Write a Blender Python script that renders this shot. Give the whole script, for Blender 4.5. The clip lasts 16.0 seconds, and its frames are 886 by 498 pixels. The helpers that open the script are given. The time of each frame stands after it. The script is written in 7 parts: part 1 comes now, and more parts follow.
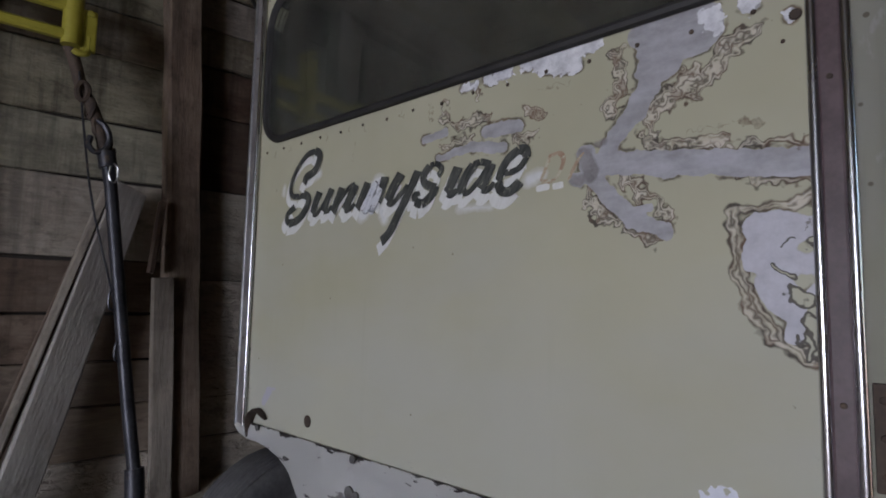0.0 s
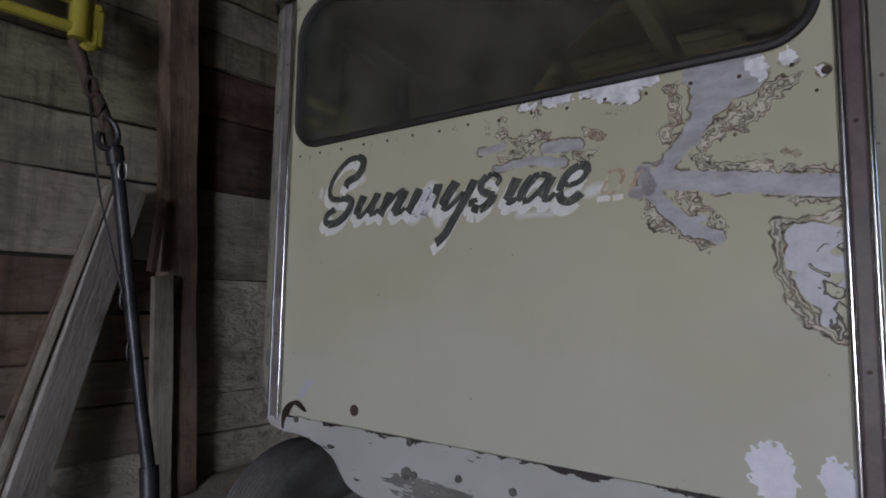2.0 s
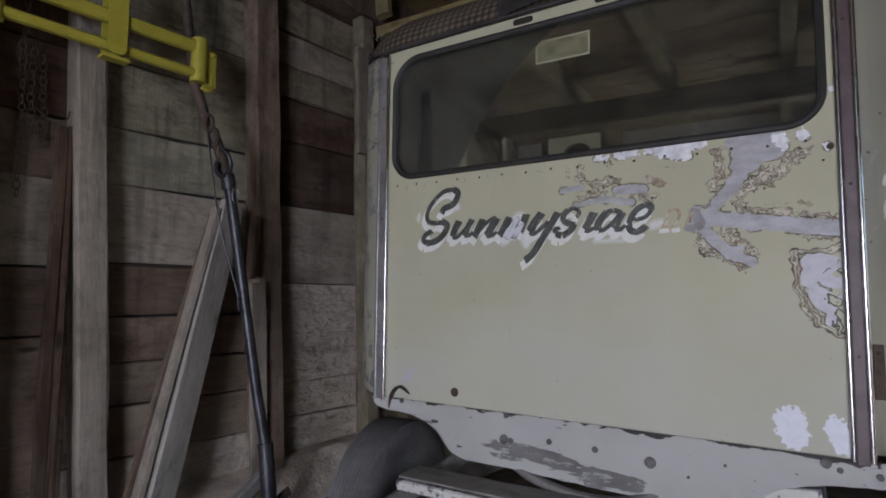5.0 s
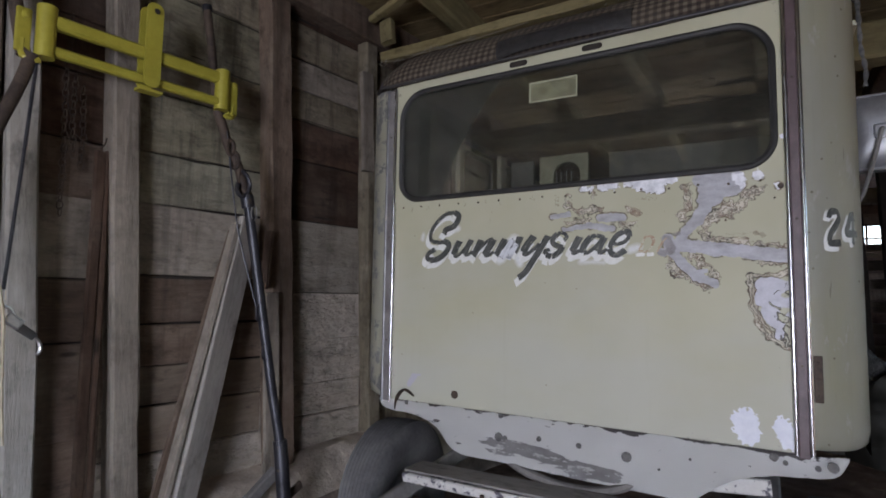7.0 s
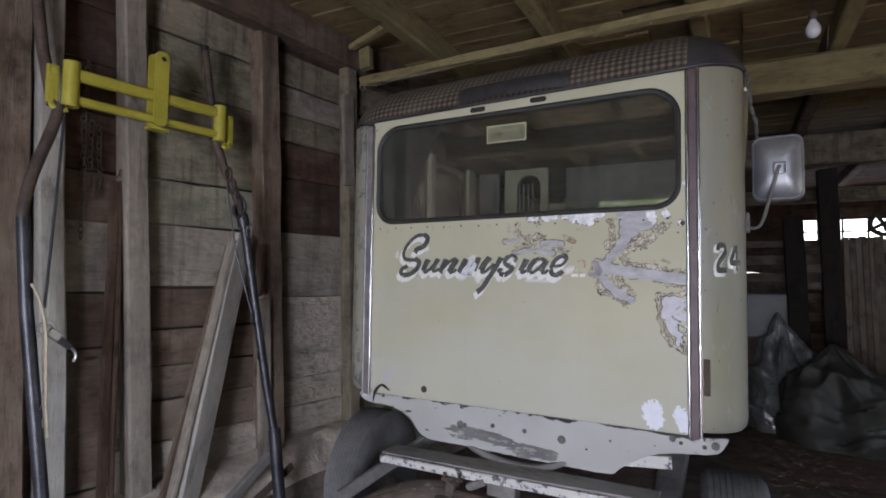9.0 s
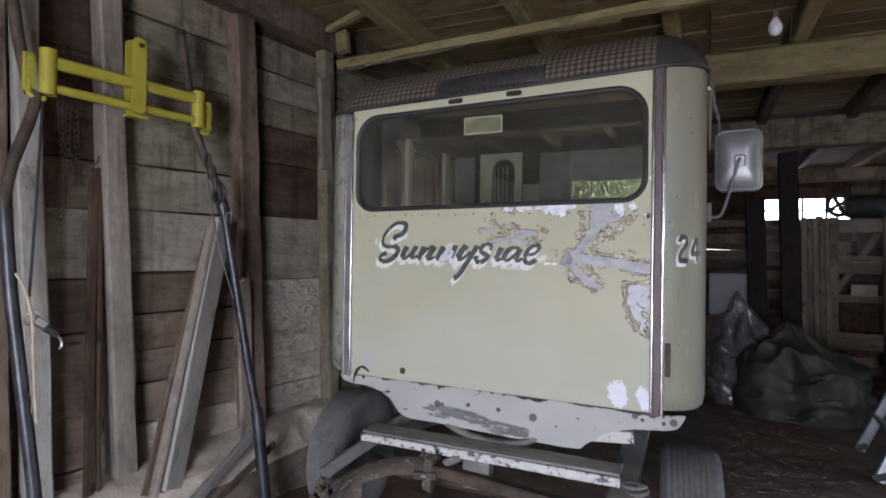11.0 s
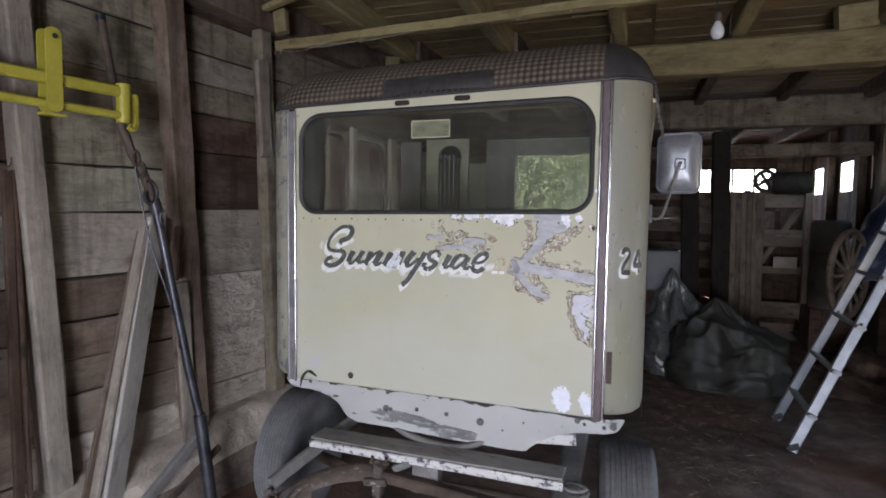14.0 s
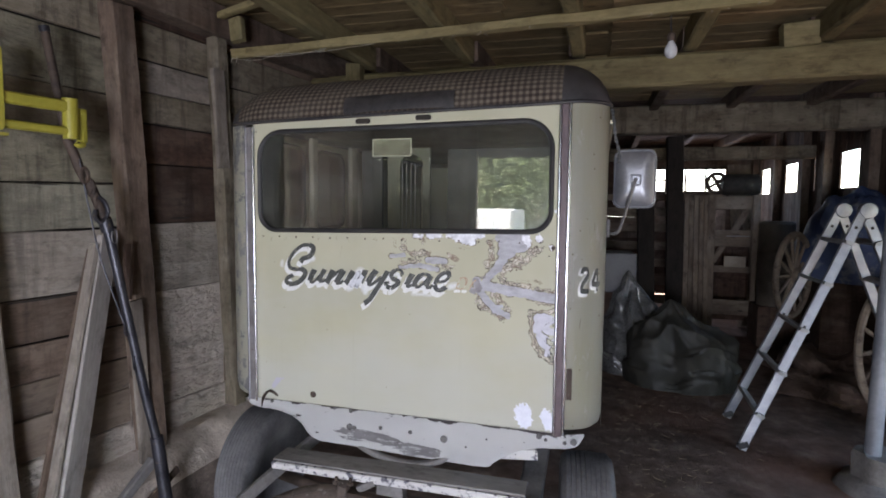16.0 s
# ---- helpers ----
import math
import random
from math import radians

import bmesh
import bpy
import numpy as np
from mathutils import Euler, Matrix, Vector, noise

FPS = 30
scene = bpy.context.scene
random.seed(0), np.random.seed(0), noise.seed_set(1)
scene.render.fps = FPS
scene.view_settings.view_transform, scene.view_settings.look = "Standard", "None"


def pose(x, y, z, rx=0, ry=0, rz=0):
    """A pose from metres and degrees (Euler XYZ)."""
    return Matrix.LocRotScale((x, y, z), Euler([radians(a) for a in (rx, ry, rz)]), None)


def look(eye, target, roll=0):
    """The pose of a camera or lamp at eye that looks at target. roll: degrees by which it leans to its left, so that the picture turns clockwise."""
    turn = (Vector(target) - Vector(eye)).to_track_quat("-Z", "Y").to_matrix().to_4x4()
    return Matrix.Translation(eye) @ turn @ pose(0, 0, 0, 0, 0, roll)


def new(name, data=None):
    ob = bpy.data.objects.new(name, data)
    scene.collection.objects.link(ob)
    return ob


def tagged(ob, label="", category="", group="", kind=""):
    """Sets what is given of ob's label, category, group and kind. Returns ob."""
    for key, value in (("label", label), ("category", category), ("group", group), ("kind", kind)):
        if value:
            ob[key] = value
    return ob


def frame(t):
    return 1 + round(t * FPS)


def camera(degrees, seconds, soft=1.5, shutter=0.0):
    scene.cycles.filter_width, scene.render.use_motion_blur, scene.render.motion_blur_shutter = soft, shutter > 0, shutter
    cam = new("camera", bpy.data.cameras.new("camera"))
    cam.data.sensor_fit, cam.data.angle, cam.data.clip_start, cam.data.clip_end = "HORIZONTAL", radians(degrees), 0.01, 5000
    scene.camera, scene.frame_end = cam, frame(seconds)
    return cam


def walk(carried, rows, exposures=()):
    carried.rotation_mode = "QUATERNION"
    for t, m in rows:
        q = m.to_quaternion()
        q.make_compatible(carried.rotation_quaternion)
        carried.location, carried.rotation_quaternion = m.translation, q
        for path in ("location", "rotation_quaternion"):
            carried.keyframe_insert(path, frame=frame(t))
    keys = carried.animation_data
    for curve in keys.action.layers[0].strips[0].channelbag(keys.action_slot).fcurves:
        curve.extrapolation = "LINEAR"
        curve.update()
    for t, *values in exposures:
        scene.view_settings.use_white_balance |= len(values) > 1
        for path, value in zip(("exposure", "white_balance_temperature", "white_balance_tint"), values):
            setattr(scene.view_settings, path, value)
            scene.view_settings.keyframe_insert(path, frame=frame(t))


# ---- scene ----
cam = camera(76.3, 16.0, soft=1.8)
PATH = [
    (0, (0.813, -0.872, 1.139), (-0.507, 0.619, 1.321), 1.2),
    (0.5, (0.753, -0.941, 1.141), (-0.481, 0.622, 1.33), 1.2),
    (1, (0.703, -1.018, 1.145), (-0.451, 0.605, 1.33), 1.0),
    (1.5, (0.671, -1.079, 1.142), (-0.455, 0.565, 1.318), 0.8),
    (2, (0.648, -1.17, 1.123), (-0.45, 0.491, 1.31), 0.9),
    (2.5, (0.612, -1.294, 1.126), (-0.449, 0.392, 1.309), 0.8),
    (3, (0.593, -1.383, 1.158), (-0.453, 0.314, 1.318), 0.6),
    (3.5, (0.556, -1.439, 1.152), (-0.487, 0.26, 1.311), 0.7),
    (4, (0.547, -1.509, 1.157), (-0.49, 0.195, 1.312), 0.7),
    (6.3, (0.605, -1.875, 1.177), (-0.399, -0.152, 1.341), 0.6),
    (6.5, (0.614, -1.883, 1.183), (-0.389, -0.16, 1.349), 0.8),
    (7, (0.637, -1.915, 1.204), (-0.357, -0.187, 1.367), 0.9),
    (7.5, (0.697, -1.961, 1.235), (-0.3, -0.234, 1.386), 0.8),
    (8, (0.772, -2.048, 1.255), (-0.194, -0.303, 1.402), 0.7),
    (8.2, (0.797, -2.095, 1.277), (-0.156, -0.342, 1.407), 0.8),
    (10.3, (0.897, -2.327, 1.348), (-0.012, -0.548, 1.435), 0.6),
    (10.5, (0.896, -2.33, 1.358), (-0.004, -0.545, 1.428), 0.7),
    (11, (0.887, -2.332, 1.385), (0.04, -0.52, 1.399), 0.8),
    (11.5, (0.874, -2.329, 1.425), (0.07, -0.498, 1.395), 0.7),
    (12, (0.868, -2.329, 1.468), (0.104, -0.482, 1.406), 0.7),
    (12.5, (0.859, -2.325, 1.487), (0.12, -0.469, 1.406), 0.7),
    (13, (0.854, -2.322, 1.514), (0.137, -0.458, 1.415), 0.7),
    (13.5, (0.855, -2.317, 1.562), (0.162, -0.445, 1.445), 0.7),
    (14, (0.86, -2.31, 1.6), (0.198, -0.428, 1.467), 0.7),
    (14.5, (0.864, -2.307, 1.645), (0.245, -0.41, 1.503), 0.6),
    (15, (0.863, -2.311, 1.672), (0.277, -0.404, 1.526), 0.5),
    (15.5, (0.862, -2.31, 1.695), (0.303, -0.395, 1.544), 0.6),
    (16, (0.857, -2.31, 1.708), (0.324, -0.388, 1.555), 0.5),
]
EXPOSURES = [(0.0, 2.40), (1.0, 2.23), (2.0, 2.23), (3.0, 2.38), (4.0, 2.52), (7.0, 2.84), (8.0, 2.92), (10.5, 3.21), (12.0, 3.30), (16.0, 3.37)]
walk(cam, [(t, look(eye, target, roll)) for t, eye, target, roll in PATH], EXPOSURES)

# ---- light ----
world = bpy.data.worlds.new("sky")
scene.world = world
world.use_nodes = True
wn = world.node_tree
sky = wn.nodes.new("ShaderNodeTexSky")
sky.sky_type, sky.sun_disc = "NISHITA", False
sky.sun_elevation, sky.sun_rotation = radians(50), radians(200)
wn.links.new(sky.outputs[0], wn.nodes["Background"].inputs[0])
wn.nodes["Background"].inputs[1].default_value = 0.15
sun = new("sun", bpy.data.lights.new("sun", "SUN"))
sun.data.energy, sun.data.angle, sun.data.color = 5.0, radians(0.5), (1.0, 0.95, 0.88)
sun.matrix_world = look((2, 6, 20), (0, -4, 0))


def daylight(name, eye, target, wide, high, watts):
    """Sky light that an opening of the barn lets in."""
    lamp = new(name, bpy.data.lights.new(name, "AREA"))
    lamp.data.shape, lamp.data.size, lamp.data.size_y = "RECTANGLE", wide, high
    lamp.data.energy, lamp.data.color = watts, (0.94, 0.965, 1.17)
    lamp.matrix_world = look(eye, target)


daylight("doorway_daylight", (-0.18, -5.1, 0.86), (-0.02, -3.0, -0.60), 0.95, 1.05, 2.0)
daylight("doorway_daylight", (1.24, -5.1, 0.96), (0.15, -3.0, -0.40), 1.2, 1.30, 25.5)
daylight("side_hatch_daylight", (3.58, 0.75, 1.15), (2.3, 1.55, 0.1), 0.8, 1.5, 0.22)
daylight("end_window_daylight", (2.45, 9.5, 2.25), (2.2, 7.5, 0.2), 1.4, 0.40, 2.4)

# ---- materials ----


class Nodes:
    """Short hand for a node tree."""

    def __init__(self, name):
        self.m = bpy.data.materials.new(name)
        self.m.use_nodes = True
        self.t = self.m.node_tree
        self.bsdf = self.t.nodes["Principled BSDF"]
        self.out = self.t.nodes["Material Output"]

    def add(self, kind, inputs=None, **props):
        n = self.t.nodes.new("ShaderNode" + kind)
        if "operation" in props:
            n.operation = props["operation"]
        if "data_type" in props:
            n.data_type = props["data_type"]
        for k, v in (inputs or {}).items():
            self.put(n.inputs[k], v)
        return n

    def put(self, socket, v):
        if hasattr(v, "outputs"):
            v = v.outputs[0]
        if isinstance(v, bpy.types.NodeSocket):
            self.t.links.new(v, socket)
        elif isinstance(v, tuple) and len(v) == 3 and socket.type == "RGBA":
            socket.default_value = (*v, 1)
        else:
            socket.default_value = v

    def math(self, op, a, b=0.0, c=0.0):
        return self.add("Math", {0: a, 1: b, 2: c}, operation=op).outputs[0]

    def vec(self, op, a, b=(0, 0, 0)):
        n = self.add("VectorMath", {0: a, 1: b}, operation=op)
        return n.outputs["Value"] if op in ("LENGTH", "DOT_PRODUCT", "DISTANCE") else n.outputs[0]

    def mix(self, f, a, b):
        n = self.add("Mix", data_type="RGBA")
        self.put(n.inputs[0], f), self.put(n.inputs[6], a), self.put(n.inputs[7], b)
        return n.outputs[2]

    def ramp(self, f, *stops):
        n = self.add("ValToRGB", {0: f})
        e = n.color_ramp.elements
        while len(e) < len(stops):
            e.new(0.5)
        for el, (p, c) in zip(e, stops):
            el.position = p
            el.color = (*c, 1) if isinstance(c, tuple) else (c, c, c, 1)
        return n.outputs[0]

    def coord(self, stretch=(1, 1, 1), shift=True):
        """Object coordinates in metres, stretched, with a shift of its own for each object."""
        c = self.add("TexCoord").outputs["Object"]
        if shift:
            r = self.math("MULTIPLY", self.add("ObjectInfo").outputs["Random"], 37.0)
            c = self.vec("ADD", c, self.add("CombineXYZ", {0: r, 1: r, 2: r}))
        return self.vec("MULTIPLY", c, stretch)

    def noise(self, at, scale, detail=4.0, rough=0.55, out=0):
        return self.add("TexNoise", {"Vector": at, "Scale": scale, "Detail": detail, "Roughness": rough}).outputs[out]

    def bump(self, height, strength=0.3, distance=0.01):
        n = self.add("Bump", {"Height": height, "Strength": strength, "Distance": distance})
        self.put(self.bsdf.inputs["Normal"], n)

    def done(self, color, rough=0.7, metal=0.0, **more):
        self.put(self.bsdf.inputs["Base Color"], color)
        self.put(self.bsdf.inputs["Roughness"], rough)
        self.put(self.bsdf.inputs["Metallic"], metal)
        for k, v in more.items():
            self.put(self.bsdf.inputs[k.replace("_", " ")], v)
        return self.m


def wood(name, dark, light, dust=(0.42, 0.37, 0.30), dusty=0.35, knots=True, lumps=0.0, drips=0.0):
    """Weathered sawn timber with the grain along the local x axis."""
    n = Nodes(name)
    at = n.coord((1, 1, 1))
    grain = n.noise(n.vec("MULTIPLY", at, (2.6, 24, 24)), 2.2, 8.0, 0.7)
    broad = n.noise(n.vec("MULTIPLY", at, (1.2, 3.0, 3.0)), 1.6, 4.0)
    blotch = n.noise(n.vec("MULTIPLY", at, (4.5, 8.0, 8.0)), 1.7, 9.0, 0.74)
    fine = n.noise(n.vec("MULTIPLY", at, (16, 150, 150)), 1.0, 3.0, 0.7)
    tone = n.add("ObjectInfo").outputs["Random"]
    f = n.math("ADD", n.math("MULTIPLY", grain, 0.42), n.math("MULTIPLY", broad, 0.33))
    f = n.math("ADD", f, n.math("MULTIPLY", blotch, 0.45))
    f = n.math("ADD", f, n.math("MULTIPLY", n.math("SUBTRACT", tone, 0.5), 0.22))
    c = n.ramp(f, (0.36, dark), (0.62, tuple((a + b) / 2 for a, b in zip(dark, light))), (0.82, light))
    stain = n.noise(n.vec("MULTIPLY", at, (1.2, 2.5, 2.5)), 2.0, 5.0, 0.6)
    c = n.mix(n.ramp(stain, (0.48, 0.0), (0.72, dusty)), c, dust)
    dirt = n.noise(n.vec("MULTIPLY", at, (2.0, 4.0, 4.0)), 3.1, 6.0, 0.7)
    c = n.mix(n.ramp(dirt, (0.54, 0.0), (0.70, 0.7)), c, tuple(0.42 * v for v in dark))
    c = n.mix(n.ramp(fine, (0.60, 0.0), (0.74, 0.35)), c, tuple(0.35 * v for v in dark))
    if knots:
        v = n.add("TexVoronoi", {"Vector": n.vec("MULTIPLY", at, (1.3, 4.2, 4.2)), "Scale": 1.3})
        c = n.mix(n.ramp(v.outputs["Distance"], (0.035, 0.85), (0.075, 0.0)), c, tuple(0.3 * v2 for v2 in dark))
    height = n.math("ADD", n.math("ADD", grain, blotch), n.math("MULTIPLY", fine, 0.5))
    if lumps:
        # caked dust and plaster
        cake = n.noise(n.vec("MULTIPLY", at, (9, 14, 14)), 1.0, 7.0, 0.62)
        height = n.math("ADD", height, n.math("MULTIPLY", n.ramp(cake, (0.42, 0.0), (0.62, 1.0)), lumps))
        c = n.mix(n.ramp(cake, (0.42, 0.0), (0.66, 0.4)), c, dust)
    if drips:
        # water stains that run down over several boards, and patches of grime
        place = n.add("NewGeometry").outputs["Position"]
        run = n.noise(n.vec("MULTIPLY", place, (11, 11, 1.1)), 1.0, 7.0, 0.68)
        c = n.mix(n.ramp(run, (0.50, 0.0), (0.66, drips)), c, tuple(0.40 * v for v in dark))
        grime = n.noise(n.vec("MULTIPLY", place, (3.2, 3.2, 4.6)), 1.0, 9.0, 0.78)
        c = n.mix(n.ramp(grime, (0.50, 0.0), (0.62, 0.75 * drips)), c, tuple(0.62 * v for v in dark))
    n.bump(height, 0.8 if lumps else 0.7, 0.012 if lumps > 0.9 else 0.006)
    return n.done(c, 0.85, Specular_IOR_Level=0.25)


def mottled(name, a, b, scale=6.0, rough=0.7, metal=0.0, bump=0.2, depth=0.004, spots=None, spot_at=0.62, **more):
    """A surface in two tones, with fine grain and, if given, worn spots in a third."""
    n = Nodes(name)
    at = n.coord()
    big, small = n.noise(at, scale, 5.0), n.noise(at, scale * 9, 5.0, 0.65)
    f = n.math("ADD", n.math("MULTIPLY", big, 0.65), n.math("MULTIPLY", small, 0.35))
    c = n.ramp(f, (0.38, a), (0.62, b))
    if spots:
        c = n.mix(n.ramp(n.noise(at, scale * 2.3, 6.0, 0.7), (spot_at, 0.0), (spot_at + 0.05, 1.0)), c, spots)
    n.bump(f, bump, depth)
    return n.done(c, n.math("ADD", rough, n.math("MULTIPLY", n.math("SUBTRACT", small, 0.5), 0.3)), metal, **more)


WOOD_GREY = wood("weathered_grey_wood", (0.093, 0.074, 0.050), (0.284, 0.248, 0.180), drips=0.75)
WOOD_PALE = wood("pale_grey_wood", (0.14, 0.117, 0.094), (0.36, 0.318, 0.268), drips=0.45)
WOOD_DUSTY = wood("dusty_tan_wood", (0.303, 0.265, 0.213), (0.596, 0.533, 0.455), dust=(0.630, 0.550, 0.461), dusty=0.65, knots=False, lumps=2.6)
WOOD_LICHEN = wood("lichen_grey_board", (0.167, 0.155, 0.119), (0.363, 0.340, 0.261), dust=(0.392, 0.375, 0.279), dusty=0.5, lumps=0.5, drips=0.6)
WOOD_MOSSY = wood("grimy_mottled_board", (0.083, 0.072, 0.050), (0.294, 0.270, 0.194), dust=(0.353, 0.330, 0.234), dusty=0.5, lumps=0.7, drips=0.75)
WOOD_PLASTERED = wood("limewashed_board", (0.20, 0.175, 0.142), (0.40, 0.36, 0.30), dust=(0.43, 0.385, 0.325), dusty=0.6, knots=False, lumps=1.0, drips=0.35)
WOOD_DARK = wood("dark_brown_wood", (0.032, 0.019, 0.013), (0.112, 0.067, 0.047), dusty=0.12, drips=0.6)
WOOD_WARM = wood("brown_wood", (0.067, 0.046, 0.034), (0.225, 0.165, 0.122), dusty=0.22, drips=0.5)
WOOD_CEIL = wood("yellowed_ceiling_wood", (0.098, 0.080, 0.039), (0.312, 0.267, 0.136), dust=(0.271, 0.238, 0.133), dusty=0.25)
WOOD_OLD = wood("dull_brown_old_wood", (0.085, 0.064, 0.048), (0.25, 0.198, 0.15), dusty=0.3)
WOOD_ASH = wood("ash_grey_post", (0.19, 0.178, 0.16), (0.42, 0.395, 0.36), dusty=0.15)
WOOD_BOARD = wood("brown_ceiling_board", (0.093, 0.065, 0.031), (0.281, 0.212, 0.107), dust=(0.306, 0.246, 0.131), dusty=0.35)
WOOD_LATH = wood("yellowed_lath", (0.153, 0.123, 0.057), (0.391, 0.327, 0.164), dust=(0.340, 0.289, 0.164), dusty=0.2)
WOOD_NEW = wood("planed_grey_board", (0.224, 0.204, 0.185), (0.526, 0.487, 0.448), dusty=0.15)
WOOD_BLACK = wood("near_black_timber", (0.010, 0.008, 0.007), (0.034, 0.027, 0.022), dust=(0.06, 0.05, 0.04), dusty=0.15)
# near-black colour standing in for shade behind gaps, in holes and under the truck
DARKNESS = mottled("gap_shade_backing", (0.015, 0.012, 0.01), (0.03, 0.025, 0.02), 3.0, 0.95)
BLACK_STEEL = mottled("dark_steel", (0.025, 0.026, 0.032), (0.07, 0.07, 0.08), 9.0, 0.42, 0.6, 0.12, 0.001, (0.10, 0.08, 0.065))
BLACK_IRON = mottled("near_black_iron", (0.012, 0.011, 0.010), (0.035, 0.030, 0.026), 12.0, 0.75, 0.2, 0.3, 0.002)
RUST_STEEL = mottled("rusty_dark_iron", (0.04, 0.03, 0.025), (0.11, 0.08, 0.06), 12.0, 0.75, 0.35, 0.3, 0.002)
YELLOW = mottled("yellow_paint", (0.28, 0.25, 0.030), (0.37, 0.335, 0.048), 7.0, 0.45, 0.0, 0.08, 0.001, (0.30, 0.23, 0.04), 0.68)
STEEL = mottled("zinc_clip", (0.30, 0.30, 0.31), (0.48, 0.48, 0.48), 20.0, 0.38, 1.0, 0.05, 0.001)
MAROON = mottled("maroon_vinyl_insert", (0.055, 0.032, 0.035), (0.10, 0.065, 0.07), 18.0, 0.5, 0.0, 0.08, 0.001)
DULL_INSERT = mottled("dusty_grey_vinyl_insert", (0.10, 0.09, 0.09), (0.20, 0.19, 0.185), 14.0, 0.6, 0.0, 0.08, 0.001)
RUBBER = mottled("black_rubber", (0.010, 0.010, 0.010), (0.026, 0.025, 0.024), 12.0, 0.6, 0.0, 0.1, 0.001)
VINYL = mottled("black_vinyl", (0.016, 0.015, 0.016), (0.045, 0.042, 0.042), 8.0, 0.55, 0.0, 0.3, 0.004, (0.12, 0.115, 0.11), 0.68)
VINYL_DUSTY = mottled("dusty_black_vinyl", (0.035, 0.033, 0.033), (0.085, 0.08, 0.078), 9.0, 0.6, 0.0, 0.3, 0.004, (0.20, 0.19, 0.18), 0.66)
CONCRETE = mottled("earthy_concrete", (0.370, 0.314, 0.258), (0.605, 0.526, 0.442), 9.0, 0.95, 0.0, 1.0, 0.03, (0.224, 0.157, 0.123), 0.64)
# darker than the ledge: the shade low on the footing is in this colour
FOOTING_SHADE = mottled("shaded_footing_face", (0.07, 0.055, 0.044), (0.19, 0.15, 0.12), 7.0, 0.95, 0.0, 0.8, 0.02, (0.20, 0.165, 0.13), 0.62)
MIRROR_BACK = mottled("dusty_mirror_shell", (0.24, 0.245, 0.26), (0.34, 0.345, 0.36), 8.0, 0.44, 0.55, 0.05, 0.001, (0.30, 0.29, 0.28), 0.68)
ALUMINIUM = mottled("brushed_aluminium", (0.235, 0.244, 0.265), (0.336, 0.344, 0.361), 10.0, 0.42, 0.7, 0.06, 0.001, (0.294, 0.286, 0.277), 0.68)
RUNG_METAL = mottled("grimy_ribbed_aluminium", (0.22, 0.22, 0.21), (0.34, 0.34, 0.33), 14.0, 0.6, 0.4, 0.2, 0.002)
GREEN_TARP = mottled("dark_green_tarpaulin", (0.014, 0.014, 0.010), (0.031, 0.029, 0.023), 5.0, 0.62, 0.0, 0.5, 0.006, (0.100, 0.086, 0.072), 0.66)
BLUE_TARP = mottled("blue_tarpaulin", (0.028, 0.046, 0.105), (0.060, 0.082, 0.150), 3.0, 0.5, 0.0, 0.4, 0.01, (0.13, 0.145, 0.175), 0.54)
CLEAR_PLASTIC = mottled("dusty_plastic_sheet", (0.05, 0.052, 0.050), (0.11, 0.11, 0.107), 9.0, 0.28, 0.0, 0.5, 0.006)
PAPER = mottled("faded_paper", (0.30, 0.26, 0.20), (0.42, 0.37, 0.30), 8.0, 0.85)
STRAW = mottled("straw", (0.18, 0.13, 0.07), (0.32, 0.25, 0.14), 12.0, 0.85)
ROPE = mottled("frayed_rope", (0.32, 0.27, 0.19), (0.46, 0.40, 0.30), 30.0, 0.9)
COBWEB = mottled("dusty_cobweb", (0.22, 0.20, 0.15), (0.36, 0.33, 0.26), 20.0, 0.9)
BULB = mottled("frosted_bulb_glass", (0.42, 0.44, 0.45), (0.55, 0.56, 0.56), 10.0, 0.2, 0.0, 0.0)
PORCELAIN = mottled("porcelain_socket", (0.55, 0.52, 0.46), (0.68, 0.65, 0.58), 10.0, 0.4)
CREAM = mottled("cream_body_paint", (0.43, 0.424, 0.31), (0.49, 0.483, 0.365), 3.0, 0.42, 0.0, 0.06, 0.001, (0.28, 0.25, 0.19), 0.74)


def corner_paint():
    """Cream paint gone chalky, with scratches, rust specks and chips."""
    n = Nodes("chalky_cream_corner")
    at = n.coord(shift=False)
    chalk = n.noise(n.vec("MULTIPLY", at, (3.0, 3.0, 1.2)), 1.6, 5.0, 0.6)
    c = n.mix(n.ramp(chalk, (0.38, 0.0), (0.62, 1.0)), (0.425, 0.415, 0.298), (0.435, 0.433, 0.368))
    streak = n.noise(n.vec("MULTIPLY", at, (40, 40, 2.0)), 1.0, 5.0, 0.6)
    c = n.mix(n.ramp(streak, (0.58, 0.0), (0.78, 0.35)), c, (0.34, 0.325, 0.25))
    wipe = n.noise(n.vec("MULTIPLY", at, (12, 12, 5)), 1.0, 6.0, 0.7)
    c = n.mix(n.ramp(wipe, (0.60, 0.0), (0.66, 0.7)), c, (0.56, 0.56, 0.55))
    speck = n.add("TexVoronoi", {"Vector": at, "Scale": 17.0})
    c = n.mix(n.ramp(speck.outputs["Distance"], (0.05, 0.85), (0.075, 0.0)), c, (0.17, 0.14, 0.10))
    scratch = n.noise(n.vec("MULTIPLY", at, (70, 70, 7)), 1.0, 3.0, 0.6)
    c = n.mix(n.ramp(scratch, (0.70, 0.0), (0.73, 0.7)), c, (0.20, 0.18, 0.15))
    n.bump(n.math("ADD", streak, wipe), 0.1, 0.001)
    return n.done(c, n.math("MULTIPLY_ADD", wipe, 0.3, 0.36), Specular_IOR_Level=0.4)


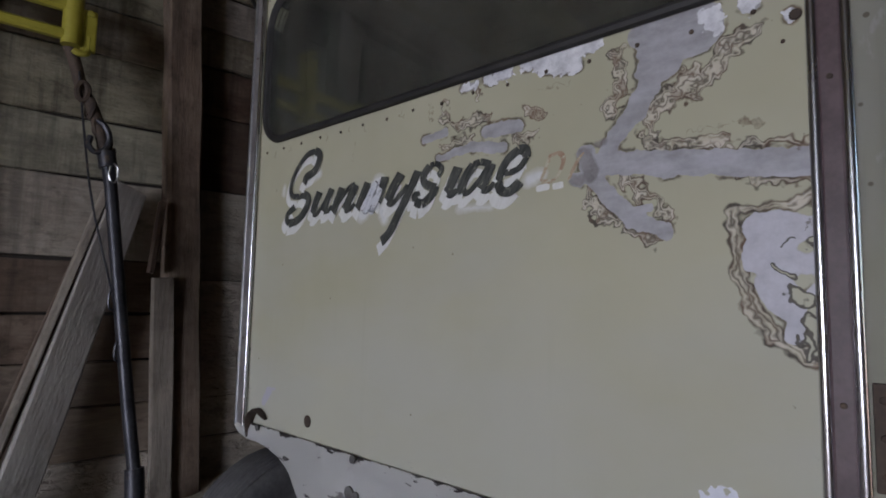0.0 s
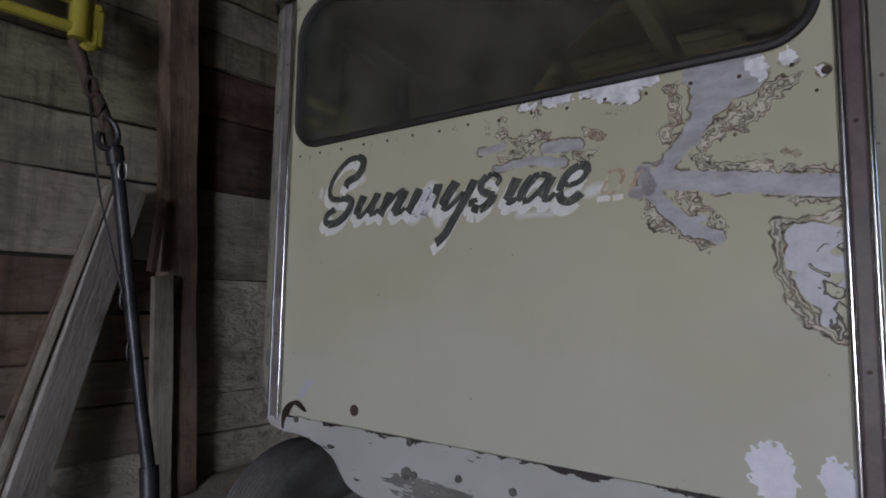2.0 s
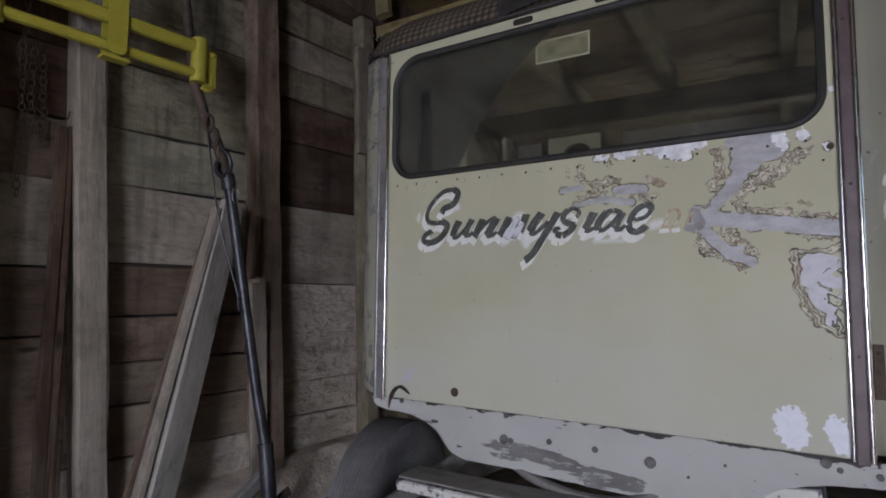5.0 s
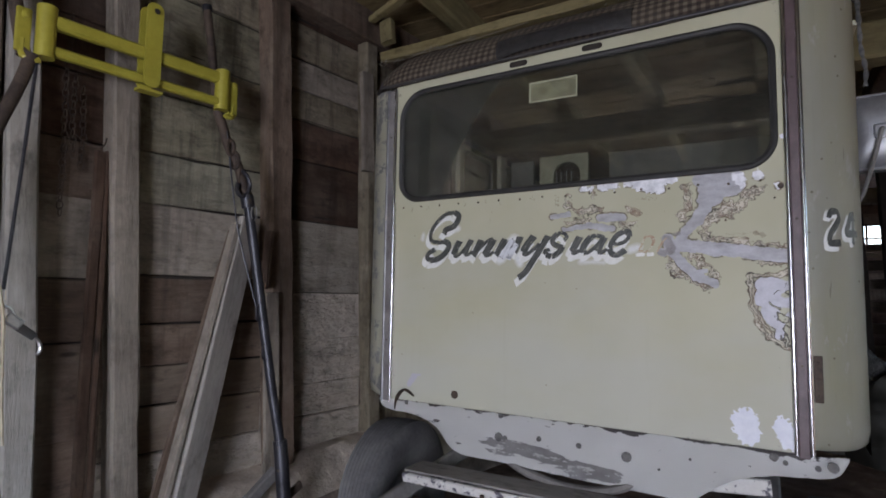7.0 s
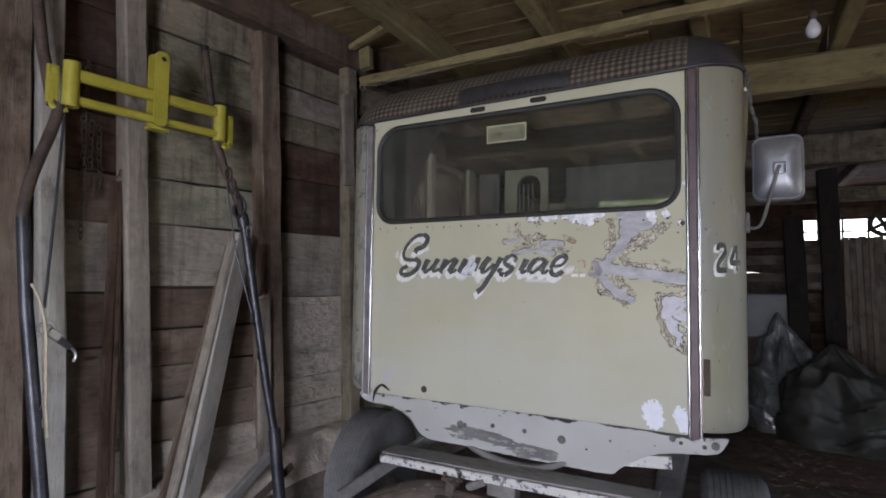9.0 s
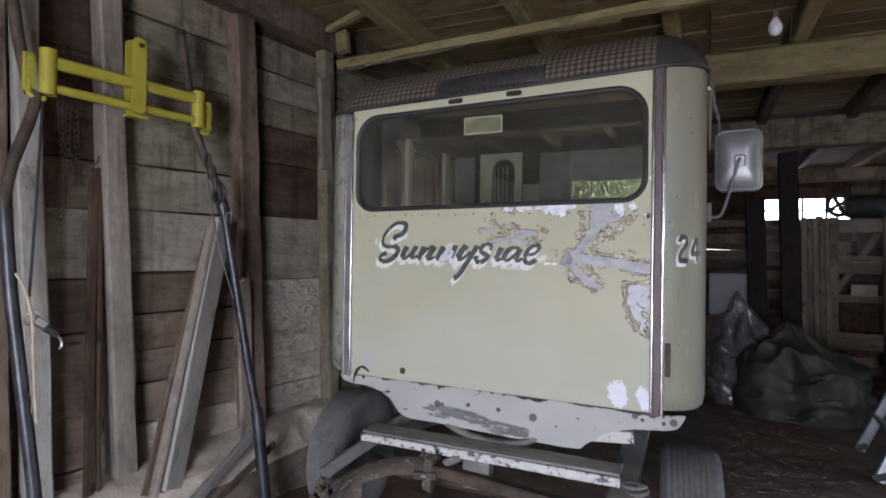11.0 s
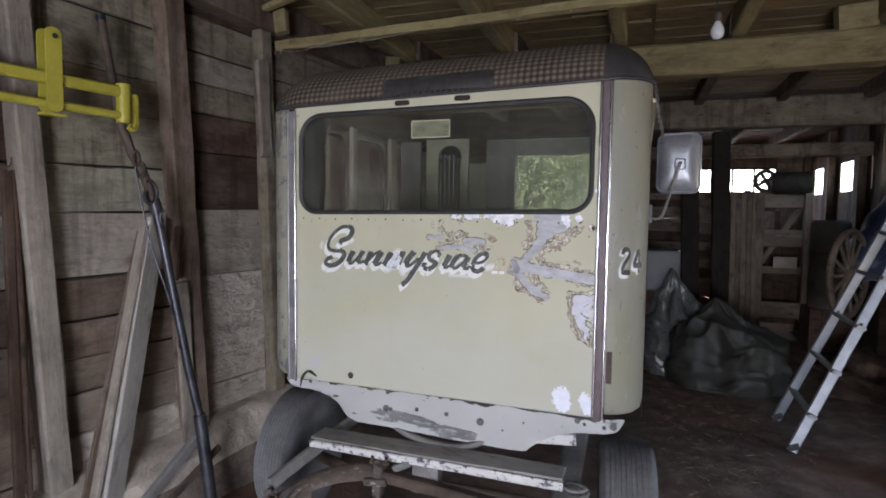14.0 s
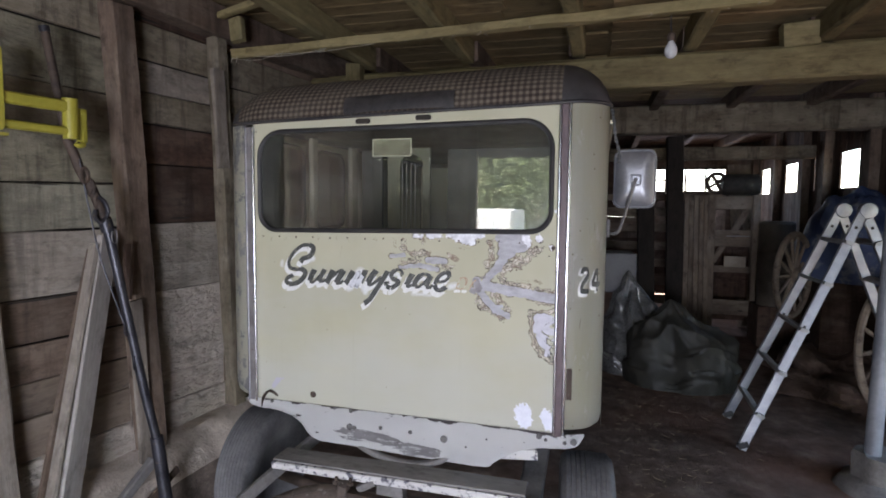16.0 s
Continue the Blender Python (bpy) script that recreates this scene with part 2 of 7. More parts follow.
CORNER_CREAM = corner_paint()
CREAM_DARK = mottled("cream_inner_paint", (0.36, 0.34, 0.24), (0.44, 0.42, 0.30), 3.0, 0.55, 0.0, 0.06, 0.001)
# dimmed olive version of the cream, with the cab's shade in the colour
PILLAR = mottled("dim_olive_cream", (0.19, 0.185, 0.135), (0.26, 0.25, 0.19), 5.0, 0.7)
GREY_PAINT = mottled("grey_underside_paint", (0.16, 0.155, 0.15), (0.30, 0.29, 0.28), 6.0, 0.7, 0.1, 0.2, 0.003)
RUST_DUSTY = mottled("dusty_rust", (0.045, 0.034, 0.028), (0.115, 0.088, 0.07), 14.0, 0.85, 0.1, 0.5, 0.004, (0.17, 0.155, 0.135), 0.58)
RUST_FLAKED = mottled("rust_with_paint_flakes", (0.05, 0.038, 0.032), (0.12, 0.095, 0.08), 14.0, 0.85, 0.1, 0.5, 0.004, (0.42, 0.40, 0.36), 0.57)
WOOD_BAR = wood("bare_grey_bar", (0.16, 0.15, 0.145), (0.34, 0.325, 0.315), dust=(0.30, 0.29, 0.28), dusty=0.3)
DUSTY_IRON = mottled("dusty_grey_iron", (0.11, 0.105, 0.10), (0.22, 0.21, 0.20), 7.0, 0.75, 0.15, 0.25, 0.003, (0.08, 0.065, 0.05), 0.64)
HOLE_RIM = mottled("dull_grey_bolt_head", (0.07, 0.068, 0.066), (0.16, 0.155, 0.15), 30.0, 0.7, 0.2, 0.3, 0.002)
WHITE_WORN = mottled("flaking_white_paint", (0.49, 0.48, 0.46), (0.58, 0.57, 0.55), 13.0, 0.6, 0.0, 0.3, 0.002, (0.085, 0.08, 0.10), 0.525)
LETTER_RED = mottled("faded_red_lettering", (0.32, 0.20, 0.13), (0.44, 0.35, 0.245), 25.0, 0.6, 0.0, 0.05, 0.001, (0.48, 0.46, 0.34), 0.515)
GRASS = mottled("dry_grass", (0.11, 0.105, 0.065), (0.19, 0.17, 0.11), 1.2, 0.95, 0.0, 0.6, 0.05)
LEAF = mottled("green_leaves", (0.10, 0.13, 0.05), (0.20, 0.235, 0.10), 0.8, 0.7)
BARK = mottled("bark", (0.06, 0.05, 0.04), (0.14, 0.12, 0.09), 6.0, 0.95, 0.0, 0.8, 0.02)
WHITE_PAINT = mottled("white_trailer_paint", (0.70, 0.71, 0.72), (0.80, 0.80, 0.80), 2.0, 0.4)


def dirt_floor():
    n = Nodes("dirt_floor")
    at = n.coord(shift=False)
    big, mid, small = n.noise(at, 0.9, 5.0), n.noise(at, 5.0, 6.0, 0.65), n.noise(at, 45.0, 5.0, 0.7)
    c = n.ramp(mid, (0.35, (0.066, 0.046, 0.035)), (0.55, (0.138, 0.096, 0.074)), (0.72, (0.23, 0.172, 0.132)))
    c = n.mix(n.ramp(big, (0.45, 0.0), (0.65, 0.6)), c, (0.20, 0.108, 0.075))
    c = n.mix(n.ramp(small, (0.62, 0.0), (0.72, 0.6)), c, (0.20, 0.16, 0.11))
    n.bump(n.math("ADD", mid, n.math("MULTIPLY", small, 0.4)), 0.9, 0.03)
    return n.done(c, 0.95, Specular_IOR_Level=0.2)


DIRT = dirt_floor()


def sign_paint(name, full, thin, under, wear):
    """Sign writer's enamel, thin along the brush marks and rubbed through in places."""
    n = Nodes(name)
    at = n.add("TexCoord").outputs["Object"]
    slant = n.vec("ADD", at, n.vec("MULTIPLY", n.add("CombineXYZ", {0: n.add("SeparateXYZ", {0: at}).outputs[2]}), (-0.55, 0, 0)))
    brush = n.noise(n.vec("MULTIPLY", slant, (150, 1, 22)), 1.0, 3.0, 0.6)
    patch = n.noise(at, 30.0, 5.0, 0.65)
    c = n.ramp(n.math("ADD", n.math("MULTIPLY", brush, 0.6), n.math("MULTIPLY", patch, 0.4)), (0.42, full), (0.66, thin))
    worn = n.noise(n.vec("ADD", slant, (3.0, 0, 1.0)), 48.0, 6.0, 0.7)
    c = n.mix(n.ramp(n.math("ADD", n.math("MULTIPLY", worn, 0.75), n.math("MULTIPLY", brush, 0.25)), (wear, 0.0), (wear + 0.05, 0.85)), c, under)
    n.bump(brush, 0.1, 0.0006)
    return n.done(c, n.math("MULTIPLY_ADD", patch, 0.3, 0.35))


LETTER_BLACK = sign_paint("worn_black_lettering", (0.026, 0.029, 0.028), (0.115, 0.12, 0.105), (0.29, 0.29, 0.225), 0.575)
LETTER_WHITE = sign_paint("worn_white_lettering", (0.70, 0.71, 0.69), (0.60, 0.61, 0.57), (0.49, 0.48, 0.37), 0.585)
LETTER_SMEAR = sign_paint("smeared_white_paint", (0.62, 0.64, 0.67), (0.48, 0.50, 0.53), (0.10, 0.105, 0.11), 0.525)


def tyre_rubber():
    n = Nodes("dusty_tyre_rubber")
    at = n.coord()
    big, small = n.noise(at, 5.0, 5.0), n.noise(at, 60.0, 4.0, 0.7)
    c = n.ramp(n.math("ADD", n.math("MULTIPLY", big, 0.7), n.math("MULTIPLY", small, 0.3)), (0.35, (0.052, 0.051, 0.054)), (0.65, (0.155, 0.152, 0.153)))
    scratch = n.noise(n.vec("MULTIPLY", at, (90, 9, 9)), 1.3, 5.0, 0.7)
    c = n.mix(n.ramp(scratch, (0.66, 0.0), (0.72, 0.45)), c, (0.34, 0.32, 0.29))
    n.bump(small, 0.3, 0.002)
    return n.done(c, 0.8)


TYRE = tyre_rubber()


def chrome():
    """Old chrome: bright, with dull streaks along its length and a few pits."""
    n = Nodes("chrome_trim")
    at = n.coord()
    streak = n.noise(n.vec("MULTIPLY", at, (60, 60, 2.5)), 1.0, 4.0, 0.6)
    c = n.ramp(streak, (0.35, (0.34, 0.34, 0.36)), (0.65, (0.62, 0.62, 0.64)))
    pits = n.noise(at, 70.0, 3.0, 0.6)
    c = n.mix(n.ramp(pits, (0.68, 0.0), (0.72, 0.7)), c, (0.16, 0.14, 0.12))
    return n.done(c, n.ramp(streak, (0.3, 0.34), (0.7, 0.16)), 1.0)


CHROME = chrome()
DULL_CHROME = mottled("dusty_pitted_chrome", (0.16, 0.16, 0.17), (0.30, 0.30, 0.31), 18.0, 0.45, 0.8, 0.1, 0.001, (0.34, 0.33, 0.28), 0.6)


def gingham():
    """Woven brown and tan check, 28 mm from stripe to stripe."""
    n = Nodes("brown_check_roof_cloth")
    uv = n.add("UVMap").outputs[0]
    wobble = n.noise(uv, 9.0, 3.0, out=1)
    uv = n.vec("ADD", uv, n.vec("MULTIPLY", n.vec("SUBTRACT", wobble, (0.5, 0.5, 0.5)), (0.006, 0.006, 0)))
    xyz = n.add("SeparateXYZ", {0: uv})
    a = n.math("SINE", n.math("MULTIPLY", xyz.outputs[0], 2 * math.pi / 0.0265))
    b = n.math("SINE", n.math("MULTIPLY", xyz.outputs[1], 2 * math.pi / 0.0265))
    hard = [n.ramp(n.math("MULTIPLY_ADD", v, 0.5, 0.5), (0.38, 0.0), (0.62, 1.0)) for v in (a, b)]
    f = n.math("MULTIPLY", n.math("ADD", hard[0], hard[1]), 0.5)
    c = n.ramp(f, (0.05, (0.020, 0.013, 0.010)), (0.5, (0.058, 0.043, 0.031)), (0.95, (0.138, 0.116, 0.086)))
    dust = n.noise(uv, 5.0, 5.0)
    c = n.mix(n.ramp(dust, (0.45, 0.0), (0.75, 0.45)), c, (0.115, 0.10, 0.075))
    weave = n.noise(uv, 240.0, 2.0)
    n.bump(n.math("ADD", weave, n.math("MULTIPLY", dust, 2.0)), 0.4, 0.004)
    return n.done(c, 0.85)


CHECK = gingham()


def windscreen_glass():
    """Clear glass with a thin film of dust."""
    n = Nodes("dusty_windscreen_glass")
    at = n.coord(shift=False)
    n.t.nodes.remove(n.bsdf)
    clear = n.add("BsdfTransparent", {"Color": (0.92, 0.93, 0.89)})
    gloss = n.add("BsdfGlossy", {"Roughness": 0.012, "Color": (1, 1, 1)})
    film = n.add("BsdfDiffuse", {"Color": (0.42, 0.44, 0.36)})
    fresnel = n.add("Fresnel", {"IOR": 1.9})
    body = n.add("MixShader", {0: fresnel, 1: clear, 2: gloss})
    streak = n.noise(n.vec("MULTIPLY", at, (9, 1, 1.6)), 1.6, 5.0, 0.6)
    grime = n.noise(at, 6.0, 6.0, 0.65)
    sheen = n.add("BsdfGlossy", {"Roughness": 0.24, "Color": (0.95, 0.96, 0.94)})
    body = n.add("MixShader", {0: n.ramp(n.math("ADD", n.math("MULTIPLY", streak, 0.5), n.math("MULTIPLY", grime, 0.5)), (0.38, 0.008), (0.66, 0.022)), 1: body, 2: sheen})
    amount = n.ramp(grime, (0.36, 0.007), (0.68, 0.026))
    n.put(n.out.inputs[0], n.add("MixShader", {0: amount, 1: body, 2: film}))
    return n.m


GLASS = windscreen_glass()


def side_glass():
    n = Nodes("window_glass")
    n.t.nodes.remove(n.bsdf)
    clear = n.add("BsdfTransparent", {"Color": (0.52, 0.56, 0.50)})
    gloss = n.add("BsdfGlossy", {"Roughness": 0.02})
    n.put(n.out.inputs[0], n.add("MixShader", {0: n.add("Fresnel", {"IOR": 1.5}), 1: clear, 2: gloss}))
    return n.m


SIDE_GLASS = side_glass()


def worn_panel():
    """Cream paint, sanded through to grey metal where an emblem was taken off, with the paint's layers showing as contour lines."""
    n = Nodes("sanded_cream_panel")
    raw = n.add("TexCoord").outputs["Object"]
    flat = n.vec("MULTIPLY", raw, (1, 0, 1))
    wob = n.vec("SUBTRACT", n.noise(flat, 26.0, 2.0, 0.5, 1), (0.5, 0.5, 0.5))
    wob2 = n.vec("SUBTRACT", n.noise(flat, 85.0, 1.0, 0.4, 1), (0.5, 0.5, 0.5))
    jag = n.vec("SUBTRACT", n.noise(flat, 48.0, 1.5, 0.5, 1), (0.5, 0.5, 0.5))
    ringy = n.vec("ADD", flat, n.vec("MULTIPLY", jag, (0.066, 0, 0.048)))
    ringy = n.vec("ADD", ringy, n.vec("MULTIPLY", wob2, (0.018, 0, 0.012)))
    calm = n.vec("ADD", flat, n.vec("MULTIPLY", wob, (0.016, 0, 0.016)))
    calm = n.vec("ADD", calm, n.vec("MULTIPLY", wob2, (0.007, 0, 0.007)))

    def near(p, strokes):
        """How far p lies from the nearest of some round-ended strokes."""
        best = None
        for ax, az, bx, bz, r in strokes:
            ab = Vector((bx - ax, 0, bz - az))
            pa = n.vec("SUBTRACT", p, (ax, 0.0, az))
            h = n.math("MULTIPLY", n.vec("DOT_PRODUCT", pa, tuple(ab)), 1.0 / max(ab.length_squared, 1e-6))
            h = n.add("Clamp", {0: h}).outputs[0]
            q = n.add("VectorMath", {0: tuple(ab)}, operation="SCALE")
            n.put(q.inputs["Scale"], h)
            d = n.math("SUBTRACT", n.vec("DISTANCE", pa, q.outputs[0]), r)
            best = d if best is None else n.math("SMOOTH_MIN", best, d, 0.012)
        return best

    # bare metal where the emblem and its fixings were ground off
    emblem = [(0.495, 1.556, 0.548, 1.560, 0.040), (0.458, 1.578, 0.560, 1.582, 0.018), (0.481, 1.516, 0.500, 1.520, 0.026), (0.476, 1.490, 0.452, 1.452, 0.019), (0.446, 1.446, 0.405, 1.398, 0.015),
              (0.366, 1.395, 0.370, 1.362, 0.017), (0.342, 1.355, 0.352, 1.350, 0.011), (0.400, 1.373, 0.720, 1.329, 0.020), (0.380, 1.350, 0.402, 1.322, 0.013), (0.402, 1.322, 0.446, 1.275, 0.014),
              (0.446, 1.275, 0.497, 1.251, 0.013), (0.455, 1.288, 0.474, 1.292, 0.005)]
    wide = [(0.628, 1.246, 0.664, 1.244, 0.024), (0.623, 1.208, 0.655, 1.200, 0.022), (0.640, 1.168, 0.660, 1.142, 0.021), (0.668, 1.122, 0.664, 1.100, 0.010), (0.684, 1.246, 0.720, 1.252, 0.014), (0.684, 1.198, 0.712, 1.190, 0.015), (0.690, 1.160, 0.705, 1.145, 0.010)]
    holes = [(0.690, 1.222, 0.702, 1.219, 0.008), (0.647, 1.190, 0.660, 1.180, 0.005), (0.667, 1.157, 0.682, 1.143, 0.008), (0.688, 1.116, 0.696, 1.092, 0.012), (0.674, 1.098, 0.680, 1.084, 0.006), (0.648, 1.222, 0.668, 1.231, 0.001)]
    faint = [(-0.016, 1.487, 0.038, 1.491, 0.010), (0.152, 1.474, 0.224, 1.474, 0.014), (0.020, 1.440, 0.112, 1.449, 0.008), (0.112, 1.449, 0.190, 1.436, 0.011)]
    # buff undercoat laid open round the metal
    halo = [(0.424, 1.562, 0.428, 1.505, 0.010), (0.428, 1.505, 0.410, 1.462, 0.013), (0.630, 1.538, 0.598, 1.524, 0.012), (0.598, 1.524, 0.572, 1.492, 0.013), (0.572, 1.492, 0.548, 1.466, 0.013),
            (0.540, 1.490, 0.490, 1.452, 0.014), (0.484, 1.446, 0.470, 1.408, 0.012), (0.478, 1.388, 0.582, 1.378, 0.008), (0.600, 1.370, 0.690, 1.364, 0.005), (0.600, 1.321, 0.700, 1.309, 0.005),
            (0.370, 1.336, 0.379, 1.294, 0.008), (0.379, 1.294, 0.430, 1.266, 0.009), (0.430, 1.266, 0.484, 1.244, 0.008), (0.440, 1.342, 0.462, 1.314, 0.013), (0.470, 1.311, 0.496, 1.290, 0.008), (0.496, 1.290, 0.504, 1.260, 0.008)]
    blot = [(0.592, 1.276, 0.598, 1.238, 0.008), (0.598, 1.238, 0.597, 1.192, 0.008), (0.597, 1.192, 0.614, 1.140, 0.010), (0.614, 1.140, 0.642, 1.100, 0.010), (0.642, 1.100, 0.674, 1.076, 0.009), (0.674, 1.076, 0.702, 1.068, 0.006), (0.604, 1.279, 0.660, 1.275, 0.005), (0.668, 1.276, 0.694, 1.290, 0.007)]
    cluster = [(0.028, 1.530, 0.042, 1.556, 0.005), (0.022, 1.522, 0.050, 1.512, 0.005), (0.075, 1.495, 0.140, 1.506, 0.012), (0.245, 1.494, 0.280, 1.484, 0.009), (0.215, 1.446, 0.268, 1.450, 0.008), (0.030, 1.462, 0.110, 1.468, 0.007), (0.125, 1.562, 0.130, 1.550, 0.006)]
    bare = [(0.088, 1.577, 0.118, 1.576, 0.008), (0.150, 1.580, 0.200, 1.582, 0.012), (0.240, 1.586, 0.385, 1.586, 0.013), (0.275, 1.574, 0.345, 1.560, 0.016), (0.622, 1.577, 0.623, 1.576, 0.015), (0.672, 1.541, 0.674, 1.540, 0.008), (0.565, 1.580, 0.575, 1.560, 0.014)]
    white = [(0.570, 0.850, 0.574, 0.818, 0.035), (0.664, 0.846, 0.682, 0.802, 0.023), (0.700, 1.690, 0.72, 1.675, 0.016)]
    smear = [(-0.218, 1.345, -0.165, 1.405, 0.022), (-0.150, 1.345, -0.140, 1.325, 0.012), (-0.425, 1.458, -0.400, 1.464, 0.010), (-0.560, 1.425, -0.555, 1.445, 0.004), (0.245, 1.362, 0.275, 1.372, 0.009), (0.08, 1.325, 0.16, 1.322, 0.003)]
    corner = [(-0.610, 0.850, -0.588, 0.880, 0.013), (-0.585, 0.884, -0.560, 0.888, 0.003)]

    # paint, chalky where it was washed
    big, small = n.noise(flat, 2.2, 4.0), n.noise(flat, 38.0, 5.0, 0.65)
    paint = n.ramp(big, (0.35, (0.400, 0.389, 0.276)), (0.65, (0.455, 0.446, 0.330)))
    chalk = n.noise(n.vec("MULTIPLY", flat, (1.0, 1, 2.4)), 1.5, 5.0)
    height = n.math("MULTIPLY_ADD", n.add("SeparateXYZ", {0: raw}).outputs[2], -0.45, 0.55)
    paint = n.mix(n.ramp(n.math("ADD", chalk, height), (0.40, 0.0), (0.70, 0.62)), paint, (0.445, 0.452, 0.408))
    streak = n.noise(n.vec("MULTIPLY", flat, (28, 1, 1.6)), 1.0, 5.0, 0.6)
    paint = n.mix(n.ramp(streak, (0.60, 0.0), (0.80, 0.22)), paint, (0.36, 0.345, 0.25))
    specks = n.add("TexVoronoi", {"Vector": flat, "Scale": 13.0})
    paint = n.mix(n.ramp(specks.outputs["Distance"], (0.022, 0.8), (0.04, 0.0)), paint, (0.20, 0.17, 0.12))
    # layers of old paint round the sanded places: a dark outer line, buff undercoat, a second line further in
    metal_d = n.math("MINIMUM", near(calm, emblem + wide), n.math("MINIMUM", near(calm, bare), near(calm, faint)))
    drift = n.math("MULTIPLY", n.math("SUBTRACT", n.noise(flat, 30.0, 2.0), 0.5), 0.022)
    rings = n.math("MINIMUM", near(ringy, halo), n.math("MINIMUM", near(ringy, cluster), near(n.vec("ADD", calm, n.vec("MULTIPLY", jag, (0.02, 0, 0.02))), blot)))
    buff = n.ramp(n.noise(flat, 26.0, 3.0), (0.4, (0.47, 0.44, 0.335)), (0.6, (0.57, 0.53, 0.44)))
    c = n.mix(n.ramp(n.math("MULTIPLY_ADD", rings, 60.0, 0.5), (0.49, 1.0), (0.55, 0.0)), paint, buff)
    tint = n.ramp(n.noise(flat, 17.0, 3.0), (0.44, (0.055, 0.046, 0.036)), (0.68, (0.14, 0.082, 0.052)))
    thick = n.noise(n.vec("ADD", flat, (5.0, 0, 2.0)), 38.0, 2.0)
    outer = n.ramp(n.math("ADD", n.math("ABSOLUTE", rings), n.math("MULTIPLY", n.math("SUBTRACT", thick, 0.5), -0.009)), (0.0014, 0.95), (0.0032, 0.0))
    inner = n.ramp(n.math("ABSOLUTE", n.math("ADD", n.math("ADD", rings, 0.0075), drift)), (0.0008, 0.85), (0.0022, 0.0))
    inner = n.math("MULTIPLY", inner, n.ramp(rings, (-0.030, 1.0), (0.0, 1.0), (0.001, 0.0)))
    inner = n.math("MULTIPLY", inner, n.ramp(n.math("MULTIPLY_ADD", rings, 60.0, 0.5), (0.5, 1.0), (0.53, 0.0)))
    c = n.mix(n.math("MAXIMUM", outer, inner), c, tint)
    stain = n.math("MULTIPLY", n.ramp(n.noise(flat, 34.0, 3.0), (0.56, 0.0), (0.62, 0.8)), n.ramp(n.math("MULTIPLY_ADD", rings, 60.0, 0.5), (0.42, 1.0), (0.5, 0.0)))
    c = n.mix(n.math("MULTIPLY", stain, 0.55), c, (0.15, 0.095, 0.065))
    rimline = n.math("MULTIPLY", n.ramp(n.math("ABSOLUTE", n.math("SUBTRACT", metal_d, 0.002)), (0.0004, 0.9), (0.0016, 0.0)), n.ramp(n.noise(n.vec("ADD", flat, (2.0, 0, 7.0)), 16.0, 3.0), (0.47, 0.0), (0.53, 1.0)))
    c = n.mix(rimline, c, tint)
    hole_d = near(n.vec("ADD", calm, n.vec("MULTIPLY", jag, (0.035, 0, 0.035))), holes)
    metal = n.ramp(n.math("MULTIPLY_ADD", metal_d, 60.0, 0.5), (0.48, 1.0), (0.53, 0.0))
    scuff = n.noise(flat, 30.0, 6.0, 0.7)
    rubbed_bare = n.noise(n.vec("MULTIPLY", flat, (1, 1, 2.5)), 9.0, 4.0, 0.6)
    grey = n.mix(n.ramp(rubbed_bare, (0.40, 0.0), (0.60, 1.0)), n.ramp(scuff, (0.3, (0.27, 0.268, 0.275)), (0.7, (0.37, 0.368, 0.38))), n.ramp(scuff, (0.3, (0.37, 0.37, 0.395)), (0.7, (0.49, 0.49, 0.525))))
    c = n.mix(metal, c, grey)
    hub = n.ramp(n.math("MULTIPLY_ADD", near(calm, [(0.362, 1.392, 0.372, 1.360, 0.014), (0.340, 1.354, 0.352, 1.350, 0.010), (0.385, 1.410, 0.398, 1.412, 0.006)]), 40.0, 0.5), (0.40, 0.75), (0.62, 0.0))
    c = n.mix(hub, c, n.ramp(scuff, (0.35, (0.13, 0.115, 0.11)), (0.65, (0.27, 0.26, 0.255))))
    blob = n.ramp(n.math("MULTIPLY_ADD", near(calm, wide), 60.0, 0.5), (0.45, 0.85), (0.54, 0.0))
    c = n.mix(blob, c, n.ramp(scuff, (0.3, (0.42, 0.42, 0.46)), (0.7, (0.58, 0.58, 0.63))))
    rim = n.ramp(n.math("MULTIPLY_ADD", hole_d, 60.0, 0.5), (0.26, 0.0), (0.36, 0.9), (0.52, 0.9), (0.58, 0.0))
    c = n.mix(n.ramp(n.math("MULTIPLY_ADD", hole_d, 60.0, 0.5), (0.45, 1.0), (0.5, 0.0)), c, paint)
    c = n.mix(rim, c, (0.075, 0.068, 0.058))
    torn = n.vec("ADD", calm, n.vec("MULTIPLY", wob2, (0.026, 0, 0.026)))
    fresh = n.ramp(n.math("MULTIPLY_ADD", near(torn, white), 60.0, 0.5), (0.47, 1.0), (0.53, 0.0))
    c = n.mix(fresh, c, n.ramp(scuff, (0.3, (0.62, 0.64, 0.72)), (0.7, (0.74, 0.76, 0.82))))
    rubbed = n.ramp(n.math("MULTIPLY_ADD", near(calm, smear), 30.0, 0.5), (0.35, 0.85), (0.75, 0.0))
    c = n.mix(rubbed, c, n.ramp(scuff, (0.3, (0.60, 0.62, 0.62)), (0.7, (0.72, 0.74, 0.75))))
    bright = n.ramp(n.math("MULTIPLY_ADD", near(torn, bare), 60.0, 0.5), (0.47, 1.0), (0.53, 0.0))
    c = n.mix(bright, c, n.ramp(scuff, (0.35, (0.50, 0.51, 0.54)), (0.6, (0.78, 0.79, 0.82))))
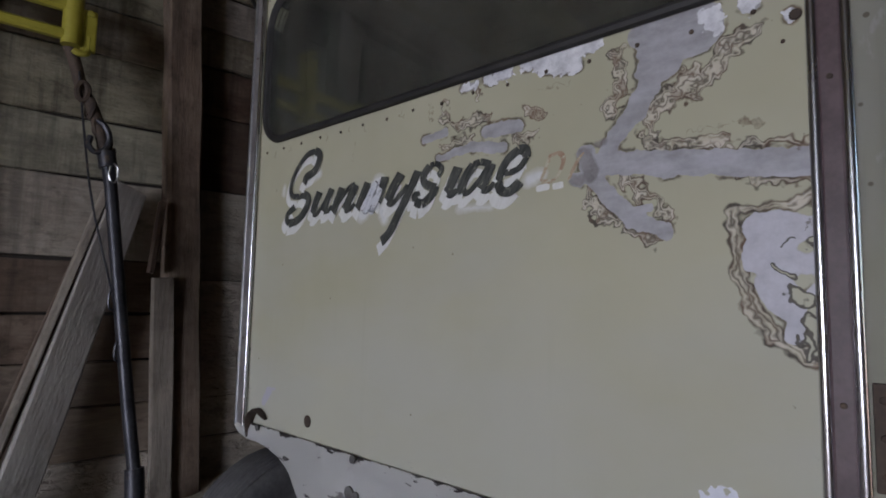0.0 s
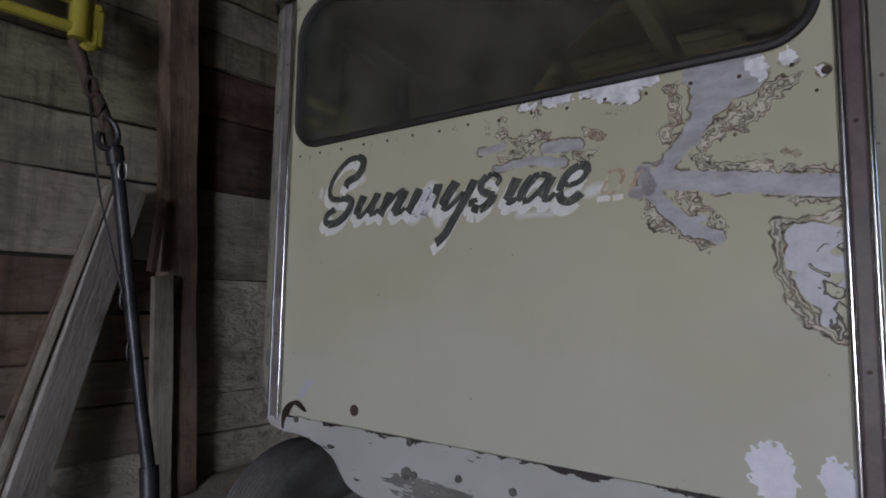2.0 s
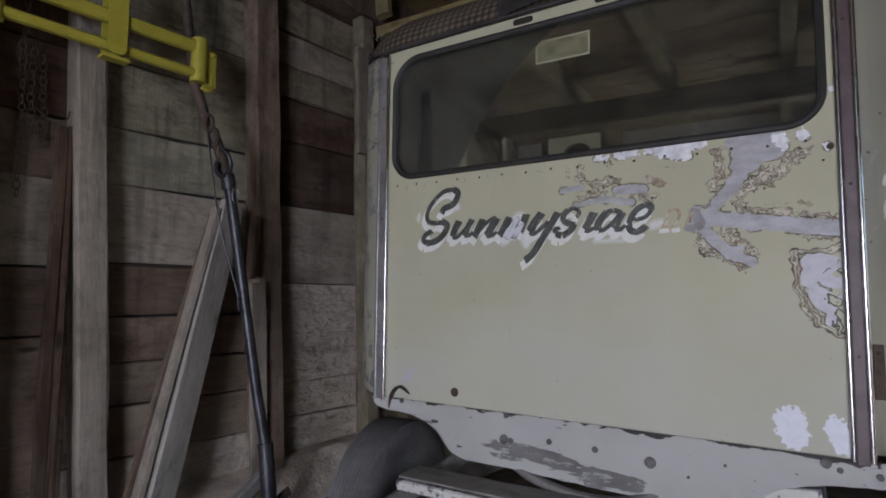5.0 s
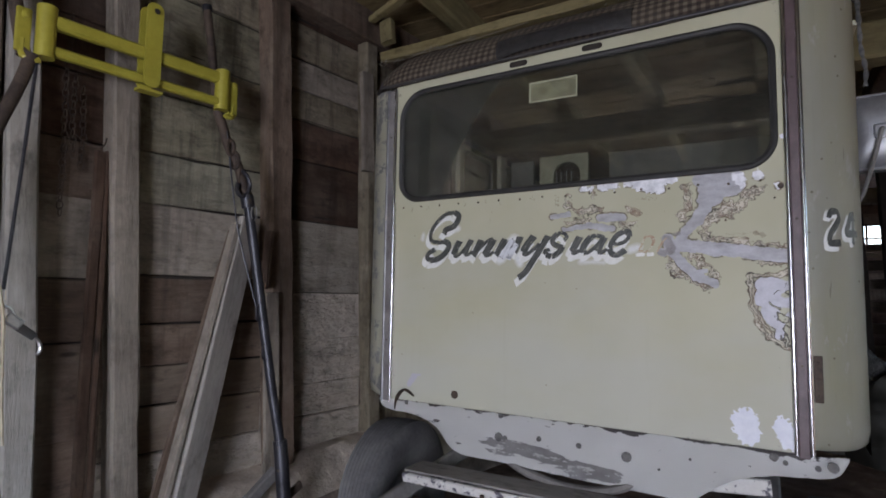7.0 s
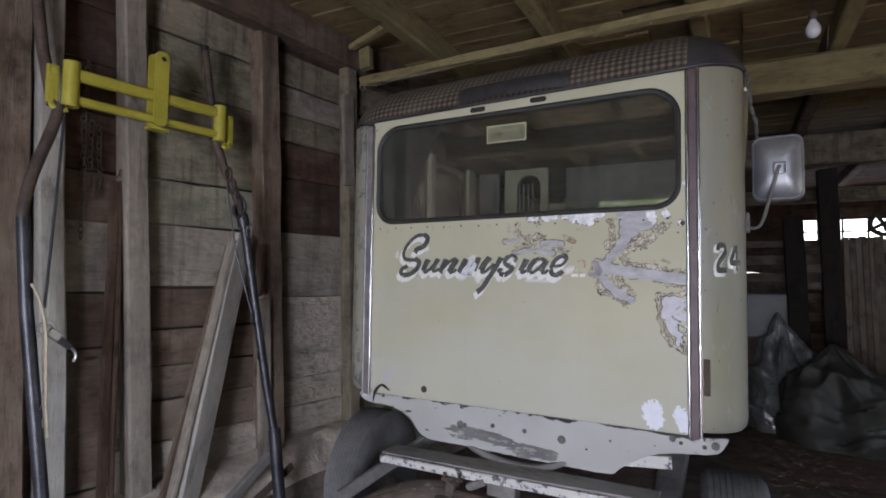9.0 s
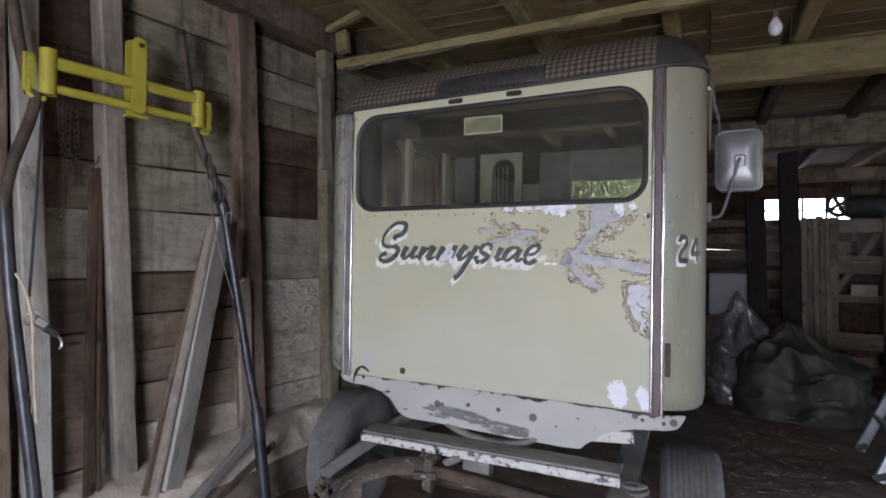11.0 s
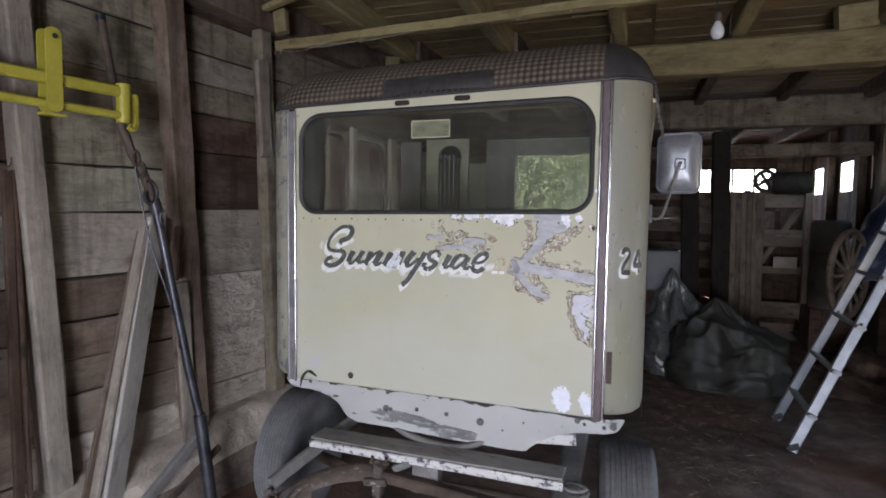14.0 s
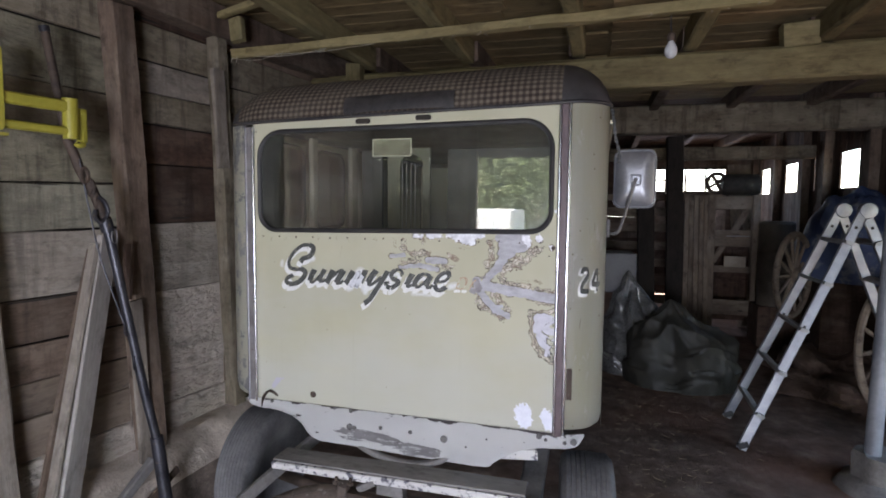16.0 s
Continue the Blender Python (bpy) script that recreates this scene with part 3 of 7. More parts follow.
    runs = [(-0.610, 1.556, -0.612, 1.541, 0.003), (-0.535, 1.557, -0.537, 1.546, 0.003), (-0.372, 1.561, -0.370, 1.549, 0.003), (-0.225, 1.555, -0.215, 1.540, 0.002), (-0.255, 1.520, -0.266, 1.470, 0.0005),
            (-0.280, 1.563, -0.280, 1.553, 0.003), (-0.005, 1.566, 0.000, 1.520, 0.002), (-0.092, 1.565, -0.090, 1.553, 0.003), (0.268, 1.530, 0.330, 1.528, 0.001), (0.530, 1.400, 0.590, 1.402, 0.001), (0.610, 1.402, 0.632, 1.398, 0.006)]
    rust = n.ramp(n.math("MULTIPLY_ADD", near(torn, runs), 60.0, 0.5), (0.40, 0.75), (0.58, 0.0))
    c = n.mix(n.math("MULTIPLY", rust, n.ramp(n.noise(flat, 90.0, 4.0), (0.4, 0.15), (0.6, 1.0))), c, (0.16, 0.115, 0.075))
    # chips along the panel's edges
    xyz = n.add("SeparateXYZ", {0: raw})
    border = n.math("MAXIMUM", n.ramp(n.math("ABSOLUTE", xyz.outputs[0]), (0.63, 0.0), (0.70, 0.17)), n.ramp(xyz.outputs[2], (0.775, 0.15), (0.84, 0.0)))
    chips = n.ramp(n.math("ADD", n.noise(flat, 42.0, 5.0, 0.68), border), (0.755, 0.0), (0.775, 0.9))
    c = n.mix(chips, c, n.ramp(scuff, (0.4, (0.13, 0.11, 0.09)), (0.6, (0.33, 0.32, 0.32))))
    lilac = n.ramp(n.math("MULTIPLY_ADD", near(calm, corner), 60.0, 0.5), (0.45, 0.8), (0.6, 0.0))
    c = n.mix(lilac, c, (0.42, 0.41, 0.50))
    n.bump(n.math("SUBTRACT", small, n.math("MULTIPLY", metal, 1.5)), 0.12, 0.002)
    rough = n.math("ADD", 0.50, n.math("MULTIPLY", scuff, 0.16))
    return n.done(c, rough, n.math("MULTIPLY", metal, 0.12), Specular_IOR_Level=0.22)


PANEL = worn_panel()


# ---- shapes ----


def mesh_of(name, bm, material, smooth=False):
    me = bpy.data.meshes.new(name)
    bmesh.ops.recalc_face_normals(bm, faces=bm.faces)
    bm.to_mesh(me)
    bm.free()
    if smooth:
        for p in me.polygons:
            p.use_smooth = True
        me.set_sharp_from_angle(angle=radians(40))
    me.materials.append(material)
    return me


def put_under(ob, parent):
    ob.parent = parent
    if parent is not None:
        bpy.context.view_layer.update()
        ob.matrix_parent_inverse = parent.matrix_world.inverted()


def part(name, bm, material, parent=None, label="", smooth=False, at=None):
    """Link a bmesh as one mesh object under a thing or a part."""
    ob = new(name, mesh_of(name, bm, material, smooth))
    if at is not None:
        ob.matrix_world = at
    put_under(ob, parent)
    return tagged(ob, label) if label else ob


def thing(name, base, label, category, group="", kind=""):
    ob = new(name)
    ob.empty_display_size = 0.1
    ob.location = base
    return tagged(ob, label, category, group, kind)


def frame_to(p0, p1, face):
    """A pose at p0 with x towards p1 and z towards face."""
    p0, p1 = Vector(p0), Vector(p1)
    x = (p1 - p0).normalized()
    y = Vector(face).cross(x).normalized()
    z = x.cross(y)
    m = Matrix((x, y, z)).transposed().to_4x4()
    m.translation = p0
    return m


def timber_bm(length, width, thick, jit=0.003, bevel=0.006, seed=0, step=0.12, taper=0.0):
    """A sawn timber along x from 0 to length, centred on y and z, with uneven worn edges."""
    bm = bmesh.new()
    n = max(2, int(length / step) + 1)
    w, t, b = width / 2, thick / 2, min(bevel, thick * 0.3, width * 0.3)
    ring = [(-w + b, -t), (w - b, -t), (w, -t + b), (w, t - b), (w - b, t), (-w + b, t), (-w, t - b), (-w, -t + b)]
    rows = []
    for i in range(n + 1):
        x = length * i / n
        row = []
        for k, (y, z) in enumerate(ring):
            q = Vector((x * 3.1, y * 9 + seed * 7.7, z * 9 + k * 0.37))
            d = noise.noise_vector(q) * jit
            bow = noise.noise(Vector((x * 0.6, seed * 3.3, 0.5))) * jit * 1.5
            end = (noise.noise(Vector((k * 1.3, seed * 5.1, i))) * jit * 2) if i in (0, n) else 0
            f = 1 - taper * i / n
            row.append(bm.verts.new((x + end, (y + d.y + bow) * f, (z + d.z + bow * 0.4) * f)))
        rows.append(row)
    for a, c in zip(rows, rows[1:]):
        for k in range(8):
            bm.faces.new((a[k], a[(k + 1) % 8], c[(k + 1) % 8], c[k]))
    bm.faces.new(rows[0][::-1])
    bm.faces.new(rows[-1])
    return bm


SEED = [0]


def timber(name, p0, p1, width, thick, face, material, parent=None, label="", category="", kind="", group="", **more):
    SEED[0] += 1
    bm = timber_bm((Vector(p1) - Vector(p0)).length, width, thick, seed=SEED[0], **more)
    ob = part(name, bm, material, parent, label, at=frame_to(p0, p1, face))
    return tagged(ob, "", category, group, kind)


def box_bm(size, bevel=0.004, bm=None, at=(0, 0, 0)):
    bm2 = bmesh.new()
    bmesh.ops.create_cube(bm2, size=1)
    bmesh.ops.scale(bm2, vec=size, verts=bm2.verts)
    if bevel:
        bmesh.ops.bevel(bm2, geom=bm2.edges, offset=bevel, segments=2, affect="EDGES", profile=0.6)
    bmesh.ops.translate(bm2, vec=at, verts=bm2.verts)
    if bm is None:
        return bm2
    me = bpy.data.meshes.new("tmp")
    bm2.to_mesh(me)
    bm2.free()
    bm.from_mesh(me)
    bpy.data.meshes.remove(me)
    return bm


def smooth_path(points, per=6, closed=False):
    """Catmull-Rom through the points."""
    p = [Vector(q) for q in points]
    n = len(p)
    out = []
    for i in range(n if closed else n - 1):
        a = p[(i - 1) % n] if closed or i else p[0]
        b, c = p[i], p[(i + 1) % n]
        d = p[(i + 2) % n] if closed or i + 2 < n else p[-1]
        for k in range(per):
            t = k / per
            out.append(0.5 * (2 * b + (c - a) * t + (2 * a - 5 * b + 4 * c - d) * t * t + (3 * b - a - 3 * c + d) * t ** 3))
    if not closed:
        out.append(p[-1])
    return out


def tube_bm(path, radius, sides=10, closed=False, bm=None, flat=1.0):
    """A tube along a path; radius is a number or one for each point."""
    bm = bm or bmesh.new()
    pts = [Vector(p) for p in path]
    n = len(pts)
    rad = radius if isinstance(radius, (list, tuple)) else [radius] * n
    rows, up = [], None
    for i, p in enumerate(pts):
        a = pts[(i - 1) % n] if closed or i else p
        b = pts[(i + 1) % n] if closed or i + 1 < n else p
        d = (b - a).normalized()
        if up is None:
            up = Vector((0, 0, 1)) if abs(d.z) < 0.9 else Vector((1, 0, 0))
        side = d.cross(up).normalized()
        up = side.cross(d).normalized()
        rows.append([bm.verts.new(p + (side * math.cos(2 * math.pi * k / sides) + up * math.sin(2 * math.pi * k / sides) * flat) * rad[i]) for k in range(sides)])
    pairs = list(zip(rows, rows[1:])) + ([(rows[-1], rows[0])] if closed else [])
    for a, b in pairs:
        for k in range(sides):
            bm.faces.new((a[k], a[(k + 1) % sides], b[(k + 1) % sides], b[k]))
    if not closed:
        bm.faces.new(rows[0][::-1])
        bm.faces.new(rows[-1])
    return bm


def lathe_bm(profile, sides=32, bm=None):
    """Turn (radius, height) round the z axis."""
    bm = bm or bmesh.new()
    rows = []
    for r, z in profile:
        rows.append([bm.verts.new((max(r, 1e-4) * math.cos(2 * math.pi * k / sides), max(r, 1e-4) * math.sin(2 * math.pi * k / sides), z)) for k in range(sides)])
    for a, b in zip(rows, rows[1:]):
        for k in range(sides):
            bm.faces.new((a[k], a[(k + 1) % sides], b[(k + 1) % sides], b[k]))
    for row, flip in ((rows[0], True), (rows[-1], False)):
        bm.faces.new(row[::-1] if flip else row)
    return bm


def outline_bm(points, depth, axis="y"):
    """A flat plate in the xz plane from its outline, depth thick towards +y."""
    bm = bmesh.new()
    front = [bm.verts.new((x, 0, z)) for x, z in points]
    back = [bm.verts.new((x, depth, z)) for x, z in points]
    n = len(points)
    bm.faces.new(front)
    bm.faces.new(back[::-1])
    for i in range(n):
        bm.faces.new((front[i], back[i], back[(i + 1) % n], front[(i + 1) % n]))
    bmesh.ops.triangulate(bm, faces=[f for f in bm.faces if len(f.verts) > 4])
    return bm


def round_rect(x0, x1, z0, z1, r, steps=8):
    """Points of a round-cornered rectangle, in turn; r for all corners or (bottom, top)."""
    rb, rt = r if isinstance(r, tuple) else (r, r)
    out = []
    for cx, cz, a0, q in ((x1, z0, -90, rb), (x1, z1, 0, rt), (x0, z1, 90, rt), (x0, z0, 180, rb)):
        ox, oz = cx + (q if cx == x0 else -q), cz + (q if cz == z0 else -q)
        for k in range(steps + 1):
            a = radians(a0 + 90 * k / steps)
            out.append((ox + q * math.cos(a), oz + q * math.sin(a)))
    return out


def plate_with_hole(bm, hole, x0, x1, z0, z1, y=0.0):
    """A sheet in the xz plane with a hole in it."""
    cx, cz = sum(p[0] for p in hole) / len(hole), sum(p[1] for p in hole) / len(hole)
    inner, outer = [], []
    for x, z in hole:
        dx, dz = x - cx, z - cz
        k = min((x1 - cx) / dx if dx > 1e-6 else 9e9, (x0 - cx) / dx if dx < -1e-6 else 9e9,
                (z1 - cz) / dz if dz > 1e-6 else 9e9, (z0 - cz) / dz if dz < -1e-6 else 9e9)
        inner.append(bm.verts.new((x, y, z)))
        outer.append(bm.verts.new((cx + dx * k, y, cz + dz * k)))
    n = len(hole)
    for i in range(n):
        j = (i + 1) % n
        bm.faces.new((inner[i], outer[i], outer[j], inner[j]))
        a, b = outer[i].co, outer[j].co
        if abs(a.x - b.x) > 1e-5 and abs(a.z - b.z) > 1e-5:
            corner = (x1 if max(a.x, b.x) > x1 - 1e-4 else x0, z1 if max(a.z, b.z) > z1 - 1e-4 else z0)
            bm.faces.new((outer[i], bm.verts.new((corner[0], y, corner[1])), outer[j]))
    return bm


# the left wall: s runs along it, n away from it into the room
WALL_AT, WALL_SLOPE = Vector((-1.585, 0, 0)), 0.12
WALL_S = Vector((WALL_SLOPE, 1, 0)).normalized()
WALL_N = Vector((1, -WALL_SLOPE, 0)).normalized()


def on_wall(s, z, n=0.0):
    return WALL_AT + WALL_S * s + WALL_N * n + Vector((0, 0, z))


# ---- the barn ----
def build_ground():
    bm = bmesh.new()
    bmesh.ops.create_grid(bm, x_segments=120, y_segments=120, size=1)
    for v in bm.verts:
        # close mesh near the middle, wide far out
        x, y = (math.copysign(abs(c) ** 3 * 55 + abs(c) * 6, c) for c in v.co.xy)
        near = max(0.0, 1 - max(abs(x - 1) / 6, abs(y - 1) / 9))
        h = noise.fractal(Vector((x * 1.3, y * 1.3, 0)), 1.0, 2.0, 4) * 0.025 * (1 if near else 3)
        v.co = (x, y, h - 0.01 if near else h - 0.04)
    ground = part("ground", bm, DIRT, smooth=True)
    tagged(ground, "trodden reddish brown earth floor with dust and chaff", "ground", kind="structure")
    bm = bmesh.new()
    bmesh.ops.create_grid(bm, x_segments=60, y_segments=40, size=0.5)
    for v in bm.verts:
        v.co = (v.co.x * 120, -36 + v.co.y * 58, noise.noise(v.co * 30) * 0.05 + 0.06)
    tagged(part("grass", bm, GRASS, smooth=True), "dry trodden grass yard outside the barn", "grass", kind="stuff")


build_ground()

ROWS_Z = (0.30, 0.55, 0.74, 0.975, 1.245, 1.57, 1.785, 2.03, 2.285, 2.46, 2.68, 2.92)
# the bays between the studs: where each runs, the heights of its board joints, the boards from the bottom up
BAYS = ((-5.2, -2.6, ROWS_Z, "gwpgwgpwggw"), (-2.6, -1.25, ROWS_Z, "wwwwgwdwddd"),
        (-1.25, -0.62, (0.20, 0.38, 0.628, 1.000, 1.245, 1.560, 1.785, 2.05, 2.27, 2.52, 2.92), "wwwwpwdddd"),
        (-0.62, 0.12, (0.20, 0.33, 0.515, 0.715, 0.885, 1.060, 1.266, 1.578, 1.800, 2.066, 2.262, 2.532, 2.92), "ttoowwplmgmg"),
        (0.12, 0.81, (0.20, 0.33, 0.545, 0.713, 0.952, 1.205, 1.597, 1.930, 2.146, 2.318, 2.486, 2.688, 2.92), "tttttuddgpgd"),
        (0.81, 2.2, ROWS_Z, "gwpgwgpwggw"), (2.2, 4.6, ROWS_Z, "wgwwgpwgwgd"), (4.6, 7.2, ROWS_Z, "gwgwpgwwgwd"), (7.2, 9.7, ROWS_Z, "wwgwgwgwdwd"))


def build_left_wall():
    bm = box_bm((0.02, 15.4, 3.0), 0.0)
    wall = part("wall_west", bm, DARKNESS, at=Matrix.Translation(on_wall(2.3, 1.5, -0.05)) @ Matrix.Rotation(-math.atan(WALL_SLOPE), 4, "Z"))
    tagged(wall, "barn wall of weathered horizontal boards nailed to studs", "wall", kind="structure")
    rng = random.Random(4)
    kinds = {"g": WOOD_GREY, "p": WOOD_PALE, "l": WOOD_LICHEN, "m": WOOD_MOSSY, "w": WOOD_WARM, "o": WOOD_OLD, "d": WOOD_DARK, "t": WOOD_DUSTY, "u": WOOD_PLASTERED}
    for s0, s1, rows, boards in BAYS:
        for z0, z1, kind in zip(rows, rows[1:], boards):
            caked = kind in "tu"
            t0, t1 = rng.uniform(-0.006, 0.006), rng.uniform(-0.006, 0.006)
            if (s0, z1) == (-0.62, 1.800) or (s0, z0) == (-0.62, 1.800):
                t0, t1 = -0.016, 0.014
            zc, w = (z0 + z1) / 2, z1 - z0 - (rng.uniform(0.002, 0.004) if caked else rng.uniform(0.004, 0.010))
            out = rng.uniform(-0.016, -0.008) if caked else rng.uniform(-0.019, -0.005)
            timber("plank", on_wall(s0 + 0.002, zc + t0 / 2, out), on_wall(s1 - 0.002, zc + t1 / 2, out), w, 0.024, WALL_N, kinds[kind], wall, jit=0.005, bevel=0.004, step=0.07 if -0.7 < s0 < 0.5 else 0.2)
    # splits and a knot hole in the boards
    for s0, s1, z, h in ((-0.36, -0.20, 1.7905, 0.007), (0.40, 0.56, 1.622, 0.012), (-0.50, -0.14, 1.2605, 0.012), (0.14, 0.40, 2.700, 0.016), (0.30, 0.62, 2.150, 0.004), (-0.34, -0.26, 2.275, 0.006)):
        pts = [(s0 + (s1 - s0) * k / 10, z + h * (math.sin(math.pi * k / 10) ** 0.7) * (0.5 + 0.5 * noise.noise(Vector((k * 0.9, s0 * 9, z * 5))))) for k in range(11)]
        pts += [(s0 + (s1 - s0) * k / 10, z - h * 0.4 * math.sin(math.pi * k / 10)) for k in range(9, 0, -1)]
        part("split", outline_bm(pts, 0.002), DARKNESS, wall, "dark split in a board", at=Matrix(((WALL_S.x, -WALL_N.x, 0, on_wall(0, 0, 0.0085).x), (WALL_S.y, -WALL_N.y, 0, on_wall(0, 0, 0.0085).y), (0, 0, 1, 0), (0, 0, 0, 1))))
    # studs: foot s, head s, width, foot z, head z, proud
    for s0, s1, w, z0, z1, depth, mat in ((0.200, 0.072, 0.13, 0.30, 2.70, 0.105, WOOD_WARM), (-0.537, -0.672, 0.104, 0.18, 2.78, 0.095, WOOD_PALE),
                                          (-0.900, -1.005, 0.098, 0.18, 2.78, 0.095, WOOD_ASH), (0.868, 0.764, 0.10, 0.30, 2.72, 0.08, WOOD_GREY),
                                          (-1.055, -1.125, 0.13, 0.18, 2.78, 0.07, WOOD_WARM), (-1.95, -1.98, 0.11, 0.15, 2.8, 0.10, WOOD_GREY), (2.2, 2.2, 0.12, 0.3, 2.8, 0.1, WOOD_WARM), (4.6, 4.6, 0.12, 0.3, 2.8, 0.1, WOOD_WARM)):
        timber("stud", on_wall(s0, z0, depth / 2), on_wall(s1, z1, depth / 2), w, depth, WALL_N, mat, wall, jit=0.007, bevel=0.008)
    timber("batten", on_wall(0.745, 1.93, 0.092), on_wall(0.708, 2.52, 0.092), 0.10, 0.022, WALL_N, WOOD_PALE, wall, jit=0.006)
    timber("short_board", on_wall(0.112, 0.33, 0.122), on_wall(0.072, 1.205, 0.122), 0.085, 0.022, WALL_N, WOOD_PALE, wall, jit=0.006)
    plate = timber("wall_plate", on_wall(-5, 2.82, 0.03), on_wall(9.7, 2.82, 0.03), 0.19, 0.16, WALL_N, WOOD_WARM, None, jit=0.008)
    tagged(plate, "rough brown timber plate along the wall head", "beam", kind="structure")
    # earthy footing under the boards
    bm = bmesh.new()
    face = bmesh.new()
    n, prof = 240, ((-0.03, 0.0), (0.28, -0.02), (0.27, 0.10), (0.255, 0.20), (0.225, 0.28), (0.16, 0.335), (0.09, 0.36), (-0.03, 0.37))
    rows = []
    for i in range(n + 1):
        s = -5.0 + 14.6 * i / n
        row = []
        for k, (o, z) in enumerate(prof):
            q = Vector((s * 4, o * 6, z * 6))
            d = noise.fractal(q, 1.0, 2.0, 4) * 0.03 if 0 < k < len(prof) - 1 else 0
            row.append(on_wall(s, z + d + 0.045 * (s - 0.3 if -1 < s < 1 else 0), o + d))
        rows.append(row)
    for mesh, k0, k1 in ((face, 0, 3), (bm, 3, len(prof) - 1)):
        made = [[mesh.verts.new(p) for p in row[k0:k1 + 1]] for row in rows]
        for a, b in zip(made, made[1:]):
            for k in range(k1 - k0):
                mesh.faces.new((a[k], a[k + 1], b[k + 1], b[k]))
    # the face under the ledge gets the dark colour in place of shade
    tagged(part("footing_face", face, FOOTING_SHADE, smooth=True), "rough footing face below the ledge, coloured darker for shade", "footing", kind="structure")
    tagged(part("footing", bm, CONCRETE, smooth=True), "crumbling earthy concrete footing below the board wall", "footing", kind="structure")


build_left_wall()

RIGHT_X, FAR_Y, DOOR_Y = 3.65, 9.6, -5.0


def build_other_walls():
    rng = random.Random(9)
    # right wall: upright boards with slots of daylight between them
    wall = part("wall_east", box_bm((0.03, 14.6, 0.16), 0.004, at=(RIGHT_X + 0.05, 2.3, 2.86)), WOOD_DARK)
    tagged(wall, "barn wall of upright boards with bright gaps and an open hatch", "wall", kind="structure")
    slots = [(5.08, 5.60), (6.42, 6.46), (7.15, 7.72), (8.55, 9.05)]
    y = DOOR_Y
    while y < FAR_Y:
        w = rng.uniform(0.17, 0.23)
        edge = [v for q in slots for v in q if y + 0.03 < v < y + w + 0.06]
        w = edge[0] - y if edge else w
        slot = [q for q in slots if q[0] - 0.01 < y < q[1] - 0.01]
        timber("plank", (RIGHT_X, y + w / 2, 2.0 if 0.2 < y + w / 2 < 1.3 else 0.0), (RIGHT_X, y + w / 2, 1.96 if slot else 2.92), w - 0.004, 0.024, (-1, 0, 0), rng.choice((WOOD_DARK, WOOD_WARM)), wall, jit=0.004, bevel=0.003, step=0.3)
        if slot:
            timber("plank", (RIGHT_X, y + w / 2, 2.39), (RIGHT_X, y + w / 2, 2.92), w - 0.004, 0.024, (-1, 0, 0), WOOD_DARK, wall, jit=0.004, bevel=0.003, step=0.3)
        y += w
    for y in (3.9, 4.6, 5.85, 6.62, 7.92, 9.25):
        timber("stud", (RIGHT_X - 0.07, y, 0), (RIGHT_X - 0.07, y, 2.9), 0.09, 0.10, (-1, 0, 0), WOOD_WARM, wall, step=0.3)
    # far wall with a row of panes
    wall = part("wall_north", box_bm((5.6, 0.03, 0.3), 0.004, at=(1.05, FAR_Y + 0.05, 2.75)), WOOD_DARK)
    tagged(wall, "dark board wall at the end of the barn", "wall", kind="structure")
    for k, (x0, x1) in enumerate(((-1.6, -0.3), (-0.3, 1.70), (1.70, 3.18), (3.18, 3.7))):
        z = 0.0
        while z < 2.9:
            w = rng.uniform(0.19, 0.25)
            if k == 2:
                w = 2.02 - z if z < 2.02 < z + w + 0.08 else w
                w = 2.46 - z if 2.01 < z < 2.45 else w
            if not (k == 2 and 2.01 < z < 2.45):
                timber("plank", (x0, FAR_Y, z + w / 2), (x1, FAR_Y, z + w / 2), w + rng.choice((-0.004, 0.006, 0.006)), 0.024, (0, -1, 0), rng.choice((WOOD_DARK, WOOD_WARM)), wall, jit=0.004, bevel=0.003, step=0.4)
            z += w
    win = thing("window_1", (2.44, FAR_Y, 1.9), "row of bright panes in thin dark glazing bars", "window", kind="structure")
    for x in (1.72, 2.08, 2.44, 2.80, 3.16):
        part("glazing_bar", box_bm((0.032, 0.04, 0.48), 0.003, at=(x, FAR_Y - 0.02, 2.24)), WOOD_DARK, win)
    for z in (2.02, 2.24, 2.46):
        part("glazing_bar", box_bm((1.46, 0.036, 0.028), 0.003, at=(2.44, FAR_Y - 0.02, z)), WOOD_DARK, win)
    # front wall with the wide doorway behind the camera
    wall = part("wall_south", box_bm((5.6, 0.03, 0.06), 0.003, at=(1.0, DOOR_Y - 0.03, 2.95)), WOOD_WARM)
    tagged(wall, "board wall with a wide open doorway", "wall", kind="structure")
    z = 0.02
    while z < 2.85:
        w = rng.uniform(0.19, 0.24)
        for x0, x1 in (((-2.3, -0.72), (2.15, 3.75)) if z < 2.3 else ((-2.3, 1.0), (1.0, 3.75))):
            timber("plank", (x0, DOOR_Y, z + w / 2), (x1, DOOR_Y, z + w / 2), w - 0.004, 0.024, (0, 1, 0), rng.choice((WOOD_GREY, WOOD_PALE, WOOD_WARM)), wall, jit=0.004, bevel=0.003, step=0.3)
        z += w
    for x in (-0.76, 2.19):
        timber("stud", (x, DOOR_Y + 0.06, 0), (x, DOOR_Y + 0.06, 2.9), 0.11, 0.10, (0, 1, 0), WOOD_WARM, wall, step=0.3)


build_other_walls()


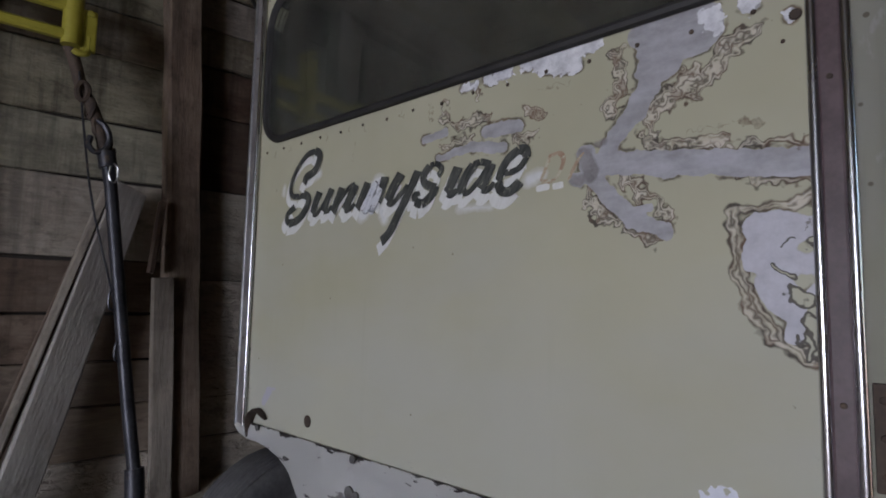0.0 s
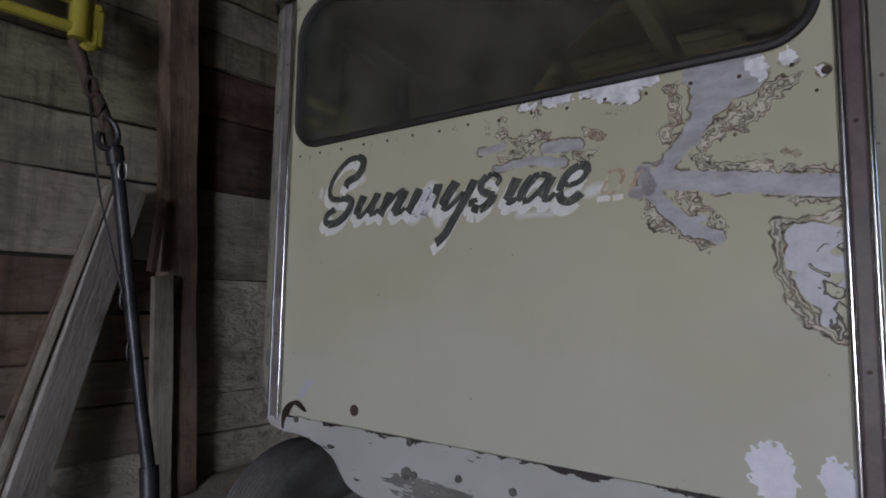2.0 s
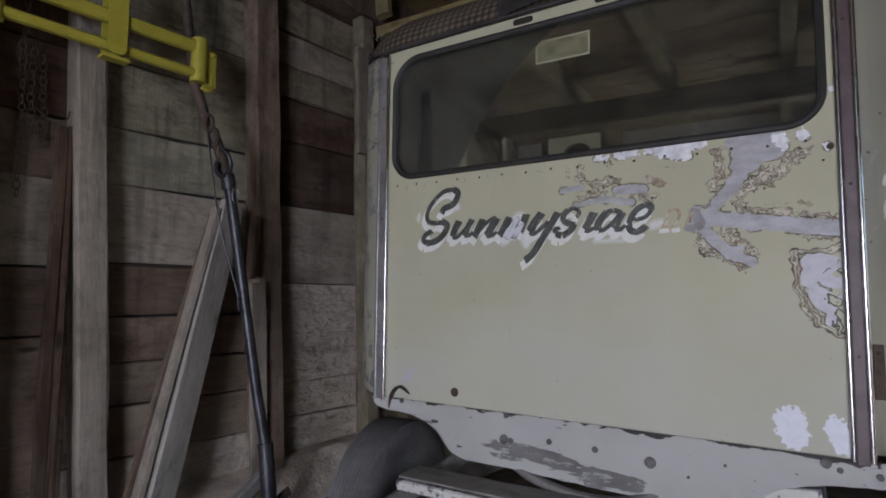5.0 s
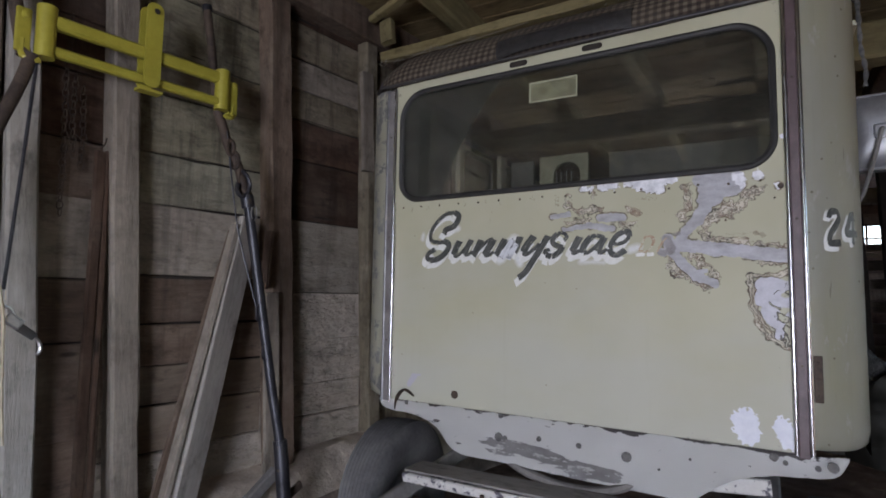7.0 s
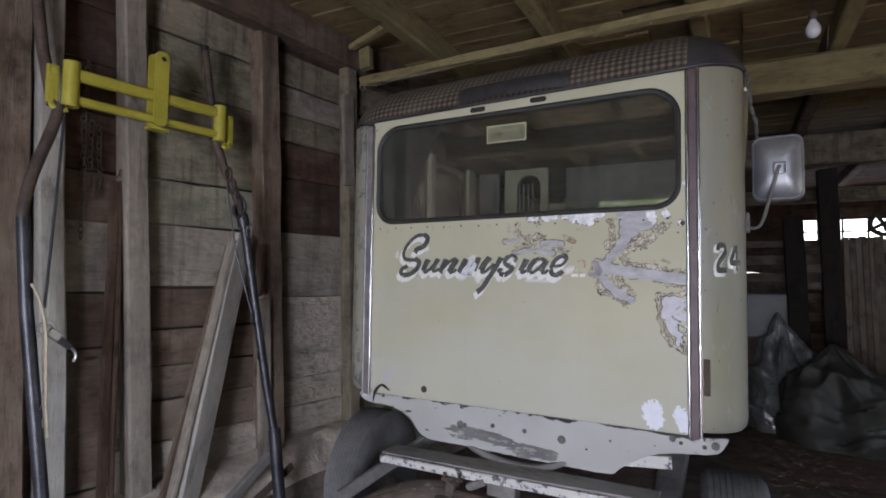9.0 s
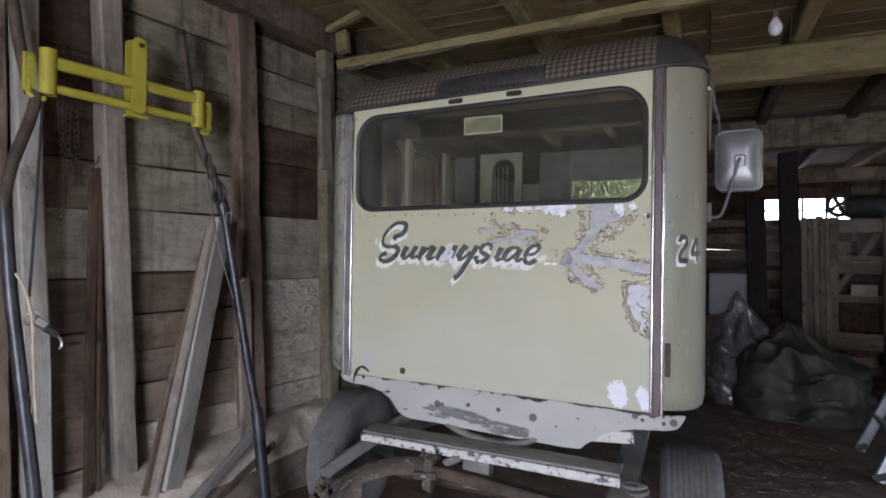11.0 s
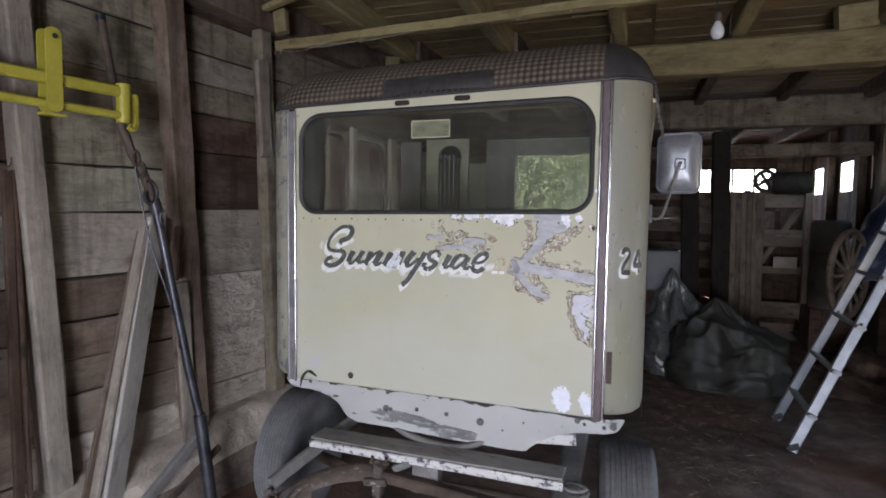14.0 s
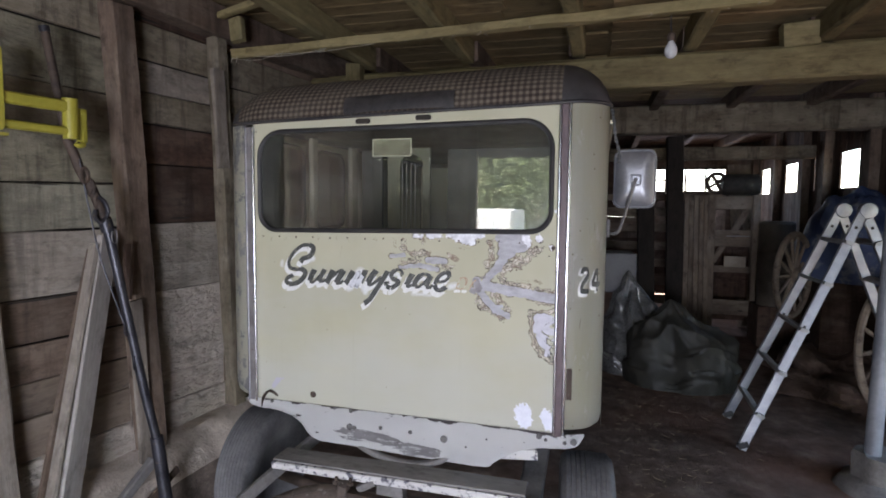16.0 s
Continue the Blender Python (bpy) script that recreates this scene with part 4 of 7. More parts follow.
def build_ceiling():
    rng = random.Random(21)
    bm, dark = bmesh.new(), bmesh.new()
    y = DOOR_Y - 0.4
    while y < FAR_Y + 0.3:
        w = rng.uniform(0.16, 0.24)
        for x0, x1 in ((-2.4, rng.uniform(0.2, 0.9)), (0.9, 3.9)):
            t = timber_bm(x1 - x0, w - 0.008, 0.022, seed=rng.random() * 50, step=0.4, jit=0.005)
            m = frame_to((x0, y + w / 2, 2.945 + rng.uniform(0, 0.006)), (x1, y + w / 2, 2.945), (0, 0, -1))
            bmesh.ops.transform(t, matrix=m, verts=t.verts)
            me = bpy.data.meshes.new("tmp")
            t.to_mesh(me)
            t.free()
            # past the second beam the boards are coloured darker to stand in for shade
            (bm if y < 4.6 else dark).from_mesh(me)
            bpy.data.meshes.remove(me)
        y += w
    tagged(part("ceiling", dark, WOOD_DARK), "board ceiling over the end of the barn, darkened for shade", "ceiling", kind="structure")
    box_bm((6.6, 15.8, 0.02), 0.0, bm, (0.8, 2.3, 2.98))
    ob = part("ceiling", bm, WOOD_BOARD)
    tagged(ob, "rough yellowed board ceiling of the barn", "ceiling", kind="structure")
    for k, x in enumerate((-1.63, -0.89, -0.10, 0.66, 1.43, 2.2, 2.95)):
        for y0, y1, dz in ((DOOR_Y, 1.9, 0.0), (1.9, FAR_Y, 0.02)):
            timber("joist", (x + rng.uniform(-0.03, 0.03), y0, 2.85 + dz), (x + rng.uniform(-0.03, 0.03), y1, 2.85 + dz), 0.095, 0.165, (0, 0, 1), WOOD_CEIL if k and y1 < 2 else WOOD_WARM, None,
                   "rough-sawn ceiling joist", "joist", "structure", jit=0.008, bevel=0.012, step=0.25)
    timber("beam", (-1.75, 1.90, 2.60), (3.7, 1.90, 2.66), 0.20, 0.215, (0, 0, 1), WOOD_CEIL, None, "heavy hewn timber beam under the joists", "beam", "structure", jit=0.012, bevel=0.02)
    timber("beam", (-1.6, 4.6, 2.69), (3.7, 4.6, 2.695), 0.20, 0.31, (0, 0, 1), WOOD_GREY, None, "heavy hewn timber beam under the joists", "beam", "structure", jit=0.012, bevel=0.02, step=0.25)
    timber("beam", (-1.6, 6.5, 2.465), (3.7, 6.5, 2.48), 0.16, 0.18, (0, 0, 1), WOOD_GREY, None, "brown cross beam before the end wall", "beam", "structure", jit=0.01, bevel=0.02, step=0.25)
    timber("beam", (-1.8, -2.9, 2.66), (3.7, -2.9, 2.66), 0.18, 0.20, (0, 0, 1), WOOD_CEIL, None, "heavy hewn timber beam under the joists", "beam", "structure", jit=0.012, bevel=0.02, step=0.25)
    timber("lath", (-1.33, 0.75, 2.620), (1.62, 0.75, 2.702), 0.055, 0.05, (0, 0, 1), WOOD_LATH, None, "long thin bowed lath slung below the joists", "lath", "", jit=0.010)
    timber("ceiling_lath", (-1.36, 0.66, 2.825), (-0.86, 0.45, 2.825), 0.05, 0.035, (0, 0, 1), WOOD_LATH, None, "short yellowed lath nailed across the joists", "lath", "structure", jit=0.006)
    timber("ceiling_block", (-1.27, 0.70, 2.68), (-1.285, 0.70, 2.81), 0.085, 0.05, (0, -1, 0), WOOD_CEIL, None, "short timber block under the ceiling", "block", "structure", jit=0.006)
    timber("ceiling_block", (1.95, 1.85, 2.80), (2.15, 1.85, 2.815), 0.15, 0.10, (0, -1, 0), WOOD_CEIL, None, "short timber block on top of the beam", "block", "structure", jit=0.006)
    timber("ceiling_block", (-0.98, 1.75, 2.46), (-0.98, 1.75, 2.78), 0.12, 0.10, (0, -1, 0), WOOD_CEIL, None, "short timber post under the beam", "block", "structure", jit=0.006)


build_ceiling()


def build_cobwebs():
    """Dusty threads and shreds hanging from the lath."""
    rng = random.Random(31)
    bm = bmesh.new()
    for k in range(34):
        f = rng.random() ** 2 if k < 22 else rng.random()
        x = -1.33 + 2.9 * f
        z = 2.595 + 0.082 * f
        p = Vector((x, 0.742 + rng.uniform(-0.02, 0.02), z + 0.004))
        drop = rng.uniform(0.01, 0.05 if x < -1.1 else 0.025)
        tube_bm([p, p + Vector((rng.uniform(-0.01, 0.01), 0, -drop * 0.6)), p + Vector((rng.uniform(-0.02, 0.02), 0, -drop))], [0.0022, 0.0016, 0.0008], 5, bm=bm)
    for x0, x1, sag in ((-1.33, -1.0, 0.028), (-1.2, -0.7, 0.020), (-1.05, -0.4, 0.016)):
        f0, f1 = (x0 + 1.33) / 2.95, (x1 + 1.33) / 2.95
        tube_bm(smooth_path([(x0, 0.735, 2.594 + 0.082 * f0), ((x0 + x1) / 2, 0.730, 2.594 + 0.041 * (f0 + f1) - sag), (x1, 0.735, 2.594 + 0.082 * f1)], 5), 0.0016, 5, bm=bm)
    tagged(part("cobweb", bm, COBWEB), "dusty cobweb threads hanging below the lath", "cobweb", kind="stuff")


build_cobwebs()


# ---- the truck ----
HEAD = 2.095          # height of the panel's head
SIDE_X = 0.885        # half the body's width
BODY_Y = 3.1          # length of the body


def head_z(x):
    return HEAD + 0.026 * x


def corner_xy(side, a, r=0.15):
    """The plan of the rounded front corner: a runs from 0 (front) to 1 (side)."""
    t = a * math.pi / 2
    return side * (SIDE_X - r + r * math.sin(t)), 0.004 + r - r * math.cos(t)


def build_truck():
    truck = thing("delivery_truck", (0, 1.4, 0), "old cream delivery truck without bonnet, paint sanded and peeling", "truck")
    def tilt(points):
        """The windscreen rises slightly to one side."""
        return [(x, z + 0.013 * x) for x, z in points]
    hole = tilt(round_rect(-0.668, 0.668, 1.596, 2.046, (0.085, 0.115)))
    # front panel
    bm = bmesh.new()
    plate_with_hole(bm, hole, -0.70, 0.70, 1.575, 2.07)
    lo = [bm.verts.new(p) for p in ((-0.70, 0, 0.778), (0.70, 0, 0.772), (0.70, 0, 1.575), (-0.70, 0, 1.575))]
    bm.faces.new(lo)
    hi = [bm.verts.new(p) for p in ((-0.70, 0, 2.07), (0.70, 0, 2.07), (0.70, 0, head_z(0.70)), (-0.70, 0, head_z(-0.70)))]
    bm.faces.new(hi)
    bmesh.ops.remove_doubles(bm, verts=bm.verts, dist=0.0005)
    geo = bmesh.ops.extrude_face_region(bm, geom=bm.faces[:])
    bmesh.ops.translate(bm, vec=(0, 0.02, 0), verts=[v for v in geo["geom"] if isinstance(v, bmesh.types.BMVert)])
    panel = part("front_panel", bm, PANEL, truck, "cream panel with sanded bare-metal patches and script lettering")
    # windscreen
    screen = part("windscreen", outline_bm(tilt(round_rect(-0.665, 0.665, 1.599, 2.043, (0.083, 0.112))), 0.006), GLASS, truck, "dusty one-piece glass with round corners", at=Matrix.Translation((0, 0.006, 0)))
    screen.visible_shadow = False
    part("gasket", tube_bm([(x, -0.004, z) for x, z in tilt(round_rect(-0.667, 0.667, 1.597, 2.045, (0.084, 0.114), 10))], 0.0105, 8, True), RUBBER, screen, "black rubber window seal", True)
    # inspection sticker behind the glass
    bm = box_bm((0.18, 0.0015, 0.076), 0.0, at=(-0.022, 0.016, 1.958))
    sticker = part("sticker", bm, mottled("faded_sticker", (0.09, 0.088, 0.055), (0.26, 0.25, 0.17), 14.0, 0.8), screen, "faded rectangular sticker on the glass")
    bm = bmesh.new()
    for sx, sz, w, h in ((-0.022, 1.994, 0.18, 0.005), (-0.022, 1.922, 0.18, 0.005), (-0.110, 1.958, 0.005, 0.076), (0.066, 1.958, 0.005, 0.076)):
        box_bm((w, 0.001, h), 0.0, bm, (sx, 0.0145, sz))
    part("border", bm, CREAM, screen)

    # vent slots in the head
    for x in (-0.150, 0.126):
        part("vent_slot", outline_bm(round_rect(x - 0.037, x + 0.037, head_z(x) - 0.031, head_z(x) - 0.006, 0.012, 5), 0.004), DARKNESS, truck, "dark oval vent slot", at=Matrix.Translation((0, -0.003, 0)))
        part("slot_lip", tube_bm([(px, -0.002, pz) for px, pz in round_rect(x - 0.038, x + 0.038, head_z(x) - 0.032, head_z(x) - 0.005, 0.0125, 5)], 0.0025, 6, True), CREAM, truck, smooth=True)

    # trim strips: chrome, maroon, chrome
    for side in (-1, 1):
        strip = part("trim_strip", box_bm((0.026, 0.012, head_z(side) - 0.772), 0.003, at=(side * 0.716, -0.006, (head_z(side) + 0.756) / 2)), MAROON if side > 0 else DULL_INSERT, truck, "maroon insert between chrome edges" if side > 0 else "dusty grey insert between chrome edges")
        for off in (-0.0185, 0.0185):
            part("chrome_edge", tube_bm([(side * 0.716 + off, -0.009, 0.772), (side * 0.716 + off, -0.009, head_z(side) - 0.006)], 0.0068, 12), CHROME if side > 0 or off > 0 else DULL_CHROME, strip, "thin half-round chrome edging", True)
        for k in range(3):
            z = 1.02 + k * 0.42
            part("screw", lathe_bm([(0.0, 0.0), (0.004, 0.0), (0.0035, 0.0015), (0.0, 0.0022)], 10), RUST_STEEL, strip, smooth=True, at=Matrix.Translation((side * 0.716, -0.012, z)) @ Matrix.Rotation(radians(90), 4, "X"))

    # rounded corner panels
    for side, mat in ((1, CORNER_CREAM), (-1, mottled("worn_corner_paint", (0.20, 0.20, 0.20), (0.36, 0.36, 0.34), 6.0, 0.6, 0.0, 0.2, 0.002, (0.50, 0.49, 0.40), 0.44))):
        bm = bmesh.new()
        pts = [(side * 0.70, 0.004), (side * 0.735, 0.004)] + [corner_xy(side, a / 10) for a in range(11)] + [(side * SIDE_X, 0.3)]
        zs = [0.785, 0.80, 0.84, 1.2, 1.6, 2.0, head_z(side * 0.8) - 0.008, head_z(side * 0.8)]
        grid = []
        for j, z in enumerate(zs):
            pull = (0.018, 0.006, 0.0)[j] if j < 3 else 0.0
            grid.append([bm.verts.new((x - side * pull * (1 if abs(x) > 0.75 else 0), y + pull, z)) for x, y in pts])
        for a, b in zip(grid, grid[1:]):
            for i in range(len(pts) - 1):
                bm.faces.new((a[i], a[i + 1], b[i + 1], b[i]))
        bmesh.ops.solidify(bm, geom=bm.faces[:], thickness=0.004)
        part("corner_panel", bm, mat, truck, "rounded cream corner panel with a stencilled number" if side > 0 else "rounded corner panel with flaking grey and cream paint", True)
    # small rusted hinge plate on the corner
    plate = part("hinge_plate", box_bm((0.022, 0.006, 0.13), 0.002, at=(0.755, 0.001, 0.985)), RUST_STEEL, truck, "rusted hinge plate")
    for z in (0.94, 0.985, 1.03):
        part("rivet", lathe_bm([(0.0, 0), (0.005, 0), (0.004, 0.002), (0, 0.003)], 10), RUST_STEEL, plate, at=Matrix.Translation((0.755, -0.002, z)) @ Matrix.Rotation(radians(90), 4, "X"))

    # sides, floor, rear wall
    for side in (-1, 1):
        bm = bmesh.new()
        holes = [(0.285, 0.775), (0.915, 1.32)] if side < 0 else [(0.30, 1.25)]
        edges = [0.15] + [v for h in holes for v in (h[0] - 0.045, h[1] + 0.045)] + [BODY_Y]
        for y0, y1 in [(edges[i], edges[i + 1]) for i in range(0, len(edges), 2)]:
            bm.faces.new([bm.verts.new((side * SIDE_X, y, z)) for y, z in ((y0, 0.76), (y1, 0.76), (y1, HEAD), (y0, HEAD))])
        for h0, h1 in holes:
            ring = [(y, z) for y, z in round_rect(h0, h1, 1.56, 2.045, 0.08)]
            sub = bmesh.new()
            plate_with_hole(sub, ring, h0 - 0.045, h1 + 0.045, 1.50, 2.07)
            for v in sub.verts:
                v.co = (side * SIDE_X, v.co.x, v.co.z)
            me = bpy.data.meshes.new("tmp")
            sub.to_mesh(me)
            sub.free()
            bm.from_mesh(me)
            bpy.data.meshes.remove(me)
            for z0, z1 in ((0.76, 1.50), (2.07, HEAD)):
                bm.faces.new([bm.verts.new((side * SIDE_X, y, z)) for y, z in ((h0 - 0.045, z0), (h1 + 0.045, z0), (h1 + 0.045, z1), (h0 - 0.045, z1))])
        bmesh.ops.solidify(bm, geom=bm.faces[:], thickness=0.02)
        wall = part("side_panel", bm, CREAM, truck, "cream side of the body with round-cornered windows")
        for h0, h1 in holes:
            part("side_window", outline_bm(round_rect(h0, h1, 1.56, 2.045, 0.08), 0.004), SIDE_GLASS, wall, at=Matrix.Translation((side * (SIDE_X - 0.006), 0, 0)) @ Matrix.Rotation(radians(90), 4, "Z"))
            part("gasket", tube_bm([(side * (SIDE_X - 0.012), y, z) for y, z in round_rect(h0, h1, 1.56, 2.045, 0.08, 6)], 0.012, 6, True), RUBBER, wall, smooth=True)
    part("cab_floor", box_bm((1.0, BODY_Y - 0.7, 0.04), 0.004, at=(0, BODY_Y / 2 + 0.33, 0.70)), GREY_PAINT, truck)
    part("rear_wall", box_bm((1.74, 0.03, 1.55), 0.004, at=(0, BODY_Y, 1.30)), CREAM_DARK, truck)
    part("headliner", box_bm((1.72, BODY_Y - 0.2, 0.02), 0.004, at=(0, BODY_Y / 2 + 0.1, 2.13)), WOOD_WARM, truck, "brown board roof lining")
    part("firewall", box_bm((1.66, 0.02, 0.80), 0.004, at=(0, 0.62, 1.14)), GREY_PAINT, truck, "grey firewall behind the front panel")
    # dashboard shelf behind the glass
    part("dashboard", box_bm((1.60, 0.30, 0.05), 0.015, at=(0, 0.20, 1.545)), GREY_PAINT, truck, "dusty grey dashboard shelf")
    # upright pillars between the side windows
    for y0, y1 in ((0.815, 0.875), (1.375, 1.475)):
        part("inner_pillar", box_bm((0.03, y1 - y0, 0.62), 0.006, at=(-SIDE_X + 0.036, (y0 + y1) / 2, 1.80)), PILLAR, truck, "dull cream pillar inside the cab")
    # bulkhead with its arched door
    bm = bmesh.new()
    for x0, x1 in ((-0.86, -0.70), (-0.20, 0.86)):
        box_bm((x1 - x0, 0.03, 1.46), 0.003, bm, ((x0 + x1) / 2, 1.62, 1.38))
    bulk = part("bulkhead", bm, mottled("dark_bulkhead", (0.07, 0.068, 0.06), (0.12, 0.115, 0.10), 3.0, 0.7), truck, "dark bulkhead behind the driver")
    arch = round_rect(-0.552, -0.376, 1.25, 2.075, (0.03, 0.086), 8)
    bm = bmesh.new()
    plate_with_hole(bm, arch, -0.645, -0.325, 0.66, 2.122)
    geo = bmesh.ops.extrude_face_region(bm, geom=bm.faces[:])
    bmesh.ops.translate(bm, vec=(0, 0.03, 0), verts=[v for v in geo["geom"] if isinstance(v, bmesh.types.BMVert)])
    # the door's cream is darkened too, for the shade inside the cab
    door = part("bulkhead_door", bm, mottled("dim_cream_door", (0.20, 0.20, 0.135), (0.29, 0.285, 0.20), 5.0, 0.6), bulk, "narrow cream door with an arched window", at=Matrix.Translation((0, 1.58, 0)))
    for x in (-0.528, -0.497, -0.462, -0.430):
        part("window_bar", tube_bm([(x, 1.57, 1.25), (x, 1.57, 2.01)], 0.004, 6), STEEL, bulk)

    # roof: cloth over a domed frame, black ends
    def roof_bm(x0, x1, nx, lift):
        bm = bmesh.new()
        uv = bm.loops.layers.uv.new("UVMap")
        prof = []
        for k in range(13):
            t = math.pi / 2 * k / 12
            prof.append((0.30 - 0.315 * math.cos(t), 0.224 * math.sin(t)))
        prof += [(0.6, 0.229), (1.2, 0.232), (2.0, 0.225), (BODY_Y + 0.02, 0.18)]
        arc, grid = [0.0], []
        for a, b in zip(prof, prof[1:]):
            arc.append(arc[-1] + math.dist(a, b))
        for i in range(nx + 1):
            x = x0 + (x1 - x0) * i / nx
            over = max(0.0, (abs(x) - 0.60) / (SIDE_X + 0.005 - 0.60))
            k = math.sqrt(max(0.0, 1 - min(over, 1.0) ** 2.4))
            sag = 1 + 0.03 * noise.noise(Vector((x * 4, 0, 2)))
            back = 0.15 * min(over, 1.0) ** 3
            grid.append([bm.verts.new((x, y + back * (1 - min(h * 4, 1)) + 0.004 * noise.noise(Vector((x * 7, y * 7, 1))), head_z(x) - 0.004 + (h * k * sag + lift))) for y, h in prof])
        for i in range(nx):
            for j in range(len(prof) - 1):
                f = bm.faces.new((grid[i][j], grid[i + 1][j], grid[i + 1][j + 1], grid[i][j + 1]))
                for loop, (ii, jj) in zip(f.loops, ((i, j), (i + 1, j), (i + 1, j + 1), (i, j + 1))):
                    loop[uv].uv = (x0 + (x1 - x0) * ii / nx, arc[jj])
        return bm
    roof = part("roof", roof_bm(-0.80, 0.70, 40, 0.0), CHECK, truck, "brown check cloth stretched over the domed roof", True)
    part("roof_end", roof_bm(0.70, SIDE_X + 0.004, 14, 0.002), VINYL, roof, "black vinyl roof corner", True)
    part("roof_end", roof_bm(-SIDE_X - 0.004, -0.80, 10, 0.002), VINYL, roof, "black vinyl roof corner", True)
    for x0, x1, mat in ((-SIDE_X + 0.06, 0.72, VINYL),):
        pts = [(x0 + (x1 - x0) * k / 30, -0.016 + (0.05 if k == 0 else 0), head_z(x0 + (x1 - x0) * k / 30) + 0.004 + 0.003 * noise.noise(Vector((k * 0.7, 0, 0)))) for k in range(31)]
        pts += [(corner_xy(1, a / 6)[0] + 0.006, corner_xy(1, a / 6)[1] - 0.014, head_z(0.8) + 0.005) for a in range(7)]
        part("piping", tube_bm(pts, 0.007, 8), mat, roof, "black welted edge", True)
    bm = bmesh.new()
    uv = bm.loops.layers.uv.new("UVMap")
    rows = [[bm.verts.new((-0.80 + 1.50 * k / 40, -0.010 - 0.004 * j, head_z(-0.80 + 1.50 * k / 40) + 0.006 - 0.009 * j + 0.002 * noise.noise(Vector((k * 0.9, j, 4.0))))) for k in range(41)] for j in (0, 1)]
    for k in range(40):
        f = bm.faces.new((rows[0][k], rows[1][k], rows[1][k + 1], rows[0][k + 1]))
        for loop, (kk, j) in zip(f.loops, ((k, 0), (k, 1), (k + 1, 1), (k + 1, 0))):
            loop[uv].uv = (-0.80 + 1.50 * kk / 40, -0.02 * j)
    bmesh.ops.solidify(bm, geom=bm.faces[:], thickness=0.003)
    part("hem", bm, CHECK, roof, "frayed hem of the check cloth", True)
    bm = bmesh.new()
    grid = []
    for i in range(15):
        x = -0.232 + 0.497 * i / 14
        curl = 0.03 * (abs(i - 7) / 7) ** 3
        row = []
        for j, (y, z) in enumerate(((0.02, 0.092), (-0.014, 0.086), (-0.032, 0.064), (-0.040, 0.036), (-0.036, 0.016))):
            row.append(bm.verts.new((x, y + curl * 0.6 * (j / 4), head_z(x) + z - curl * (j / 4) * 0.3 + 0.003 * noise.noise(Vector((x * 12, j, 0))))))
        grid.append(row)
    for a, b in zip(grid, grid[1:]):
        for j in range(4):
            bm.faces.new((a[j], a[j + 1], b[j + 1], b[j]))
    bmesh.ops.solidify(bm, geom=bm.faces[:], thickness=0.006)
    part("visor_flap", bm, VINYL_DUSTY, roof, "curled black vinyl flap over the head", True)

    # white apron below the panel, with wheel arches cut from both ends
    top = [(-0.745, 0.790), (0.83, 0.772)]
    low = smooth_path([(0.822, 0, 0.772), (0.814, 0, 0.750), (0.785, 0, 0.720), (0.70, 0, 0.711), (0.649, 0, 0.707), (0.592, 0, 0.695), (0.523, 0, 0.668), (0.452, 0, 0.619), (0.417, 0, 0.595), (0.28, 0, 0.594), (0.09, 0, 0.599), (-0.05, 0, 0.605), (-0.19, 0, 0.611), (-0.33, 0, 0.613), (-0.388, 0, 0.620), (-0.432, 0, 0.650), (-0.477, 0, 0.700), (-0.568, 0, 0.734), (-0.677, 0, 0.742), (-0.731, 0, 0.755), (-0.750, 0, 0.785)], 4)
    rim = [(p.x, p.z + 0.003 * noise.noise(Vector((p.x * 30, 0, 0)))) for p in low]
    bm = bmesh.new()
    cols = []
    for x, z in rim:
        zt = 0.781 - 0.008 * x
        y = -0.008 if abs(x) < 0.74 else -0.008 + (abs(x) - 0.74) * 0.45
        cols.append([bm.verts.new((x, y - 0.006 * math.sin(u * 3), zt + (z - zt) * u)) for u in (0, 0.25, 0.5, 0.75, 1.0)])
    for a, b in zip(cols, cols[1:]):
        for j in range(4):
            bm.faces.new((a[j], b[j], b[j + 1], a[j + 1]))
    bmesh.ops.solidify(bm, geom=bm.faces[:], thickness=0.005)

    def apron_paint():
        n = Nodes("peeling_white_apron")
        at = n.coord(shift=False)
        base = n.ramp(n.noise(at, 3.0, 4.0), (0.3, (0.62, 0.62, 0.60)), (0.7, (0.71, 0.71, 0.70)))
        z = n.add("SeparateXYZ", {0: at})
        streaks = n.noise(n.vec("MULTIPLY", at, (4, 1, 22)), 1.5, 5.0, 0.6)
        line = n.math("ADD", z.outputs[2], n.math("MULTIPLY", z.outputs[0], 0.13))
        low = n.ramp(line, (0.590, 0.30), (0.625, 0.46), (0.640, 0.66), (0.668, 0.62), (0.684, 0.25))
        middle = n.ramp(n.math("ABSOLUTE", n.math("ADD", z.outputs[0], 0.03)), (0.22, 0.0), (0.33, 0.5))
        peel = n.ramp(n.math("SUBTRACT", n.math("ADD", n.math("MULTIPLY", n.math("SUBTRACT", streaks, 0.5), 1.5), low), middle), (0.50, 0.0), (0.52, 1.0))
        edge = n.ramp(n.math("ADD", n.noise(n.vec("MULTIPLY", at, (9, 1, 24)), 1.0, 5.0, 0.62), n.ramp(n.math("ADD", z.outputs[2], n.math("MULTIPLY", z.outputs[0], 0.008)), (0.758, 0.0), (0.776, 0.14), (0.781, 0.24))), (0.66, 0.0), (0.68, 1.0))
        c = n.mix(peel, base, n.ramp(n.noise(at, 20.0, 5.0), (0.3, (0.22, 0.21, 0.21)), (0.7, (0.35, 0.34, 0.34))))
